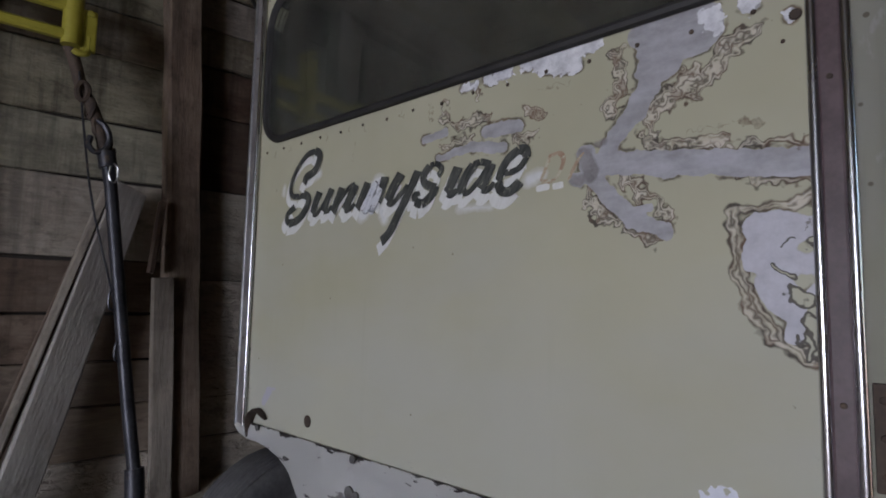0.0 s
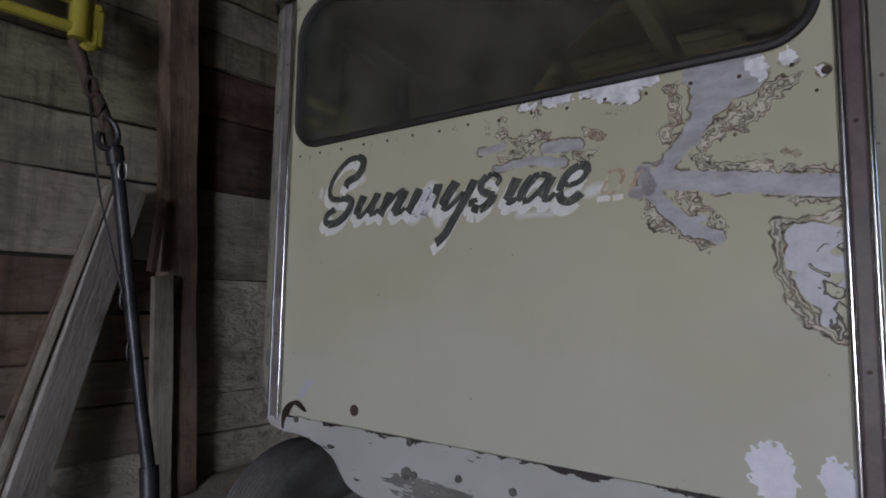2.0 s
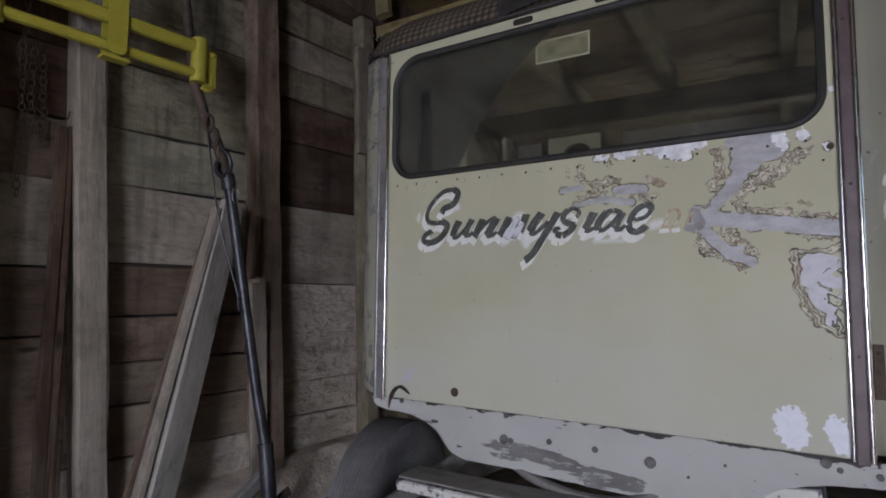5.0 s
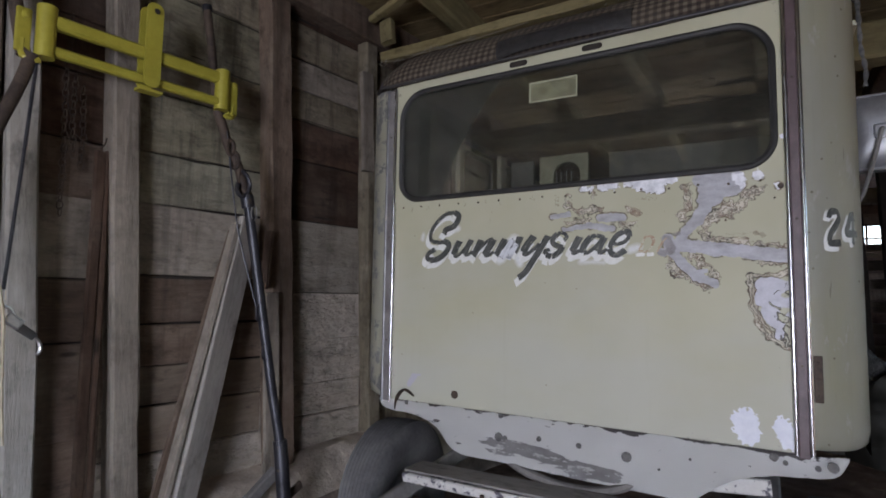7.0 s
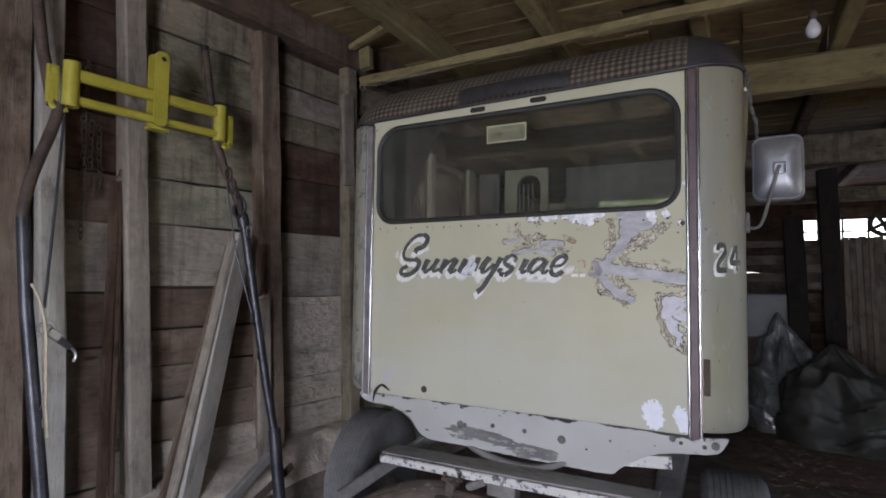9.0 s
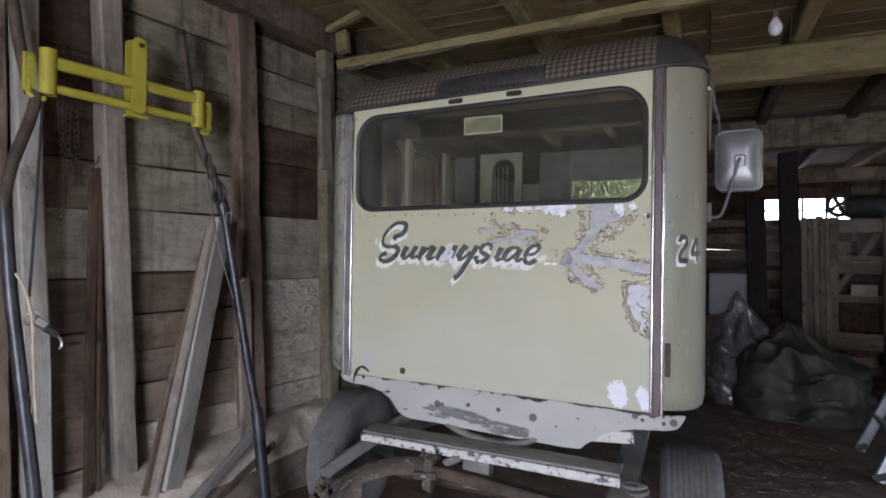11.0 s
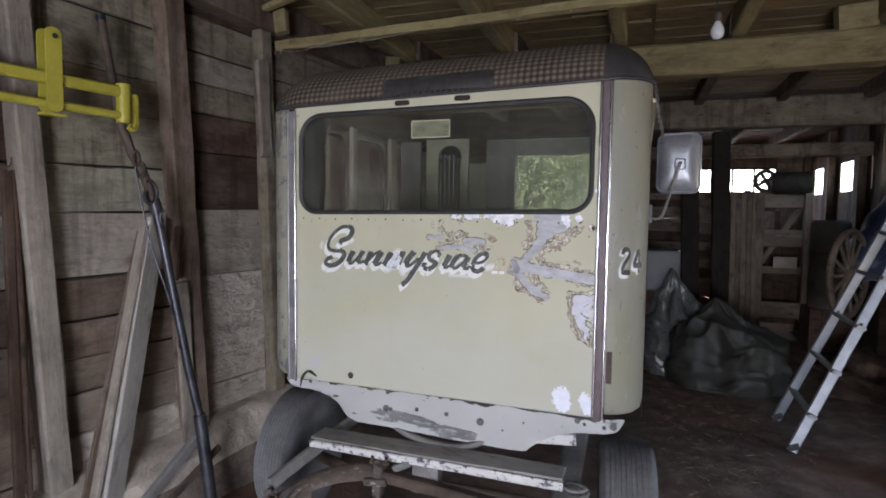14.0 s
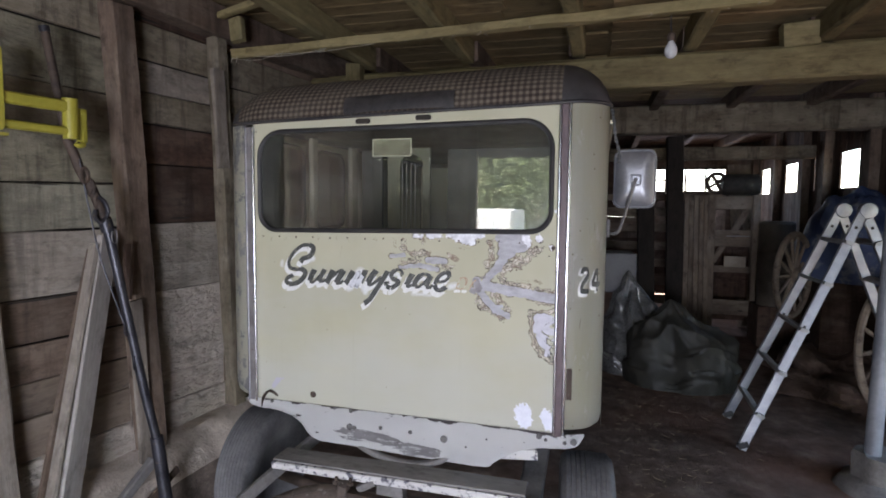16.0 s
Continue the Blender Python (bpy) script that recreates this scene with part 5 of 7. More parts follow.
        flakes = n.noise(n.vec("MULTIPLY", at, (16, 1, 48)), 1.0, 5.0, 0.68)
        c = n.mix(n.math("MULTIPLY", peel, n.ramp(flakes, (0.56, 0.0), (0.58, 0.9))), c, (0.60, 0.60, 0.59))
        scuff = n.noise(n.vec("MULTIPLY", at, (22, 1, 60)), 1.0, 4.0, 0.65)
        c = n.mix(n.ramp(scuff, (0.675, 0.0), (0.69, 0.75)), c, (0.20, 0.19, 0.19))
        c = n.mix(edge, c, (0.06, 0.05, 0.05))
        n.bump(n.math("SUBTRACT", n.noise(at, 30.0, 5.0), peel), 0.3, 0.002)
        return n.done(c, 0.55)
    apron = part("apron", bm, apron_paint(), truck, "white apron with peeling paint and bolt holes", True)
    for x, z, r in ((0.232, 0.698, 0.016), (-0.213, 0.701, 0.015), (-0.190, 0.700, 0.009), (-0.062, 0.714, 0.009), (0.42, 0.72, 0.004), (0.33, 0.675, 0.004), (-0.205, 0.776, 0.009), (0.078, 0.711, 0.009), (-0.611, 0.781, 0.008), (0.640, 0.760, 0.012), (0.668, 0.748, 0.007), (0.780, 0.752, 0.014), (0.745, 0.744, 0.008)):
        ring = [(x + r * (1 + 0.22 * noise.noise(Vector((k, x * 9, 0)))) * math.cos(2 * math.pi * k / 14), z + r * (1 + 0.22 * noise.noise(Vector((k, 5, x)))) * math.sin(2 * math.pi * k / 14)) for k in range(14)]
        part("bolt_hole", outline_bm(ring, 0.004), HOLE_RIM, apron, at=Matrix.Translation((0, -0.0185, 0)))
    # torn corner bracket and loose screws
    part("torn_bracket", tube_bm(smooth_path([(-0.668, -0.012, 0.748), (-0.655, -0.014, 0.800), (-0.622, -0.014, 0.828), (-0.582, -0.010, 0.806)], 6), [0.005 + 0.013 * math.sin(math.pi * k / 18) for k in range(19)], 6, flat=0.3), RUST_STEEL, apron, smooth=True)
    rng = random.Random(5)
    for x, z, r in ((-0.404, 0.828, 0.012), (0.679, 1.541, 0.0065), (0.663, 1.507, 0.0025)):
        part("bolt_hole", lathe_bm([(0, 0), (r * 1.3, 0), (r, 0.002), (0, 0.0025)], 12), RUST_STEEL, panel, at=Matrix.Translation((x, -0.0005, z)) @ Matrix.Rotation(radians(90), 4, "X"))
    for k in range(16):
        x = -0.655 + k * 0.0855
        part("rivet", lathe_bm([(0, 0), (0.0042, 0), (0.003, 0.002), (0, 0.0028)], 8), RUST_STEEL, panel, at=Matrix.Translation((x, -0.0005, 1.560 + 0.002 * math.sin(k * 3))) @ Matrix.Rotation(radians(90), 4, "X"))
    return truck, panel


TRUCK, FRONT = build_truck()


def stroke_bm(points, width, pen=35, per=7):
    """A brush stroke in the xz plane: broad across the pen's angle, thin along it."""
    path = smooth_path([(x, 0, z) for x, z in points], per)
    bm = bmesh.new()
    prev = None
    n = len(path)
    for i, p in enumerate(path):
        d = (path[min(i + 1, n - 1)] - path[max(i - 1, 0)]).normalized()
        a = math.atan2(d.z, d.x)
        w = width * (0.34 + 0.66 * abs(math.sin(a - radians(pen)))) / 2
        if i in (0, n - 1):
            w *= 0.55
        s = Vector((-d.z, 0, d.x)) * w
        p = p + Vector((0, -0.000012 * i, 0))
        cur = (bm.verts.new(p + s), bm.verts.new(p - s))
        if prev:
            bm.faces.new((prev[0], prev[1], cur[1], cur[0]))
        prev = cur
    return bm


# sign writer's strokes: width and the points of each, letter by letter
LETTERS = (
    ((0.021, [(-0.459, 1.443), (-0.449, 1.46), (-0.415, 1.472), (-0.397, 1.496), (-0.396, 1.515), (-0.413, 1.525)]), (0.015, [(-0.413, 1.525), (-0.447, 1.522), (-0.479, 1.502), (-0.507, 1.472), (-0.521, 1.44), (-0.513, 1.418), (-0.486, 1.411), (-0.451, 1.412)]), (0.021, [(-0.46, 1.415), (-0.436, 1.4), (-0.454, 1.366), (-0.488, 1.345), (-0.521, 1.341)]), (0.018, [(-0.521, 1.341), (-0.535, 1.352), (-0.527, 1.369), (-0.498, 1.384)])),
    ((0.025, [(-0.388, 1.413), (-0.404, 1.387), (-0.415, 1.358)]), (0.010, [(-0.415, 1.358), (-0.398, 1.355), (-0.366, 1.384), (-0.343, 1.412)]), (0.021, [(-0.337, 1.416), (-0.356, 1.387), (-0.367, 1.358)]), (0.008, [(-0.367, 1.358), (-0.349, 1.361), (-0.334, 1.372)])),
    ((0.023, [(-0.296, 1.414), (-0.314, 1.383), (-0.329, 1.353)]), (0.009, [(-0.329, 1.357), (-0.299, 1.385), (-0.269, 1.41), (-0.246, 1.417)]), (0.025, [(-0.244, 1.415), (-0.266, 1.382), (-0.284, 1.355)]), (0.010, [(-0.284, 1.355), (-0.267, 1.355), (-0.245, 1.368)])),
    ((0.021, [(-0.199, 1.415), (-0.218, 1.384), (-0.235, 1.354)]), (0.009, [(-0.232, 1.361), (-0.202, 1.389), (-0.166, 1.412)]), (0.023, [(-0.139, 1.421), (-0.149, 1.394), (-0.162, 1.365)])),
    ((0.025, [(-0.086, 1.421), (-0.111, 1.391), (-0.129, 1.362)]), (0.012, [(-0.129, 1.362), (-0.117, 1.354), (-0.091, 1.37), (-0.065, 1.393)]), (0.021, [(-0.033, 1.42), (-0.058, 1.38), (-0.095, 1.325), (-0.119, 1.291), (-0.146, 1.27)])),
    ((0.012, [(0.025, 1.401), (0.035, 1.415), (0.02, 1.428), (0.002, 1.426)]), (0.018, [(0.002, 1.426), (-0.014, 1.411), (-0.015, 1.393), (0.002, 1.382), (0.02, 1.377)]), (0.019, [(0.02, 1.38), (0.008, 1.362), (-0.019, 1.346), (-0.042, 1.354)]), (0.009, [(-0.042, 1.354), (-0.045, 1.366), (-0.026, 1.37)])),
    ((0.023, [(0.081, 1.412), (0.065, 1.384), (0.052, 1.36)]), (0.009, [(0.052, 1.36), (0.062, 1.355), (0.08, 1.366)])),
    ((0.013, [(0.163, 1.406), (0.139, 1.414), (0.119, 1.41)]), (0.021, [(0.122, 1.411), (0.104, 1.393), (0.091, 1.372), (0.094, 1.357)]), (0.009, [(0.094, 1.357), (0.108, 1.356), (0.135, 1.377), (0.158, 1.403)]), (0.021, [(0.166, 1.407), (0.152, 1.383), (0.141, 1.358)]), (0.009, [(0.141, 1.358), (0.155, 1.355), (0.174, 1.368)])),
    ((0.009, [(0.195, 1.384), (0.216, 1.384), (0.234, 1.392), (0.246, 1.408)]), (0.018, [(0.246, 1.408), (0.244, 1.421), (0.23, 1.424)]), (0.016, [(0.23, 1.424), (0.208, 1.413), (0.191, 1.392), (0.182, 1.37)]), (0.018, [(0.182, 1.37), (0.188, 1.352), (0.208, 1.347), (0.233, 1.363)])),
)


def brush_bm(strokes, shift=(0.0, 0.0), fat=0.0):
    """The strokes of one letter, each a flat ribbon with blunt slanting ends, laid one on another."""
    bm = bmesh.new()
    for j, (width, points) in enumerate(strokes):
        path = smooth_path([(x + shift[0], 0, z + shift[1]) for x, z in points], 6)
        n = len(path)
        prev = None
        for i, p in enumerate(path):
            d = (path[min(i + 1, n - 1)] - path[max(i - 1, 0)]).normalized()
            swell = 1.0 + 0.10 * noise.noise(p * 60)
            w = (max(width * 1.10, 0.0125) * swell + fat) / 2
            side = Vector((-d.z, 0, d.x))
            if side.x < 0:
                side = -side
            # the ends are cut level, as a flat brush leaves them
            lean = d * (0.45 * w if i == 0 else -0.45 * w if i == n - 1 else 0.0)
            y = Vector((0, -0.00004 * j - 0.000002 * i, 0))
            cur = (bm.verts.new(p + side * w - lean * 0.5 + y), bm.verts.new(p - side * w + lean * 0.5 + y))
            if prev:
                bm.faces.new((prev[0], prev[1], cur[1], cur[0]))
            prev = cur
    return bm


def build_lettering():
    for strokes in LETTERS:
        part("letter_shadow", brush_bm(strokes, (-0.013, -0.020), 0.004), LETTER_WHITE, FRONT, "worn white drop shadow of a letter", at=Matrix.Translation((0, -0.0016, 0)))
        part("letter", brush_bm(strokes), LETTER_BLACK, FRONT, "worn black brush-painted letter", at=Matrix.Translation((0, -0.0032, 0)))
    for points in ([(-0.214, 1.344), (-0.192, 1.372), (-0.166, 1.410)], [(-0.190, 1.340), (-0.172, 1.368), (-0.156, 1.398)]):
        part("paint_smear", stroke_bm(points, 0.026, -30), LETTER_SMEAR, FRONT, "white paint smeared over a letter", at=Matrix.Translation((0, -0.0044, 0)))
    for points in ([(0.276, 1.358), (0.296, 1.404)], [(0.292, 1.402), (0.314, 1.404), (0.322, 1.390), (0.312, 1.366), (0.298, 1.356), (0.278, 1.358)], [(0.330, 1.352), (0.350, 1.386), (0.362, 1.398)]):
        part("faded_letter", stroke_bm(points, 0.010), LETTER_RED, FRONT, "faded red brown letter, almost rubbed off", at=Matrix.Translation((0, -0.0014, 0)))
    for x, w in ((0.266, 0.028), (0.300, 0.022)):
        part("letter_shadow", stroke_bm([(x, 1.345), (x + w, 1.347)], 0.012, 90), LETTER_WHITE, FRONT, at=Matrix.Translation((0, -0.0014, 0)))
    # stencilled 24 on a white ground, bent round the corner

    def bent(bm, out):
        r = 0.15
        for v in bm.verts:
            arc = v.co.x - (SIDE_X - r)
            if arc > 0:
                a = arc / r
                v.co = (SIDE_X - r + (r + out) * math.sin(a), 0.004 + r - (r + out) * math.cos(a), v.co.z)
            else:
                v.co.y = 0.004 - out
        return bm
    two = [(0.793, 1.440), (0.800, 1.457), (0.815, 1.456), (0.820, 1.440), (0.812, 1.420), (0.798, 1.396), (0.793, 1.372), (0.806, 1.368), (0.824, 1.370)]
    four = ([(0.862, 1.458), (0.850, 1.424), (0.842, 1.398), (0.862, 1.396), (0.882, 1.396)], [(0.866, 1.460), (0.866, 1.410), (0.866, 1.366)])
    for points in (two, *four):
        part("number_shadow", bent(stroke_bm([(x - 0.006, z - 0.009) for x, z in points], 0.030, 100), 0.003), LETTER_WHITE, TRUCK, "worn white shadow of the stencilled number")
    for points in (two, *four):
        part("number_stroke", bent(stroke_bm(points, 0.021, 100), 0.005), LETTER_BLACK, TRUCK, "worn black stencilled number")


build_lettering()


def tyre_profile(radius, width, groove=0.007, wall=0.115):
    w = width / 2
    out = [(radius - wall, -w * 0.62), (radius - wall * 0.87, -w * 0.80), (radius - wall * 0.52, -w), (radius - 0.03, -w * 0.97), (radius - 0.010, -w * 0.80)]
    for k in range(-4, 5):
        x = w * 0.78 * k / 4.4
        out += [(radius - 0.001 - abs(k) * 0.0012, x - 0.007), (radius - abs(k) * 0.0012, x + 0.006), (radius - groove - abs(k) * 0.0012, x + 0.0075), (radius - groove - abs(k) * 0.0012, x + 0.0110)]
    out += [(radius - 0.010, w * 0.80), (radius - 0.03, w * 0.97), (radius - wall * 0.52, w), (radius - wall * 0.87, w * 0.80), (radius - wall, w * 0.62)]
    return out


def build_running_gear():
    for side, turn, big in ((1, 4, 0.302), (-1, 2, 0.328)):
        at = Matrix.Translation((0.832 if side > 0 else -0.805, 0.21, big - 0.003)) @ Matrix.Rotation(radians(turn), 4, "Z") @ Matrix.Rotation(radians(90), 4, "Y")
        rim = 0.190 if side > 0 else 0.146
        wheel = part("wheel", lathe_bm([(0.0, -0.03), (0.06, -0.03), (0.07, 0.0), (rim * 0.74, 0.01), (rim * 0.9, -0.05), (rim, -0.06), (rim, 0.06), (rim * 0.9, 0.05), (rim * 0.8, 0.03), (0.06, 0.04), (0.0, 0.04)], 32), RUST_STEEL, TRUCK, "rusty steel wheel", True, at=at)
        part("tyre", lathe_bm(tyre_profile(big, *((0.232, 0.005) if side > 0 else (0.190, 0.0025, 0.185))), 64), TYRE, wheel, "grey dusty ribbed tyre", True, at=at)
    # bumper bar, rails, cross members
    timber("bumper_bar", (-0.520, -0.150, 0.549), (0.605, -0.158, 0.551), 0.034, 0.040, (0, -1, 0), WHITE_WORN, TRUCK, "wooden bar with flaking white paint", jit=0.004, step=0.05)
    timber("bar_top", (-0.518, -0.100, 0.572), (0.603, -0.108, 0.574), 0.125, 0.010, (0, 0, 1), WOOD_BAR, TRUCK, "bare grey top of the bar", jit=0.003, step=0.06)
    timber("frame_rail", (0.60, 0.9, 0.64), (0.615, -0.33, 0.46), 0.055, 0.10, (1, 0, 0), DUSTY_IRON, TRUCK, "dusty grey steel frame rail", jit=0.002)
    timber("rail_plate", (0.46, 0.03, 0.645), (0.63, 0.03, 0.660), 0.045, 0.012, (0, -1, 0), WHITE_WORN, TRUCK, "short white plate on the rail", jit=0.003)
    timber("frame_rail", (-0.36, 0.45, 0.66), (-0.600, -0.345, 0.425), 0.055, 0.030, (1, 0, 0.3), DUSTY_IRON, TRUCK, "dusty grey steel frame rail", jit=0.002)
    timber("cross_member", (-0.16, -0.19, 0.478), (0.56, -0.22, 0.438), 0.045, 0.05, (0, -1, 0), RUST_STEEL, TRUCK, "rusted cross member", jit=0.003)
    part("hoop", tube_bm(smooth_path([(-0.27, 0.04, 0.700), (-0.220, 0.025, 0.640), (-0.13, 0.0, 0.598), (0.01, -0.022, 0.574), (0.15, -0.018, 0.578), (0.25, 0.01, 0.612), (0.32, 0.04, 0.67)], 6), 0.020, 8, flat=0.75), DUSTY_IRON, TRUCK, "grey curved steel hoop", True)
    part("axle", tube_bm([(-0.72, 0.21, 0.31), (-0.5, 0.21, 0.26), (0.5, 0.21, 0.26), (0.72, 0.21, 0.31)], 0.03, 10), RUST_STEEL, TRUCK, "rusted front axle", True)
    # added dark sheet that stands in for the shade below the body
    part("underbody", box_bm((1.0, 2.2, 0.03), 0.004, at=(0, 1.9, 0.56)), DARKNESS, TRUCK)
    # coil beside the right rail
    coil = [(0.655 + 0.045 * math.cos(2 * math.pi * k / 14), -0.12 + 0.045 * math.sin(2 * math.pi * k / 14), 0.36 + 0.026 * k / 14) for k in range(14 * 7)]
    part("coil_spring", tube_bm(coil, 0.007, 6), DUSTY_IRON, TRUCK, "grey coil spring", True)
    # leaf spring and shackle under the left rail
    for k in range(4):
        short = 0.05 * k
        leaf = smooth_path([(-0.590 + short, -0.345, 0.352 - 0.013 * k), (-0.535 + short * 0.6, -0.315, 0.402 - 0.013 * k), (-0.45, -0.28, 0.452 - 0.013 * k), (-0.34, -0.24, 0.494 - 0.013 * k), (-0.22, -0.20, 0.510 - 0.013 * k), (-0.14, -0.18, 0.505 - 0.013 * k)], 5)
        part("spring_leaf", tube_bm(leaf, [0.026 + 0.002 * noise.noise(Vector((i * 0.7, k, 0))) for i in range(len(leaf))], 8, flat=0.28), RUST_DUSTY, TRUCK, "rusted leaf spring caked with dust", True)
    part("spring_eye", tube_bm([(-0.596, -0.375, 0.345), (-0.596, -0.305, 0.345)], 0.026, 14), RUST_DUSTY, TRUCK, "rolled eye at the end of the leaf spring", True)
    for k, (x, z, turn) in enumerate(((-0.622, 0.322, 20), (-0.570, 0.368, -25))):
        part("shackle_plate", outline_bm(round_rect(-0.022, 0.022, -0.060, 0.060, 0.020, 6), 0.010), RUST_DUSTY, TRUCK, "rusty shackle plate", at=Matrix.Translation((x, -0.380, z)) @ Matrix.Rotation(radians(turn), 4, "Y"))
    for x, y, z in ((-0.596, -0.385, 0.345), (-0.628, -0.39, 0.300), (-0.560, -0.39, 0.390)):
        part("shackle_bolt", lathe_bm([(0, -0.03), (0.013, -0.03), (0.016, -0.022), (0.016, -0.014), (0.009, -0.014), (0.009, 0.02), (0.016, 0.02), (0.016, 0.03), (0, 0.03)], 8), RUST_STEEL, TRUCK, at=Matrix.Translation((x, y, z)) @ Matrix.Rotation(radians(80), 4, "X"))
    timber("spring_bracket", (-0.165, -0.195, 0.385), (-0.155, -0.195, 0.530), 0.045, 0.055, (0, -1, 0), RUST_FLAKED, TRUCK, "rusted upright bracket with flakes of white paint", jit=0.006, step=0.03)
    timber("spring_clamp", (-0.215, -0.205, 0.455), (-0.115, -0.200, 0.465), 0.030, 0.070, (0, -1, 0), RUST_FLAKED, TRUCK, "rusty clamp across the leaf spring", jit=0.005, step=0.03)
    for k, (x, z) in enumerate(((-0.195, 0.522), (-0.130, 0.525))):
        part("clamp_nut", lathe_bm([(0, 0), (0.015, 0), (0.015, 0.012), (0.008, 0.013), (0.008, 0.028), (0, 0.028)], 6), RUST_STEEL, TRUCK, at=Matrix.Translation((x, -0.19, z)))
    timber("brake_rod", (-0.10, -0.17, 0.500), (-0.03, -0.16, 0.535), 0.030, 0.028, (0, -1, 0), DUSTY_IRON, TRUCK, "short grey iron arm", jit=0.004, step=0.03)
    # props under the frame
    for p, size, rot in (((-0.19, -0.33, 0.20), (0.13, 0.13, 0.40), 12), ((0.035, -0.13, 0.475), (0.115, 0.08, 0.12), 4)):
        ob = part("wooden_prop", box_bm(size, 0.008), WOOD_WARM if p[2] < 0.3 else DUSTY_IRON, None, at=Matrix.Translation(p) @ Matrix.Rotation(radians(rot), 4, "Z"))
        if p[2] < 0.3:
            tagged(ob, "sawn wooden block standing under the truck frame", "block")
        else:
            ob.name = "mount_block"
            put_under(ob, TRUCK)


build_running_gear()


def build_mirror():
    head = part("mirror_head", outline_bm(round_rect(-0.103, 0.103, -0.150, 0.150, 0.042, 7), 0.045), MIRROR_BACK, TRUCK, "dusty chrome back of the side mirror", True, at=Matrix.Translation((1.022, 0.74, 1.853)) @ Matrix.Rotation(radians(-6), 4, "Z"))
    bm = bmesh.new()
    rings = []
    for y, f in ((0.001, 1.0), (-0.008, 0.985), (-0.011, 0.955), (-0.008, 0.93), (-0.014, 0.90), (-0.036, 0.66), (-0.044, 0.45), (-0.046, 0.28)):
        rings.append([bm.verts.new((x * f, y, z * f)) for x, z in round_rect(-0.103, 0.103, -0.150, 0.150, 0.042, 7)])
    for a, b in zip(rings, rings[1:]):
        for k in range(len(a)):
            bm.faces.new((a[k], a[(k + 1) % len(a)], b[(k + 1) % len(a)], b[k]))
    bm.faces.new(rings[-1])
    part("mirror_back", bm, MIRROR_BACK, head, smooth=True, at=Matrix.Translation((1.022, 0.74, 1.853)) @ Matrix.Rotation(radians(-6), 4, "Z"))
    part("mount_plate", box_bm((0.05, 0.006, 0.055), 0.008, at=(1.026, 0.69, 1.845)), ALUMINIUM, head)
    part("mirror_arm", tube_bm(smooth_path([(1.026, 0.68, 1.85), (1.018, 0.66, 1.83), (0.985, 0.66, 1.70), (0.955, 0.67, 1.60), (0.93, 0.68, 1.575), (0.89, 0.70, 1.58)], 6), 0.0075, 8), DUSTY_IRON, head, "thin bent mirror arm", True)
    part("arm_clamp", box_bm((0.03, 0.05, 0.09), 0.006, at=(0.892, 0.70, 1.60)), DUSTY_IRON, head)
    part("drip_rail", tube_bm([(0.892, 0.16, 2.06), (0.895, 0.6, 2.07), (0.893, 1.6, 2.06)], 0.009, 6), CREAM_DARK, TRUCK, "dull drip rail", smooth=True)

    # torn strip of clear plastic hanging at the corner of the roof
    strip = smooth_path([(0.892, 0.10, 2.105), (0.902, 0.16, 2.06), (0.912, 0.22, 2.00), (0.928, 0.27, 1.95), (0.930, 0.30, 1.90)], 6)
    part("plastic_strip", tube_bm(strip, [0.003 + 0.005 * abs(math.sin(k * 0.85)) for k in range(len(strip))], 7, flat=0.4), CLEAR_PLASTIC, TRUCK, "torn strip of clear plastic", True)


build_mirror()


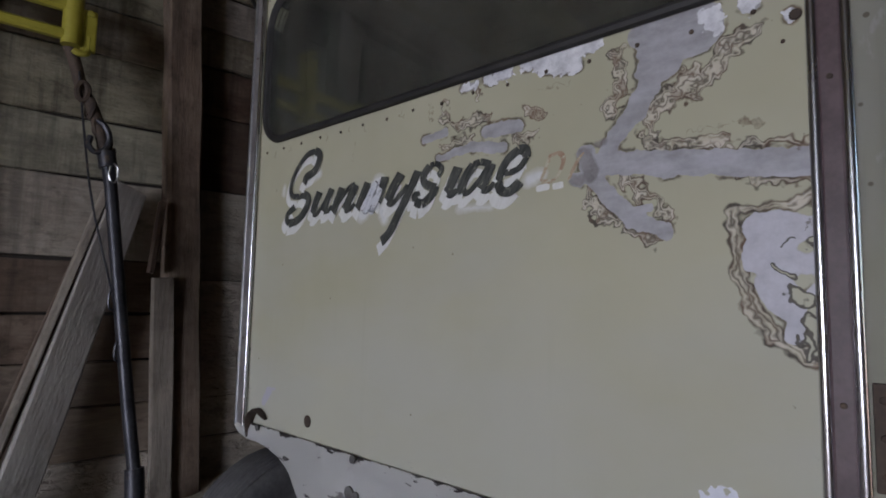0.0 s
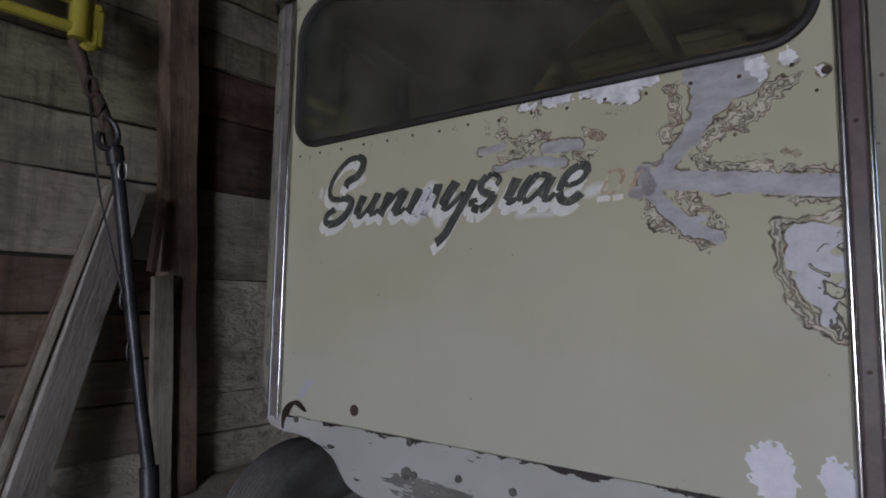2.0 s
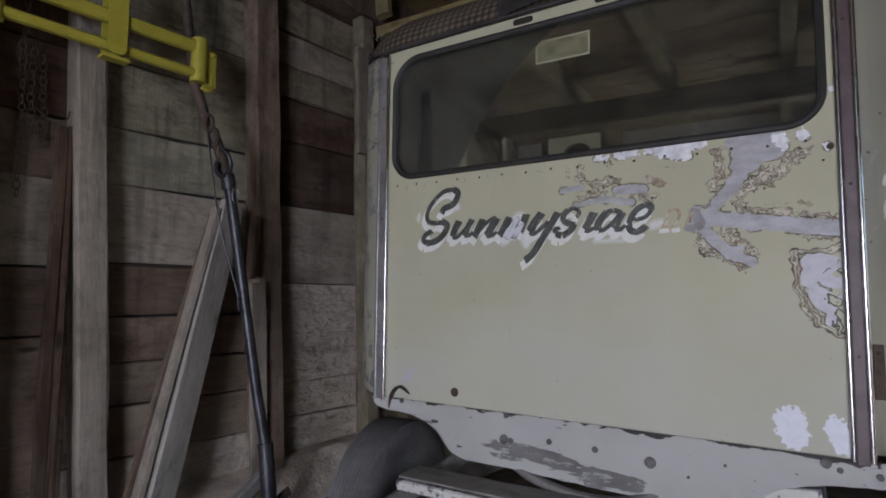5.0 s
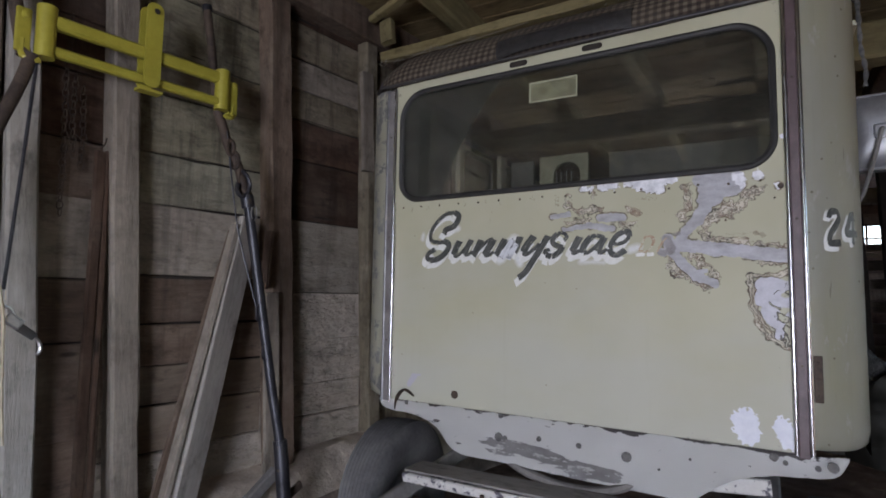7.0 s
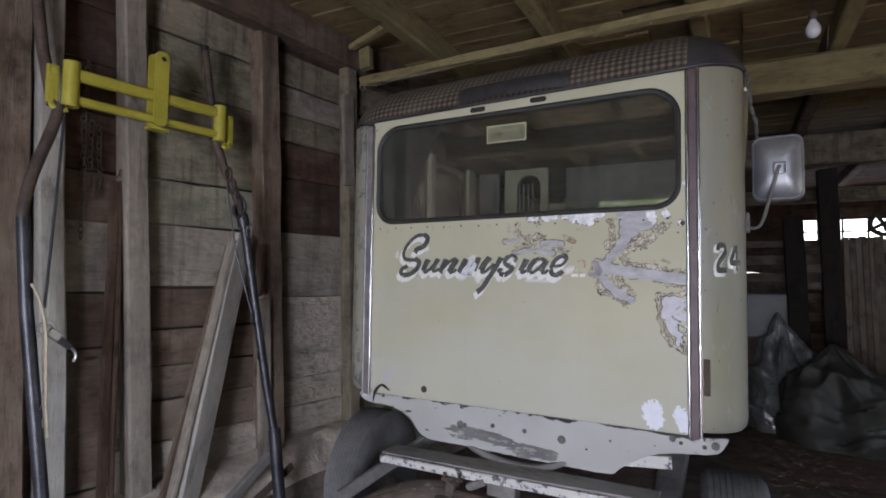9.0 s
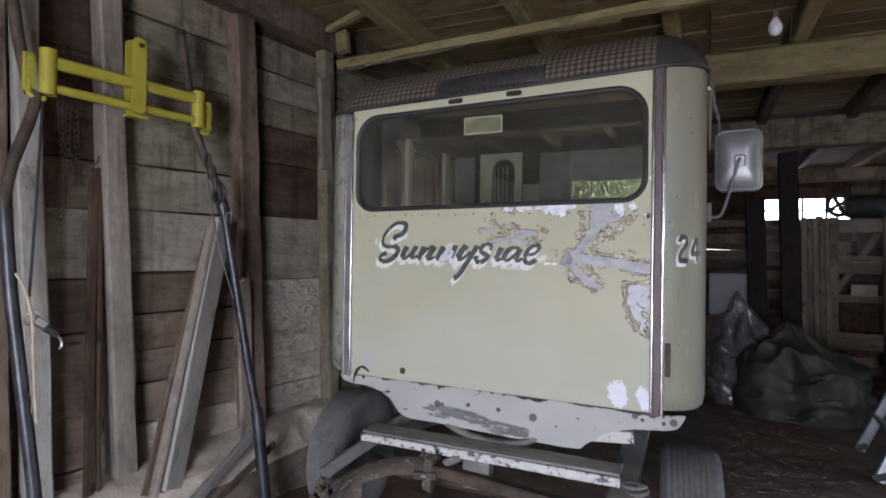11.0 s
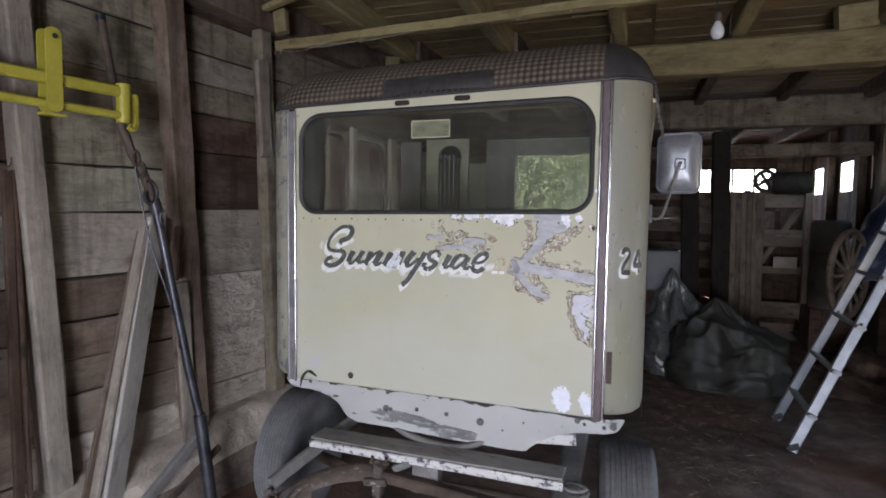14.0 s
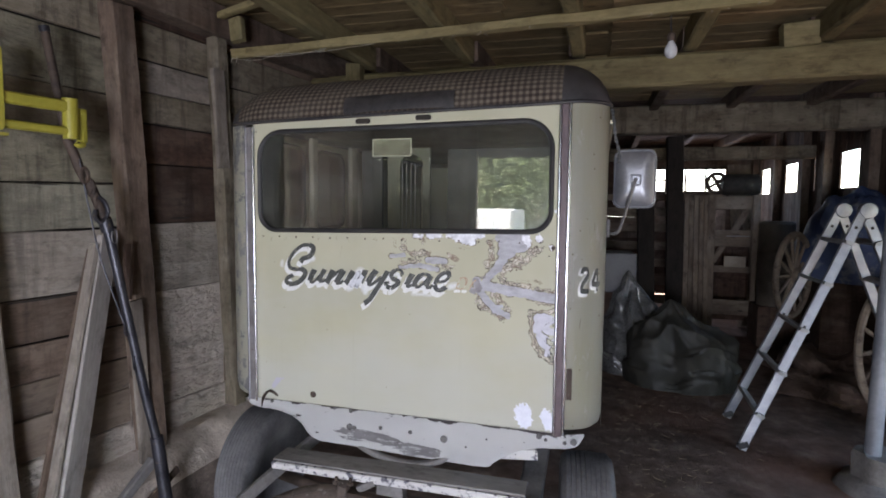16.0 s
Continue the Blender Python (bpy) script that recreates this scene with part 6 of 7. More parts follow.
# ---- things along the left wall ----
def build_yellow_frame():
    ob = thing("yellow_bracket", on_wall(-0.64, 2.0, 0.2), "yellow painted steel bracket hung on the wall studs", "bracket")

    def q(s, z, n=0.23):
        return on_wall(s, z, n)
    for s, z0, z1 in ((-0.965, 1.985, 2.165), (-0.305, 1.985, 2.16)):
        part("end_tube", tube_bm([q(s, z0), q(s, z1)], 0.031, 18), YELLOW, ob, smooth=True)
    for z0, z1, r in ((2.118, 2.125, 0.024), (2.016, 2.018, 0.017)):
        m = timber("cross_bar", q(-0.955, z0), q(-0.31, z1), 2 * r, 0.038, WALL_N, YELLOW, ob, jit=0.0, bevel=0.008)
    for n in (0.205, 0.262):
        m = frame_to(q(-0.618, 1.985, n), q(-0.618, 2.32, n), WALL_N)
        bm = outline_bm(round_rect(0.0, 0.335, -0.031, 0.031, 0.026, 6), 0.008)
        part("centre_plate", bm, YELLOW, ob, at=m @ Matrix.Rotation(radians(-90), 4, "X"))
        hole = lathe_bm([(0, 0), (0.011, 0), (0.011, 0.001), (0, 0.001)], 14)
        part("pin_hole", hole, DARKNESS, ob, at=m @ Matrix.Translation((0.30, 0, 0.0095)))
    part("base_pad", box_bm((0.09, 0.05, 0.012), 0.003), YELLOW, ob, at=Matrix.Translation(q(-0.615, 1.975)) @ Matrix.Rotation(radians(83), 4, "Z"))
    for s, d in ((-1.030, -1), (-0.255, 1)):
        part("latch", box_bm((0.045, 0.016, 0.15), 0.006), YELLOW, ob, at=Matrix.Translation(q(s, 2.06 if d < 0 else 2.05)) @ Matrix.Rotation(radians(83), 4, "Z"))
        part("latch_bolt", lathe_bm([(0, 0), (0.011, 0), (0.011, 0.008), (0, 0.010)], 8), YELLOW, ob, at=frame_to(q(s, 2.11, 0.24), q(s, 2.3, 0.24), WALL_N))
        part("hook", tube_bm(smooth_path([q(s, 2.03), q(s, 1.985), q(s - 0.006 * d, 1.965, 0.245), q(s - 0.03 * d, 1.958, 0.25), q(s - 0.045 * d, 1.966, 0.25)], 5), 0.011, 8), YELLOW, ob, smooth=True)
    return ob


build_yellow_frame()


def build_lever():
    ob = thing("jack_pole", on_wall(0.1, 0.3, 0.42), "dark steel jointed pole with a spring clip, leaning on the wall", "pole")
    part("upper_rod", tube_bm([on_wall(-0.340, 2.465, 0.135), on_wall(-0.325, 2.30, 0.155), on_wall(-0.312, 2.10, 0.185), on_wall(-0.305, 1.985, 0.20)], 0.018, 10), RUST_STEEL, ob, smooth=True)
    part("rod_cap", tube_bm([on_wall(-0.341, 2.47, 0.135), on_wall(-0.338, 2.445, 0.138)], 0.022, 10), BLACK_STEEL, ob, smooth=True)
    bent = smooth_path([on_wall(-0.305, 1.99, 0.20), on_wall(-0.285, 1.93, 0.21), on_wall(-0.262, 1.85, 0.22), on_wall(-0.225, 1.77, 0.24), on_wall(-0.19, 1.66, 0.25), on_wall(-0.175, 1.60, 0.26)], 4)
    part("middle_bar", tube_bm(bent, 0.021, 10), RUST_STEEL, ob, "dark bent bar", True)
    # twisted hook and chain links at the joint
    for k in range(5):
        c = on_wall(-0.262 + 0.026 * k, 1.83 - 0.055 * k, 0.245)
        turn = k * 1.2
        ring = [c + WALL_S * 0.017 * math.cos(a) * math.cos(turn) + WALL_N * 0.017 * math.cos(a) * math.sin(turn) + Vector((0, 0, 0.032 * math.sin(a))) for a in [2 * math.pi * i / 14 for i in range(14)]]
        part("chain_link", tube_bm(ring, 0.010, 6, True), RUST_STEEL, ob, smooth=True)
    hook = [on_wall(-0.215, 1.735, 0.262), on_wall(-0.190, 1.715, 0.268), on_wall(-0.176, 1.672, 0.272), on_wall(-0.190, 1.632, 0.272), on_wall(-0.218, 1.622, 0.270), on_wall(-0.236, 1.645, 0.266), on_wall(-0.230, 1.675, 0.264)]
    part("hook", tube_bm(smooth_path(hook, 5), 0.010, 8), BLACK_STEEL, ob, "thick dark forged hook", True)
    part("collar", tube_bm([on_wall(-0.181, 1.630, 0.258), on_wall(-0.172, 1.575, 0.263)], 0.029, 14), BLACK_STEEL, ob, "dark collar over the joint", True)
    clip = [on_wall(-0.165, 1.585, 0.285), on_wall(-0.148, 1.575, 0.285), on_wall(-0.146, 1.535, 0.285), on_wall(-0.160, 1.52, 0.285), on_wall(-0.172, 1.545, 0.285)]
    part("spring_clip", tube_bm(smooth_path(clip, 5, True), 0.004, 6, True), STEEL, ob, "bright steel spring clip", True)
    foot = (on_wall(-0.055, 0.54, 0.40), on_wall(-0.040, 0.0, 0.47))
    part("lower_tube", tube_bm([on_wall(-0.175, 1.60, 0.26), on_wall(-0.16, 1.50, 0.27), on_wall(-0.083, 0.785, 0.36), foot[0]], 0.021, 14), BLACK_STEEL, ob, "smooth dark tube", True)
    part("foot_tube", tube_bm([on_wall(-0.057, 0.57, 0.396), foot[0], foot[1]], 0.030, 14), BLACK_STEEL, ob, "thicker dark foot tube", True)
    for z in (1.10, 0.93):
        f = (1.60 - z) / 1.1
        s, n = -0.175 + 0.155 * f, 0.26 + 0.14 * f
        part("eye_loop", tube_bm(smooth_path([on_wall(s - 0.018, z + 0.05, n), on_wall(s - 0.045, z + 0.045, n), on_wall(s - 0.045, z - 0.01, n), on_wall(s - 0.018, z - 0.015, n)], 4), 0.004, 6), BLACK_STEEL, ob, smooth=True)
    part("cable", tube_bm(smooth_path([on_wall(-0.275, 1.90, 0.235), on_wall(-0.250, 1.70, 0.245), on_wall(-0.212, 1.45, 0.262), on_wall(-0.150, 1.18, 0.300), on_wall(-0.105, 0.98, 0.335)], 5), 0.004, 6), BLACK_STEEL, ob, "thin slack cable", True)


build_lever()


def build_left_pole():
    ob = thing("jack_pole", on_wall(-1.03, 0.0, 0.4), "dark steel pole with a key clip and frayed rope", "pole")
    part("upper_rod", tube_bm([on_wall(-1.09, 2.55, 0.16), on_wall(-1.05, 2.20, 0.18), on_wall(-1.02, 1.98, 0.22)], 0.022, 10), RUST_STEEL, ob, smooth=True)
    part("middle_bar", tube_bm(smooth_path([on_wall(-1.005, 1.98, 0.24), on_wall(-1.03, 1.88, 0.25), on_wall(-1.09, 1.70, 0.265), on_wall(-1.115, 1.58, 0.27), on_wall(-1.118, 1.52, 0.275)], 4), 0.021, 12), RUST_STEEL, ob, "dark bent bar", True)
    part("lower_tube", tube_bm([on_wall(-1.118, 1.53, 0.275), on_wall(-1.105, 1.20, 0.31), on_wall(-1.06, 0.6, 0.38), on_wall(-1.02, 0.0, 0.45)], 0.023, 14), BLACK_STEEL, ob, "smooth blue-black tube", True)
    part("cable", tube_bm([on_wall(-0.99, 1.97, 0.25), on_wall(-1.02, 1.60, 0.29), on_wall(-1.055, 1.20, 0.33)], 0.006, 6), BLACK_STEEL, ob, smooth=True)
    ring = [on_wall(-1.062 + 0.026 * math.cos(a), 1.125 + 0.024 * math.sin(a), 0.37) for a in [2 * math.pi * i / 14 for i in range(14)]]
    part("key_ring", tube_bm(ring, 0.005, 6, True), STEEL, ob, "bright key ring", True)
    tilt = Matrix.Rotation(radians(83), 4, "Z") @ Matrix.Rotation(radians(38), 4, "Y")
    part("buckle", box_bm((0.050, 0.016, 0.034), 0.006), STEEL, ob, "worn steel buckle", at=Matrix.Translation(on_wall(-1.035, 1.105, 0.372)) @ tilt)
    part("strap", box_bm((0.060, 0.012, 0.026), 0.005), RUBBER, ob, "short black strap", at=Matrix.Translation(on_wall(-1.000, 1.072, 0.370)) @ tilt)
    part("snap_hook", tube_bm(smooth_path([on_wall(-0.982, 1.055, 0.37), on_wall(-0.966, 1.040, 0.37), on_wall(-0.960, 1.015, 0.37), on_wall(-0.968, 1.000, 0.37)], 4), 0.006, 6), STEEL, ob, "small bright snap hook", True)
    part("rope", tube_bm(smooth_path([on_wall(-1.100, 1.29, 0.335), on_wall(-1.078, 1.22, 0.36), on_wall(-1.064, 1.12, 0.378), on_wall(-1.058, 1.00, 0.378), on_wall(-1.052, 0.88, 0.376), on_wall(-1.040, 0.74, 0.37)], 5), [0.0055 + 0.0012 * math.sin(k * 2.3) for k in range(26)], 7), ROPE, ob, "frayed pale rope", True)
    for k in range(7):
        z = 1.20 - 0.065 * k
        part("rope_strand", tube_bm([on_wall(-1.063, z, 0.381), on_wall(-1.063 + 0.012 * math.sin(k * 2.1), z - 0.03, 0.385)], 0.0012, 5), ROPE, ob)


build_left_pole()


def build_leaning_boards():
    timber("leaning_board", on_wall(-0.425, 0.255, 0.250), on_wall(-0.070, 1.535, 0.125), 0.130, 0.030, WALL_N + WALL_S * 0.35, WOOD_NEW, None, "planed grey board leaning on the wall", "board", jit=0.003, bevel=0.006)
    timber("leaning_board", on_wall(-0.520, 0.255, 0.262), on_wall(-0.150, 1.51, 0.138), 0.024, 0.045, WALL_N, WOOD_PALE, None, "narrow tan lath leaning on the wall", "board", jit=0.003, bevel=0.003)
    timber("leaning_board", on_wall(-0.532, 0.255, 0.225), on_wall(-0.140, 1.48, 0.108), 0.05, 0.02, WALL_N, WOOD_WARM, None, "thin brown board leaning behind the grey one", "board", jit=0.003, bevel=0.003)
    timber("leaning_board", on_wall(0.02, 1.22, 0.13), on_wall(0.045, 1.50, 0.13), 0.02, 0.05, WALL_N, WOOD_DARK, None, "dark scrap of board wedged beside the stud", "board", jit=0.003, bevel=0.003)
    for s0, s1, z, w, d in ((-0.740, -0.699, 1.745, 0.040, 0.05), (-0.690, -0.674, 1.750, 0.022, 0.055)):
        timber("stake", on_wall(s0, 0.05, 0.13), on_wall(s1, z, 0.045), w, 0.024, WALL_N, WOOD_DARK, None, "dark brown wooden stake standing against the wall", "stake", group="stakes by the wall", jit=0.003)
    # rods lying across the footing
    timber("iron_bar", on_wall(-0.42, 0.16, 0.34), on_wall(0.0, 0.41, 0.30), 0.052, 0.04, WALL_N, DUSTY_IRON, None, "flat rusty iron bar lying on the footing", "bar", jit=0.002)
    timber("iron_bar", on_wall(-0.30, 0.20, 0.42), on_wall(0.06, 0.36, 0.40), 0.04, 0.016, WALL_N, RUST_STEEL, None, "flat rusty iron bar lying on the footing", "bar", jit=0.002)


build_leaning_boards()


def build_chains():
    rng = random.Random(3)
    for s0, z0, z1 in ((-0.815, 2.25, 1.48), (-0.765, 1.98, 1.66), (-0.79, 2.02, 1.70)):
        ob = thing("chain", on_wall(s0, z0, 0.02), "rusty chain hanging on the board wall", "chain", "chains on the wall")
        z, k, s = z0, 0, s0
        while z > z1:
            turn = 0.2 if k % 2 else 1.35
            s += rng.uniform(-0.004, 0.004)
            c = on_wall(s, z, 0.016)
            ring = [c + WALL_S * 0.010 * math.cos(a) * math.cos(turn) + WALL_N * 0.010 * math.cos(a) * math.sin(turn) + Vector((0, 0, 0.018 * math.sin(a))) for a in [2 * math.pi * i / 10 for i in range(10)]]
            part("link", tube_bm(ring, 0.0024, 5, True), RUST_STEEL, ob, smooth=True)
            z -= 0.027
            k += 1
    nail = thing("nail", on_wall(-0.70, 1.77, 0.02), "bent nail holding a twist of wire", "nail")
    part("wire", tube_bm(smooth_path([on_wall(-0.78, 1.80, 0.02), on_wall(-0.74, 1.765, 0.04), on_wall(-0.70, 1.762, 0.07), on_wall(-0.685, 1.80, 0.06)], 5), 0.003, 5), RUST_STEEL, nail)


build_chains()

# ---- lamp ----


def build_bulb():
    ob = thing("light_bulb", (1.18, 0.825, 2.93), "bare unlit white light bulb in a ceiling socket", "lamp")
    part("bulb", lathe_bm([(0.0, -0.046), (0.014, -0.043), (0.026, -0.032), (0.0315, -0.016), (0.031, 0.000), (0.025, 0.017), (0.016, 0.033), (0.0135, 0.042), (0.0, 0.042)], 24), BULB, ob, "frosted white glass", True, at=Matrix.Translation((1.18, 0.825, 2.51)))
    part("socket", lathe_bm([(0.0, 0.04), (0.018, 0.04), (0.020, 0.055), (0.019, 0.075), (0.010, 0.085), (0.0, 0.085)], 16), RUST_STEEL, ob, smooth=True, at=Matrix.Translation((1.18, 0.825, 2.51)))
    part("wire", tube_bm(smooth_path([(1.18, 0.825, 2.60), (1.175, 0.825, 2.66), (1.182, 0.822, 2.92)], 4), 0.004, 6), BLACK_STEEL, ob)
    part("ceiling_box", lathe_bm([(0, 0), (0.05, 0), (0.045, -0.03), (0, -0.03)], 16), PORCELAIN, ob, at=Matrix.Translation((1.18, 0.825, 2.935)))


build_bulb()

# ---- the back of the barn ----


def crumple(name, centre, size, material, seed, label, category, folds=0.22, n=48, squash=1.0, parent=None):
    """A sheet thrown over a heap: a dome with folds."""
    bm = bmesh.new()
    rows = []
    for i in range(n // 2 + 1):
        t = math.pi / 2 * i / (n // 2)
        row = []
        for k in range(n):
            a = 2 * math.pi * k / n
            d = Vector((math.cos(a) * math.sin(t), math.sin(a) * math.sin(t), math.cos(t)))
            f = 1 + folds * noise.fractal(d * 1.6 + Vector((seed, 0, 0)), 1.0, 2.0, 4)
            f += 0.05 * abs(noise.noise(d * 5 + Vector((0, seed, 0)))) + 0.03 * noise.noise(Vector((a * 4, t * 2, seed)))
            row.append(bm.verts.new((centre[0] + d.x * f * size[0], centre[1] + d.y * f * size[1], centre[2] + max(0.0, d.z * f) ** squash * size[2])))
        rows.append(row)
    for a, b in zip(rows, rows[1:]):
        for k in range(n):
            bm.faces.new((a[k], a[(k + 1) % n], b[(k + 1) % n], b[k]))
    bmesh.ops.remove_doubles(bm, verts=bm.verts, dist=0.0005)
    ob = part(name, bm, material, parent, label, smooth=True)
    return tagged(ob, "", category)


def drape(name, centre, reach, height, peak, material, seed, label, category, shoulder=0.5, rough=1.0):
    """A stiff sheet over a heap: it slopes from a peak to a shoulder and falls to the ground, with a fan of broad folds and gathers at the hem."""
    bm = bmesh.new()
    rows, turns, rings = [], 150, 60
    for j in range(rings + 1):
        u = j / rings
        if u < 0.65:
            r, h = u / 0.65 * 0.90, 1 - (1 - shoulder) * (u / 0.65) ** 1.25
        else:
            v = (u - 0.65) / 0.35
            r, h = 0.90 + 0.10 * v ** 0.7, shoulder * (1 - v ** 1.1)
        hem = max(0.0, min(1.0, (u - 0.6) / 0.25))
        row = []
        for k in range(turns):
            a = 2 * math.pi * k / turns
            way = Vector((math.cos(a), math.sin(a), 0))
            lobe = 1 + 0.10 * noise.noise(way * 1.1 + Vector((0, 0, seed))) + 0.07 * u * noise.noise(way * 2.6 + Vector((0, seed, 3)))
            p = Vector((centre[0] + peak[0] * (1 - r) + reach[0] * lobe * r * way.x, centre[1] + peak[1] * (1 - r) + reach[1] * lobe * r * way.y, h * height))
            warp = noise.noise(p * 2.4 + Vector((seed, 0, 0)))
            fan = 0.28 - abs(noise.noise(way * 1.9 + Vector((0, 0.9 * warp, 1.5 * r + seed * 2))))
            fold = 0.25 - abs(noise.noise(Vector((p.x * 2.1 + p.z * 2.6, p.y * 2.0 + seed, p.z * 1.4 - p.x * 1.6 + 0.5 * warp))))
            gather = 0.22 - abs(noise.noise(Vector((p.x * 3.2, p.y * 3.2 + seed, p.z * 13 + 2.2 * warp))))
            small = 0.2 - abs(noise.noise(p * 8.5 + Vector((0, seed, 2.0 * warp))))
            push = rough * (0.20 * fan * min(1.0, 1.6 * r) + 0.24 * fold + 0.13 * gather * hem + 0.035 * small) * min(1.0, (1 - u) * 8 + 0.3)
            p += (way * min(1.0, 2 * r) * 0.8 + Vector((0, 0, 0.6 if u < 0.97 else 0.0))) * push
            row.append(bm.verts.new((p.x, p.y, max(0.004, p.z))))
        rows.append(row)
    for a, b in zip(rows, rows[1:]):
        for k in range(turns):
            bm.faces.new((a[k], a[(k + 1) % turns], b[(k + 1) % turns], b[k]))
    bmesh.ops.remove_doubles(bm, verts=bm.verts, dist=0.0005)
    return tagged(part(name, bm, material, None, label, smooth=True), "", category)


drape("tarpaulin", (1.66, 3.52), (0.51, 0.36), 0.82, (-0.12, -0.02), GREEN_TARP, 3.4, "dark green tarpaulin thrown over a heap on the ground", "tarpaulin", 0.52, 0.62)
drape("plastic_sheet", (1.22, 3.80), (0.30, 0.22), 1.04, (-0.06, 0.0), CLEAR_PLASTIC, 7.3, "crumpled dusty plastic sheet behind the tarpaulin", "sheet", 0.5, 0.7)
box = part("storage_box", box_bm((0.34, 0.40, 0.42), 0.02), mottled("dull_grey_plastic", (0.06, 0.06, 0.063), (0.105, 0.105, 0.11), 5.0, 0.5), at=Matrix.Translation((1.05, 4.05, 1.02)) @ Matrix.Rotation(radians(8), 4, "Z"))
tagged(box, "dull grey plastic box standing on a dark crate", "box")
box = part("crate", box_bm((0.46, 0.46, 0.81), 0.01), WOOD_DARK, at=Matrix.Translation((1.05, 4.08, 0.405)))
tagged(box, "dark wooden crate under the grey box", "crate")
crumple("tarpaulin", (3.32, 4.3, 1.0), (0.52, 0.5, 0.86), BLUE_TARP, 11.0, "blue tarpaulin draped over stored goods", "tarpaulin", 0.16)
BLUE_CRATE = part("crate", box_bm((0.52, 0.5, 1.0), 0.01), WOOD_DARK, at=Matrix.Translation((3.3, 4.4, 0.5)))
tagged(BLUE_CRATE, "dark wooden crate under the blue tarpaulin", "crate")


def build_ladder():
    ob = thing("step_ladder", (2.3, 2.3, 0), "folding aluminium ladder standing open on the earth floor", "ladder")
    top = {0: Vector((2.604, 2.20, 1.70)), 1: Vector((2.601, 2.60, 1.70))}
    foot = {0: Vector((1.872, 2.015, 0.0)), 1: Vector((1.905, 2.665, 0.0))}
    back = {0: Vector((3.30, 2.20, 0.0)), 1: Vector((3.30, 2.70, 0.0))}
    for k in (0, 1):
        for a, b in ((foot[k], top[k]), (back[k], top[k])):
            rail = timber("rail", a, b, 0.028, 0.066, (1, 0, 0.4), ALUMINIUM, ob, jit=0.0, bevel=0.006, step=0.5)
            d = (b - a).normalized()
            part("rubber_foot", box_bm((0.075, 0.034, 0.05), 0.008), RUBBER, rail, at=Matrix.Translation(a + d * 0.03) @ Matrix.Rotation(radians(-24 if a is foot[k] else 24), 4, "Y"))
            for f in (0.52, 0.93):
                part("lock_slot", box_bm((0.020, 0.032, 0.018), 0.002), DARKNESS, rail, at=frame_to(a + d * f * (b - a).length, b, (1, 0, 0.4)))
        part("hinge", lathe_bm([(0, -0.022), (0.05, -0.022), (0.056, -0.015), (0.056, 0.015), (0.05, 0.022), (0.02, 0.026), (0, 0.026)], 24), ALUMINIUM, ob, "round ladder hinge", True, at=Matrix.Translation(top[k] + Vector((0.02, 0, 0.0))) @ Matrix.Rotation(radians(90), 4, "X"))
    for base in (foot, back):
        for f in (0.15, 0.33, 0.51, 0.70, 0.87):
            a, b = base[0].lerp(top[0], f), base[1].lerp(top[1], f)
            timber("rung", a - Vector((0, 0.045, 0)), b + Vector((0, 0.045, 0)), 0.058, 0.026, (0.35 if base is foot else -0.35, 0, 1), RUNG_METAL, ob, jit=0.0, bevel=0.006, step=0.3)
    return ob


build_ladder()


def build_jack_post():
    ob = thing("steel_post", (2.47, 1.6, 0), "grey steel post set in a lump of concrete", "post")
    part("pipe", tube_bm([(2.505, 1.62, 0.2), (2.540, 1.62, 1.86)], 0.045, 20), mottled("grey_post_paint", (0.15, 0.158, 0.173), (0.235, 0.243, 0.26), 4.0, 0.5), ob, smooth=True)
    bm = bmesh.new()
    rows = []
    for r, z in ((0.27, -0.02), (0.235, 0.05), (0.175, 0.075), (0.165, 0.20), (0.155, 0.222), (0.14, 0.218), (0.0, 0.215)):
        rows.append([bm.verts.new((2.585 + (r + 0.035 * noise.noise(Vector((math.cos(a) * 2, math.sin(a) * 2, z * 6)))) * math.cos(a), 1.62 + (r + 0.035 * noise.noise(Vector((math.cos(a) * 2, math.sin(a) * 2, z * 6 + 4)))) * math.sin(a), z)) for a in [2 * math.pi * k / 24 for k in range(24)]])
    for a, b in zip(rows, rows[1:]):
        for k in range(24):
            bm.faces.new((a[k], a[(k + 1) % 24], b[(k + 1) % 24], b[k]))
    part("concrete_foot", bm, mottled("brown_concrete", (0.085, 0.078, 0.072), (0.19, 0.178, 0.165), 6.0, 0.9, 0.0, 0.6, 0.01), ob, "rough grey concrete foot", True)


build_jack_post()


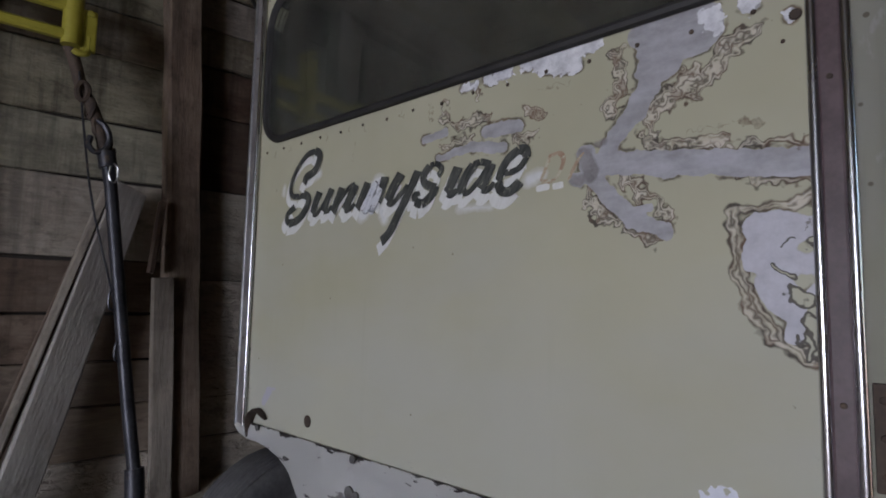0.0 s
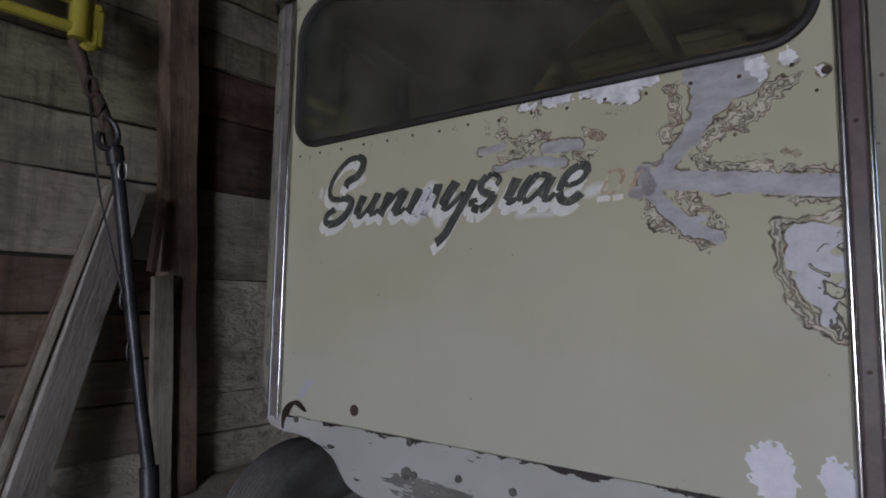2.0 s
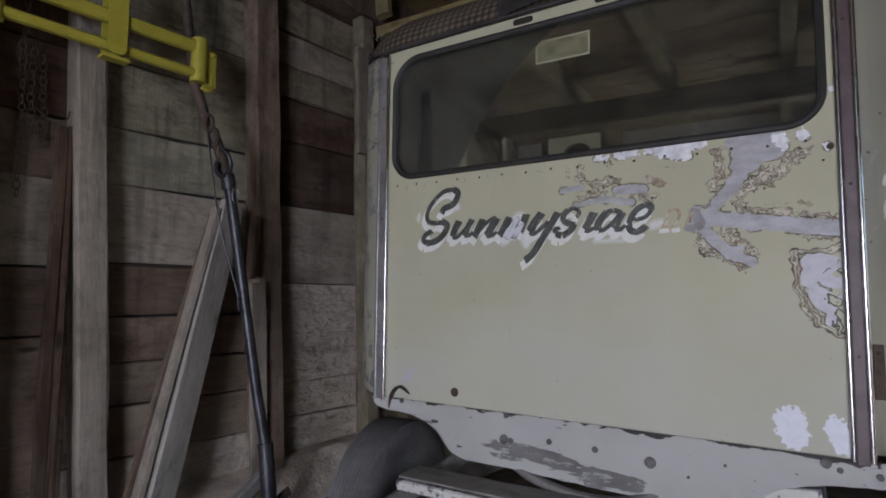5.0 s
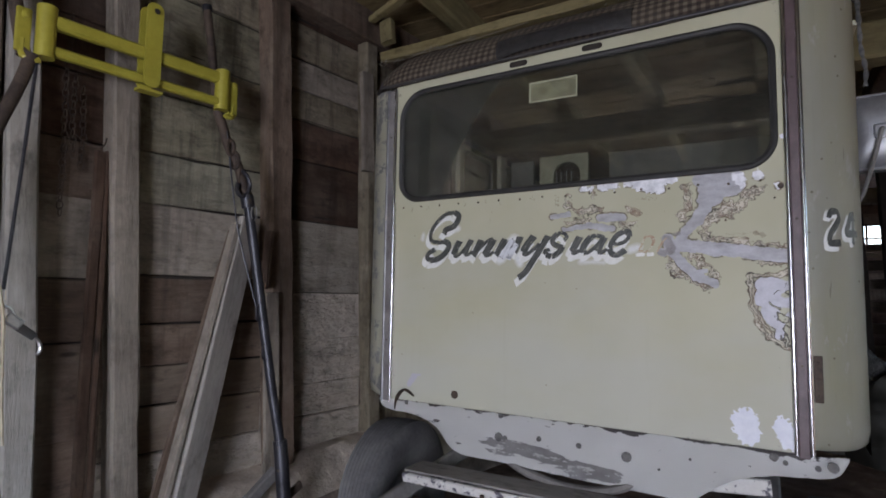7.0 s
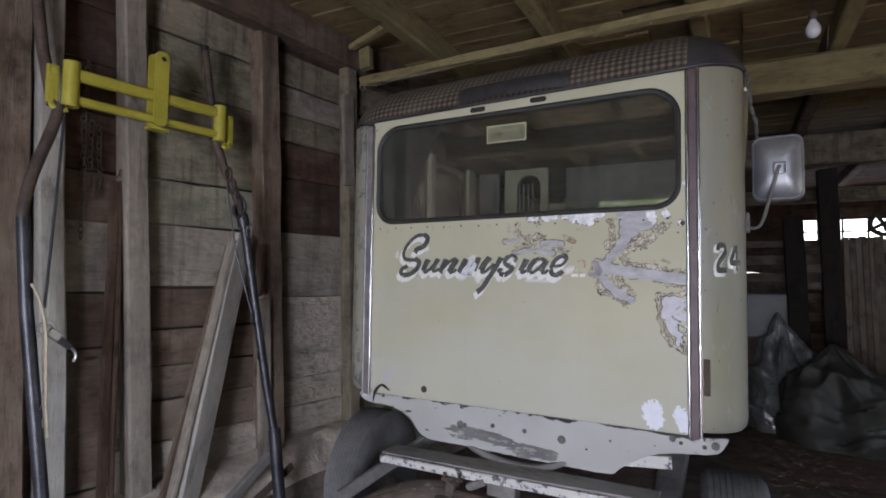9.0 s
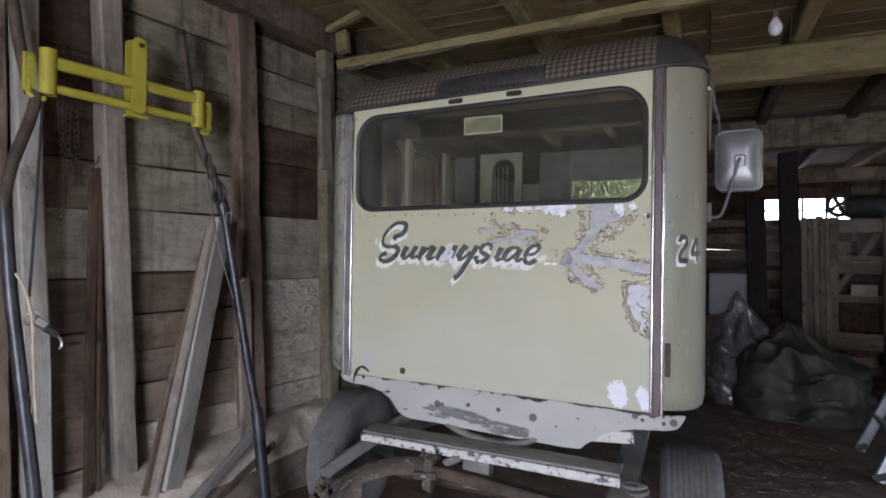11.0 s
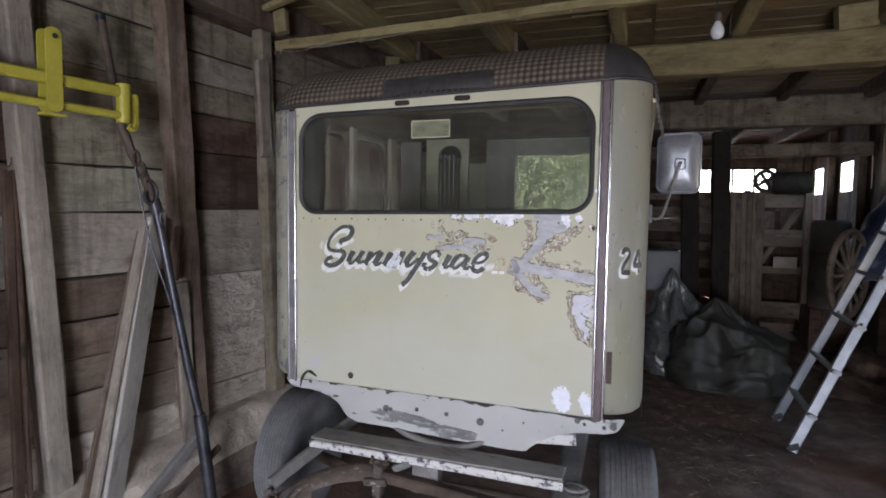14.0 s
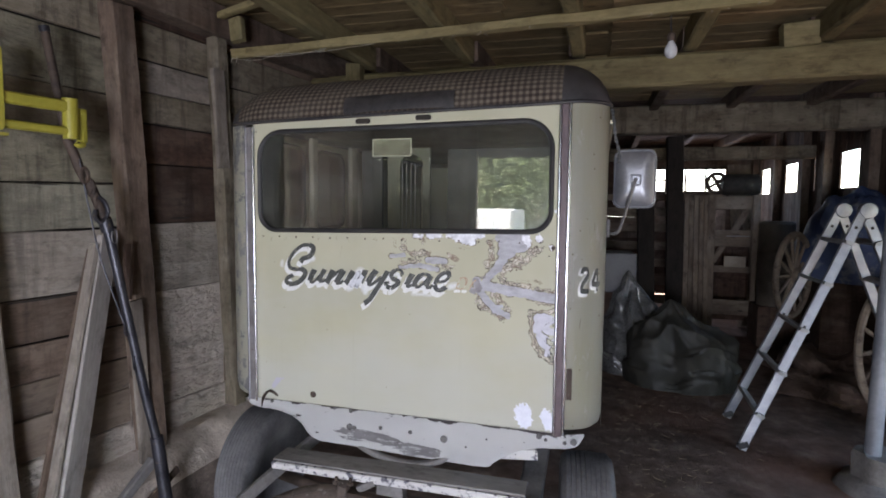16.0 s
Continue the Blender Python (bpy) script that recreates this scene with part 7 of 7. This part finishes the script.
def wagon_wheel(centre, radius, turn, lean):
    ob = thing("wagon_wheel", (centre[0], centre[1], 0), "old wooden spoked wagon wheel leaning against stored goods", "wheel", "wagon wheels")
    m = Matrix.Translation(centre) @ Matrix.Rotation(radians(turn), 4, "Z") @ Matrix.Rotation(radians(lean), 4, "X")
    part("rim", tube_bm([(radius * math.cos(a), 0, radius * math.sin(a)) for a in [2 * math.pi * k / 40 for k in range(40)]], 0.030, 8, True), WOOD_OLD, ob, smooth=True, at=m)
    part("hub", lathe_bm([(0, -0.11), (0.05, -0.11), (0.075, -0.04), (0.075, 0.04), (0.05, 0.11), (0, 0.11)], 16), WOOD_OLD, ob, smooth=True, at=m @ Matrix.Rotation(radians(90), 4, "X"))
    spoke = None
    for k in range(14):
        a = 2 * math.pi * k / 14
        p = m @ Matrix.Rotation(-a, 4, "Y")
        if spoke is None:
            spoke = part("spoke", tube_bm([(0.06, 0, 0), (radius, 0, 0)], [0.020, 0.014], 8), WOOD_OLD, ob, smooth=True, at=p)
        else:
            o = new("spoke", spoke.data)
            o.matrix_world = p
            put_under(o, ob)


wagon_wheel((2.70, 3.90, 1.06), 0.40, 53, 0)
wagon_wheel((3.14, 2.95, 0.60), 0.50, 44, -4)


def build_back_store():
    rng = random.Random(12)
    # two dark posts
    for x0, x1, z in ((1.30, 1.46, 2.05), (1.62, 1.77, 2.55)):
        timber("barn_post", ((x0 + x1) / 2 + 0.06, 5.0, 0), ((x0 + x1) / 2, 5.0, z if z < 2.1 else 2.55), x1 - x0 + 0.03, 0.16, (0, -1, 0), WOOD_BLACK, None, "near-black square timber post", "post", "structure", jit=0.008)
    # slatted hay rack
    rack = thing("slatted_rack", (1.6, 6.6, 0), "dark slatted wooden rack in front of the end wall", "rack")
    for z, w in ((1.86, 0.09), (1.64, 0.13), (1.41, 0.12), (1.15, 0.12), (0.90, 0.12), (0.62, 0.13), (0.35, 0.12)):
        timber("slat", (0.8, 6.6, z), (2.30, 6.6, z + rng.uniform(-0.02, 0.02)), w, 0.025, (0, -1, 0), WOOD_OLD, rack, jit=0.004)
    for x in (0.85, 1.5, 2.25):
        timber("upright", (x, 6.64, 0), (x, 6.64, 1.95), 0.08, 0.05, (0, -1, 0), WOOD_OLD, rack, jit=0.004)
    # upright planks
    for k in range(5):
        timber("stacked_plank", (1.99 + 0.062 * k, 5.75 - 0.02 * (k % 2), 0.0), (1.97 + 0.062 * k, 5.85, 1.87 + rng.uniform(-0.02, 0.02)), 0.058, 0.03, (0, -1, 0), WOOD_OLD, None, "brown plank standing upright in a stack", "plank", "", "stacked planks", jit=0.004)
    # old wooden machine with a hand wheel
    ob = thing("threshing_machine", (2.55, 5.9, 0), "old dark wooden farm machine with an iron hand wheel", "machine")
    for z0, z1, x0, x1 in ((1.70, 1.86, 2.27, 2.80), (1.20, 1.42, 2.27, 2.83), (0.86, 0.95, 2.27, 2.86), (0.30, 0.50, 2.27, 2.86)):
        timber("board", (x0, 5.85, (z0 + z1) / 2), (x1, 5.85, (z0 + z1) / 2), z1 - z0, 0.03, (0, -1, 0), WOOD_OLD, ob, jit=0.005)
    for x in (2.27, 2.80):
        timber("upright", (x + 0.02, 5.82, 0), (x, 5.82, 1.88), 0.09, 0.06, (0, -1, 0), WOOD_OLD, ob, jit=0.005)
    part("back_board", box_bm((0.6, 0.03, 1.2), 0.004, at=(2.55, 6.3, 0.75)), WOOD_DARK, ob)
    timber("brace", (2.32, 5.88, 1.0), (2.72, 5.88, 1.68), 0.07, 0.03, (0, -1, 0), WOOD_OLD, ob, jit=0.004)
    part("shelf", box_bm((0.26, 0.1, 0.006), 0.001, at=(2.60, 5.82, 1.345)), ALUMINIUM, ob)
    drum_at = Matrix.Translation((2.60, 6.0, 2.02)) @ Matrix.Rotation(radians(90), 4, "Y")
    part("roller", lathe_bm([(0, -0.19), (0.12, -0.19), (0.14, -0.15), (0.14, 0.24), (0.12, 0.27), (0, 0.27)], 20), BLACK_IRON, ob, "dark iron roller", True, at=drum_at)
    wheel = part("hand_wheel", tube_bm([(2.345 + 0.118 * math.cos(a), 5.95, 2.04 + 0.125 * math.sin(a)) for a in [2 * math.pi * k / 32 for k in range(32)]], 0.026, 8, True), RUST_STEEL, ob, "four-spoked iron hand wheel", True)
    for k in range(4):
        a = 0.5 + math.pi / 2 * k
        part("spoke", tube_bm([(2.345, 5.95, 2.04), (2.345 + 0.115 * math.cos(a), 5.95, 2.04 + 0.12 * math.sin(a))], 0.024, 6), RUST_STEEL, wheel, smooth=True)
    tag = part("feed_sack", box_bm((0.26, 0.015, 0.14), 0.005), PAPER, at=Matrix.Translation((2.575, 5.80, 1.01)))
    tagged(tag, "faded paper label tacked to the machine", "label")
    drum = part("oil_drum", lathe_bm([(0, 0), (0.20, 0), (0.205, 0.30), (0.213, 0.31), (0.205, 0.32), (0.205, 0.66), (0.213, 0.67), (0.205, 0.68), (0.20, 1.02), (0.17, 1.05), (0, 1.05)], 28), mottled("dull_drum_paint", (0.055, 0.046, 0.036), (0.11, 0.092, 0.072), 5.0, 0.65, 0.1), smooth=True, at=Matrix.Translation((3.0, 5.6, 0.5)))
    tagged(drum, "dull dark steel drum on a low stand", "drum")
    stand = part("drum_stand", box_bm((0.46, 0.46, 0.5), 0.01), WOOD_DARK, at=Matrix.Translation((3.0, 5.6, 0.25)))
    tagged(stand, "low dark wooden stand under the drum", "stand")
    for x, y, z in ((2.86, 6.6, 2.0), (2.94, 6.65, 2.1), (3.02, 6.7, 2.2), (3.10, 6.7, 2.15)):
        timber("stored_board", (x, y, 0.0), (x - 0.15, y + 0.4, 2.35), 0.09, 0.02, (0, -1, 0), WOOD_OLD, None, "old board leaning in the barn corner", "board", "", "boards in the corner", jit=0.004)
    # trodden rubble by the wheels
    crumple("earth_mound", (3.15, 3.9, -0.03), (0.55, 0.9, 0.30), DIRT, 5.0, "low heap of earth and chaff", "heap", 0.5)


build_back_store()


def build_straw():
    rng = random.Random(8)
    verts, faces = [], []
    for k in range(380):
        if k % 3:
            x, y = rng.gauss(1.20, 0.20), rng.uniform(0.6, 3.6)
        else:
            x, y = rng.uniform(0.9, 3.2), rng.uniform(0.3, 5.0)
        a, l, w = rng.uniform(0, math.pi), rng.uniform(0.005, 0.032), rng.uniform(0.0006, 0.0016)
        z = 0.010 + rng.uniform(0.0, 0.02)
        d, s = Vector((math.cos(a), math.sin(a), rng.uniform(-0.12, 0.12))) * l, Vector((-math.sin(a), math.cos(a), 0)) * w
        i = len(verts)
        c = Vector((x, y, z))
        verts += [c - d + s, c - d - s, c + d - s, c + d + s, c + Vector((0, 0, w * 1.5)) - d * 0.9, c + Vector((0, 0, w * 1.5)) + d * 0.9]
        faces += [(i, i + 1, i + 4), (i + 2, i + 3, i + 5), (i + 1, i + 2, i + 5, i + 4), (i + 3, i, i + 4, i + 5)]
    me = bpy.data.meshes.new("straw_litter")
    me.from_pydata(verts, [], faces)
    me.materials.append(STRAW)
    tagged(new("straw_litter", me), "loose straw and chaff scattered on the earth floor", "straw", kind="stuff")


build_straw()

# ---- outside the doorway ----


def build_tree(x, y, height, spread, seed):
    ob = thing("tree", (x, y, 0), "leafy green tree outside the barn", "tree", "trees outside")
    rng = random.Random(seed)
    bm = tube_bm(smooth_path([(x, y, -0.1), (x + rng.uniform(-0.2, 0.2), y, height * 0.3), (x + rng.uniform(-0.3, 0.3), y, height * 0.75)], 5), [0.16 - 0.011 * k for k in range(11)], 10)
    for k in range(7):
        a, z = rng.uniform(0, 6.3), height * rng.uniform(0.2, 0.6)
        tube_bm(smooth_path([(x, y, z), (x + spread * 0.4 * math.cos(a), y + spread * 0.4 * math.sin(a), z + 0.5), (x + spread * 0.8 * math.cos(a), y + spread * 0.8 * math.sin(a), z + 1.1)], 3), [0.06, 0.055, 0.05, 0.04, 0.03, 0.02, 0.01], 6, bm=bm)
    part("trunk", bm, BARK, ob, smooth=True)
    verts, faces = [], []
    clumps = [Vector((rng.gauss(0, 0.45) * spread, rng.gauss(0, 0.45) * spread, height * rng.uniform(0.08, 1.0))) for _ in range(70)]
    for c in clumps:
        r = rng.uniform(0.3, 0.7)
        for _ in range(190):
            p = Vector((x, y, 0)) + c + Vector((rng.gauss(0, r), rng.gauss(0, r), rng.gauss(0, r * 0.8)))
            if p.z < 0.1:
                continue
            u = Vector((rng.uniform(-1, 1), rng.uniform(-1, 1), rng.uniform(-1, 1))).normalized() * rng.uniform(0.05, 0.10)
            v = u.cross(Vector((rng.uniform(-1, 1), rng.uniform(-1, 1), rng.uniform(-1, 1)))).normalized() * 0.032
            i = len(verts)
            verts += [p - u, p + v, p + u, p - v]
            faces.append((i, i + 1, i + 2, i + 3))
    me = bpy.data.meshes.new("crown")
    me.from_pydata(verts, [], faces)
    me.materials.append(LEAF)
    crown = new("crown", me)
    put_under(crown, ob)


for tx, ty, th, ts, seed in ((-4.5, -15, 6.5, 2.2, 1), (-2.4, -17, 7.0, 2.4, 2), (-0.4, -15.5, 6.0, 2.2, 3), (1.6, -17, 7.5, 2.4, 4), (3.8, -16, 6.5, 2.4, 5), (6.2, -17, 7, 2.6, 6), (-7.5, -17, 7, 2.6, 7), (-3.4, -20, 8.5, 2.8, 8), (-0.9, -20.5, 9, 2.8, 9), (1.0, -20, 8.5, 2.8, 10)):
    build_tree(tx, ty, th, ts, seed)


def build_trailer():
    ob = thing("white_trailer", (-1.4, -9.3, 0), "white panelled trailer parked outside the doorway", "trailer")
    part("body", box_bm((0.98, 2.0, 1.30), 0.03, at=(-1.255, -9.3, 1.00)), WHITE_PAINT, ob)
    for k in range(5):
        part("panel_rib", box_bm((0.03, 0.02, 1.24), 0.004, at=(-1.67 + 0.21 * k, -8.295, 1.00)), WHITE_PAINT, ob)
    for x in (-1.67, -0.67):
        w = part("wheel", lathe_bm([(0, -0.06), (0.2, -0.06), (0.24, -0.04), (0.24, 0.04), (0.2, 0.06), (0, 0.06)], 20), RUBBER, ob, smooth=True, at=Matrix.Translation((x, -9.3, 0.24)) @ Matrix.Rotation(radians(90), 4, "Y"))


build_trailer()
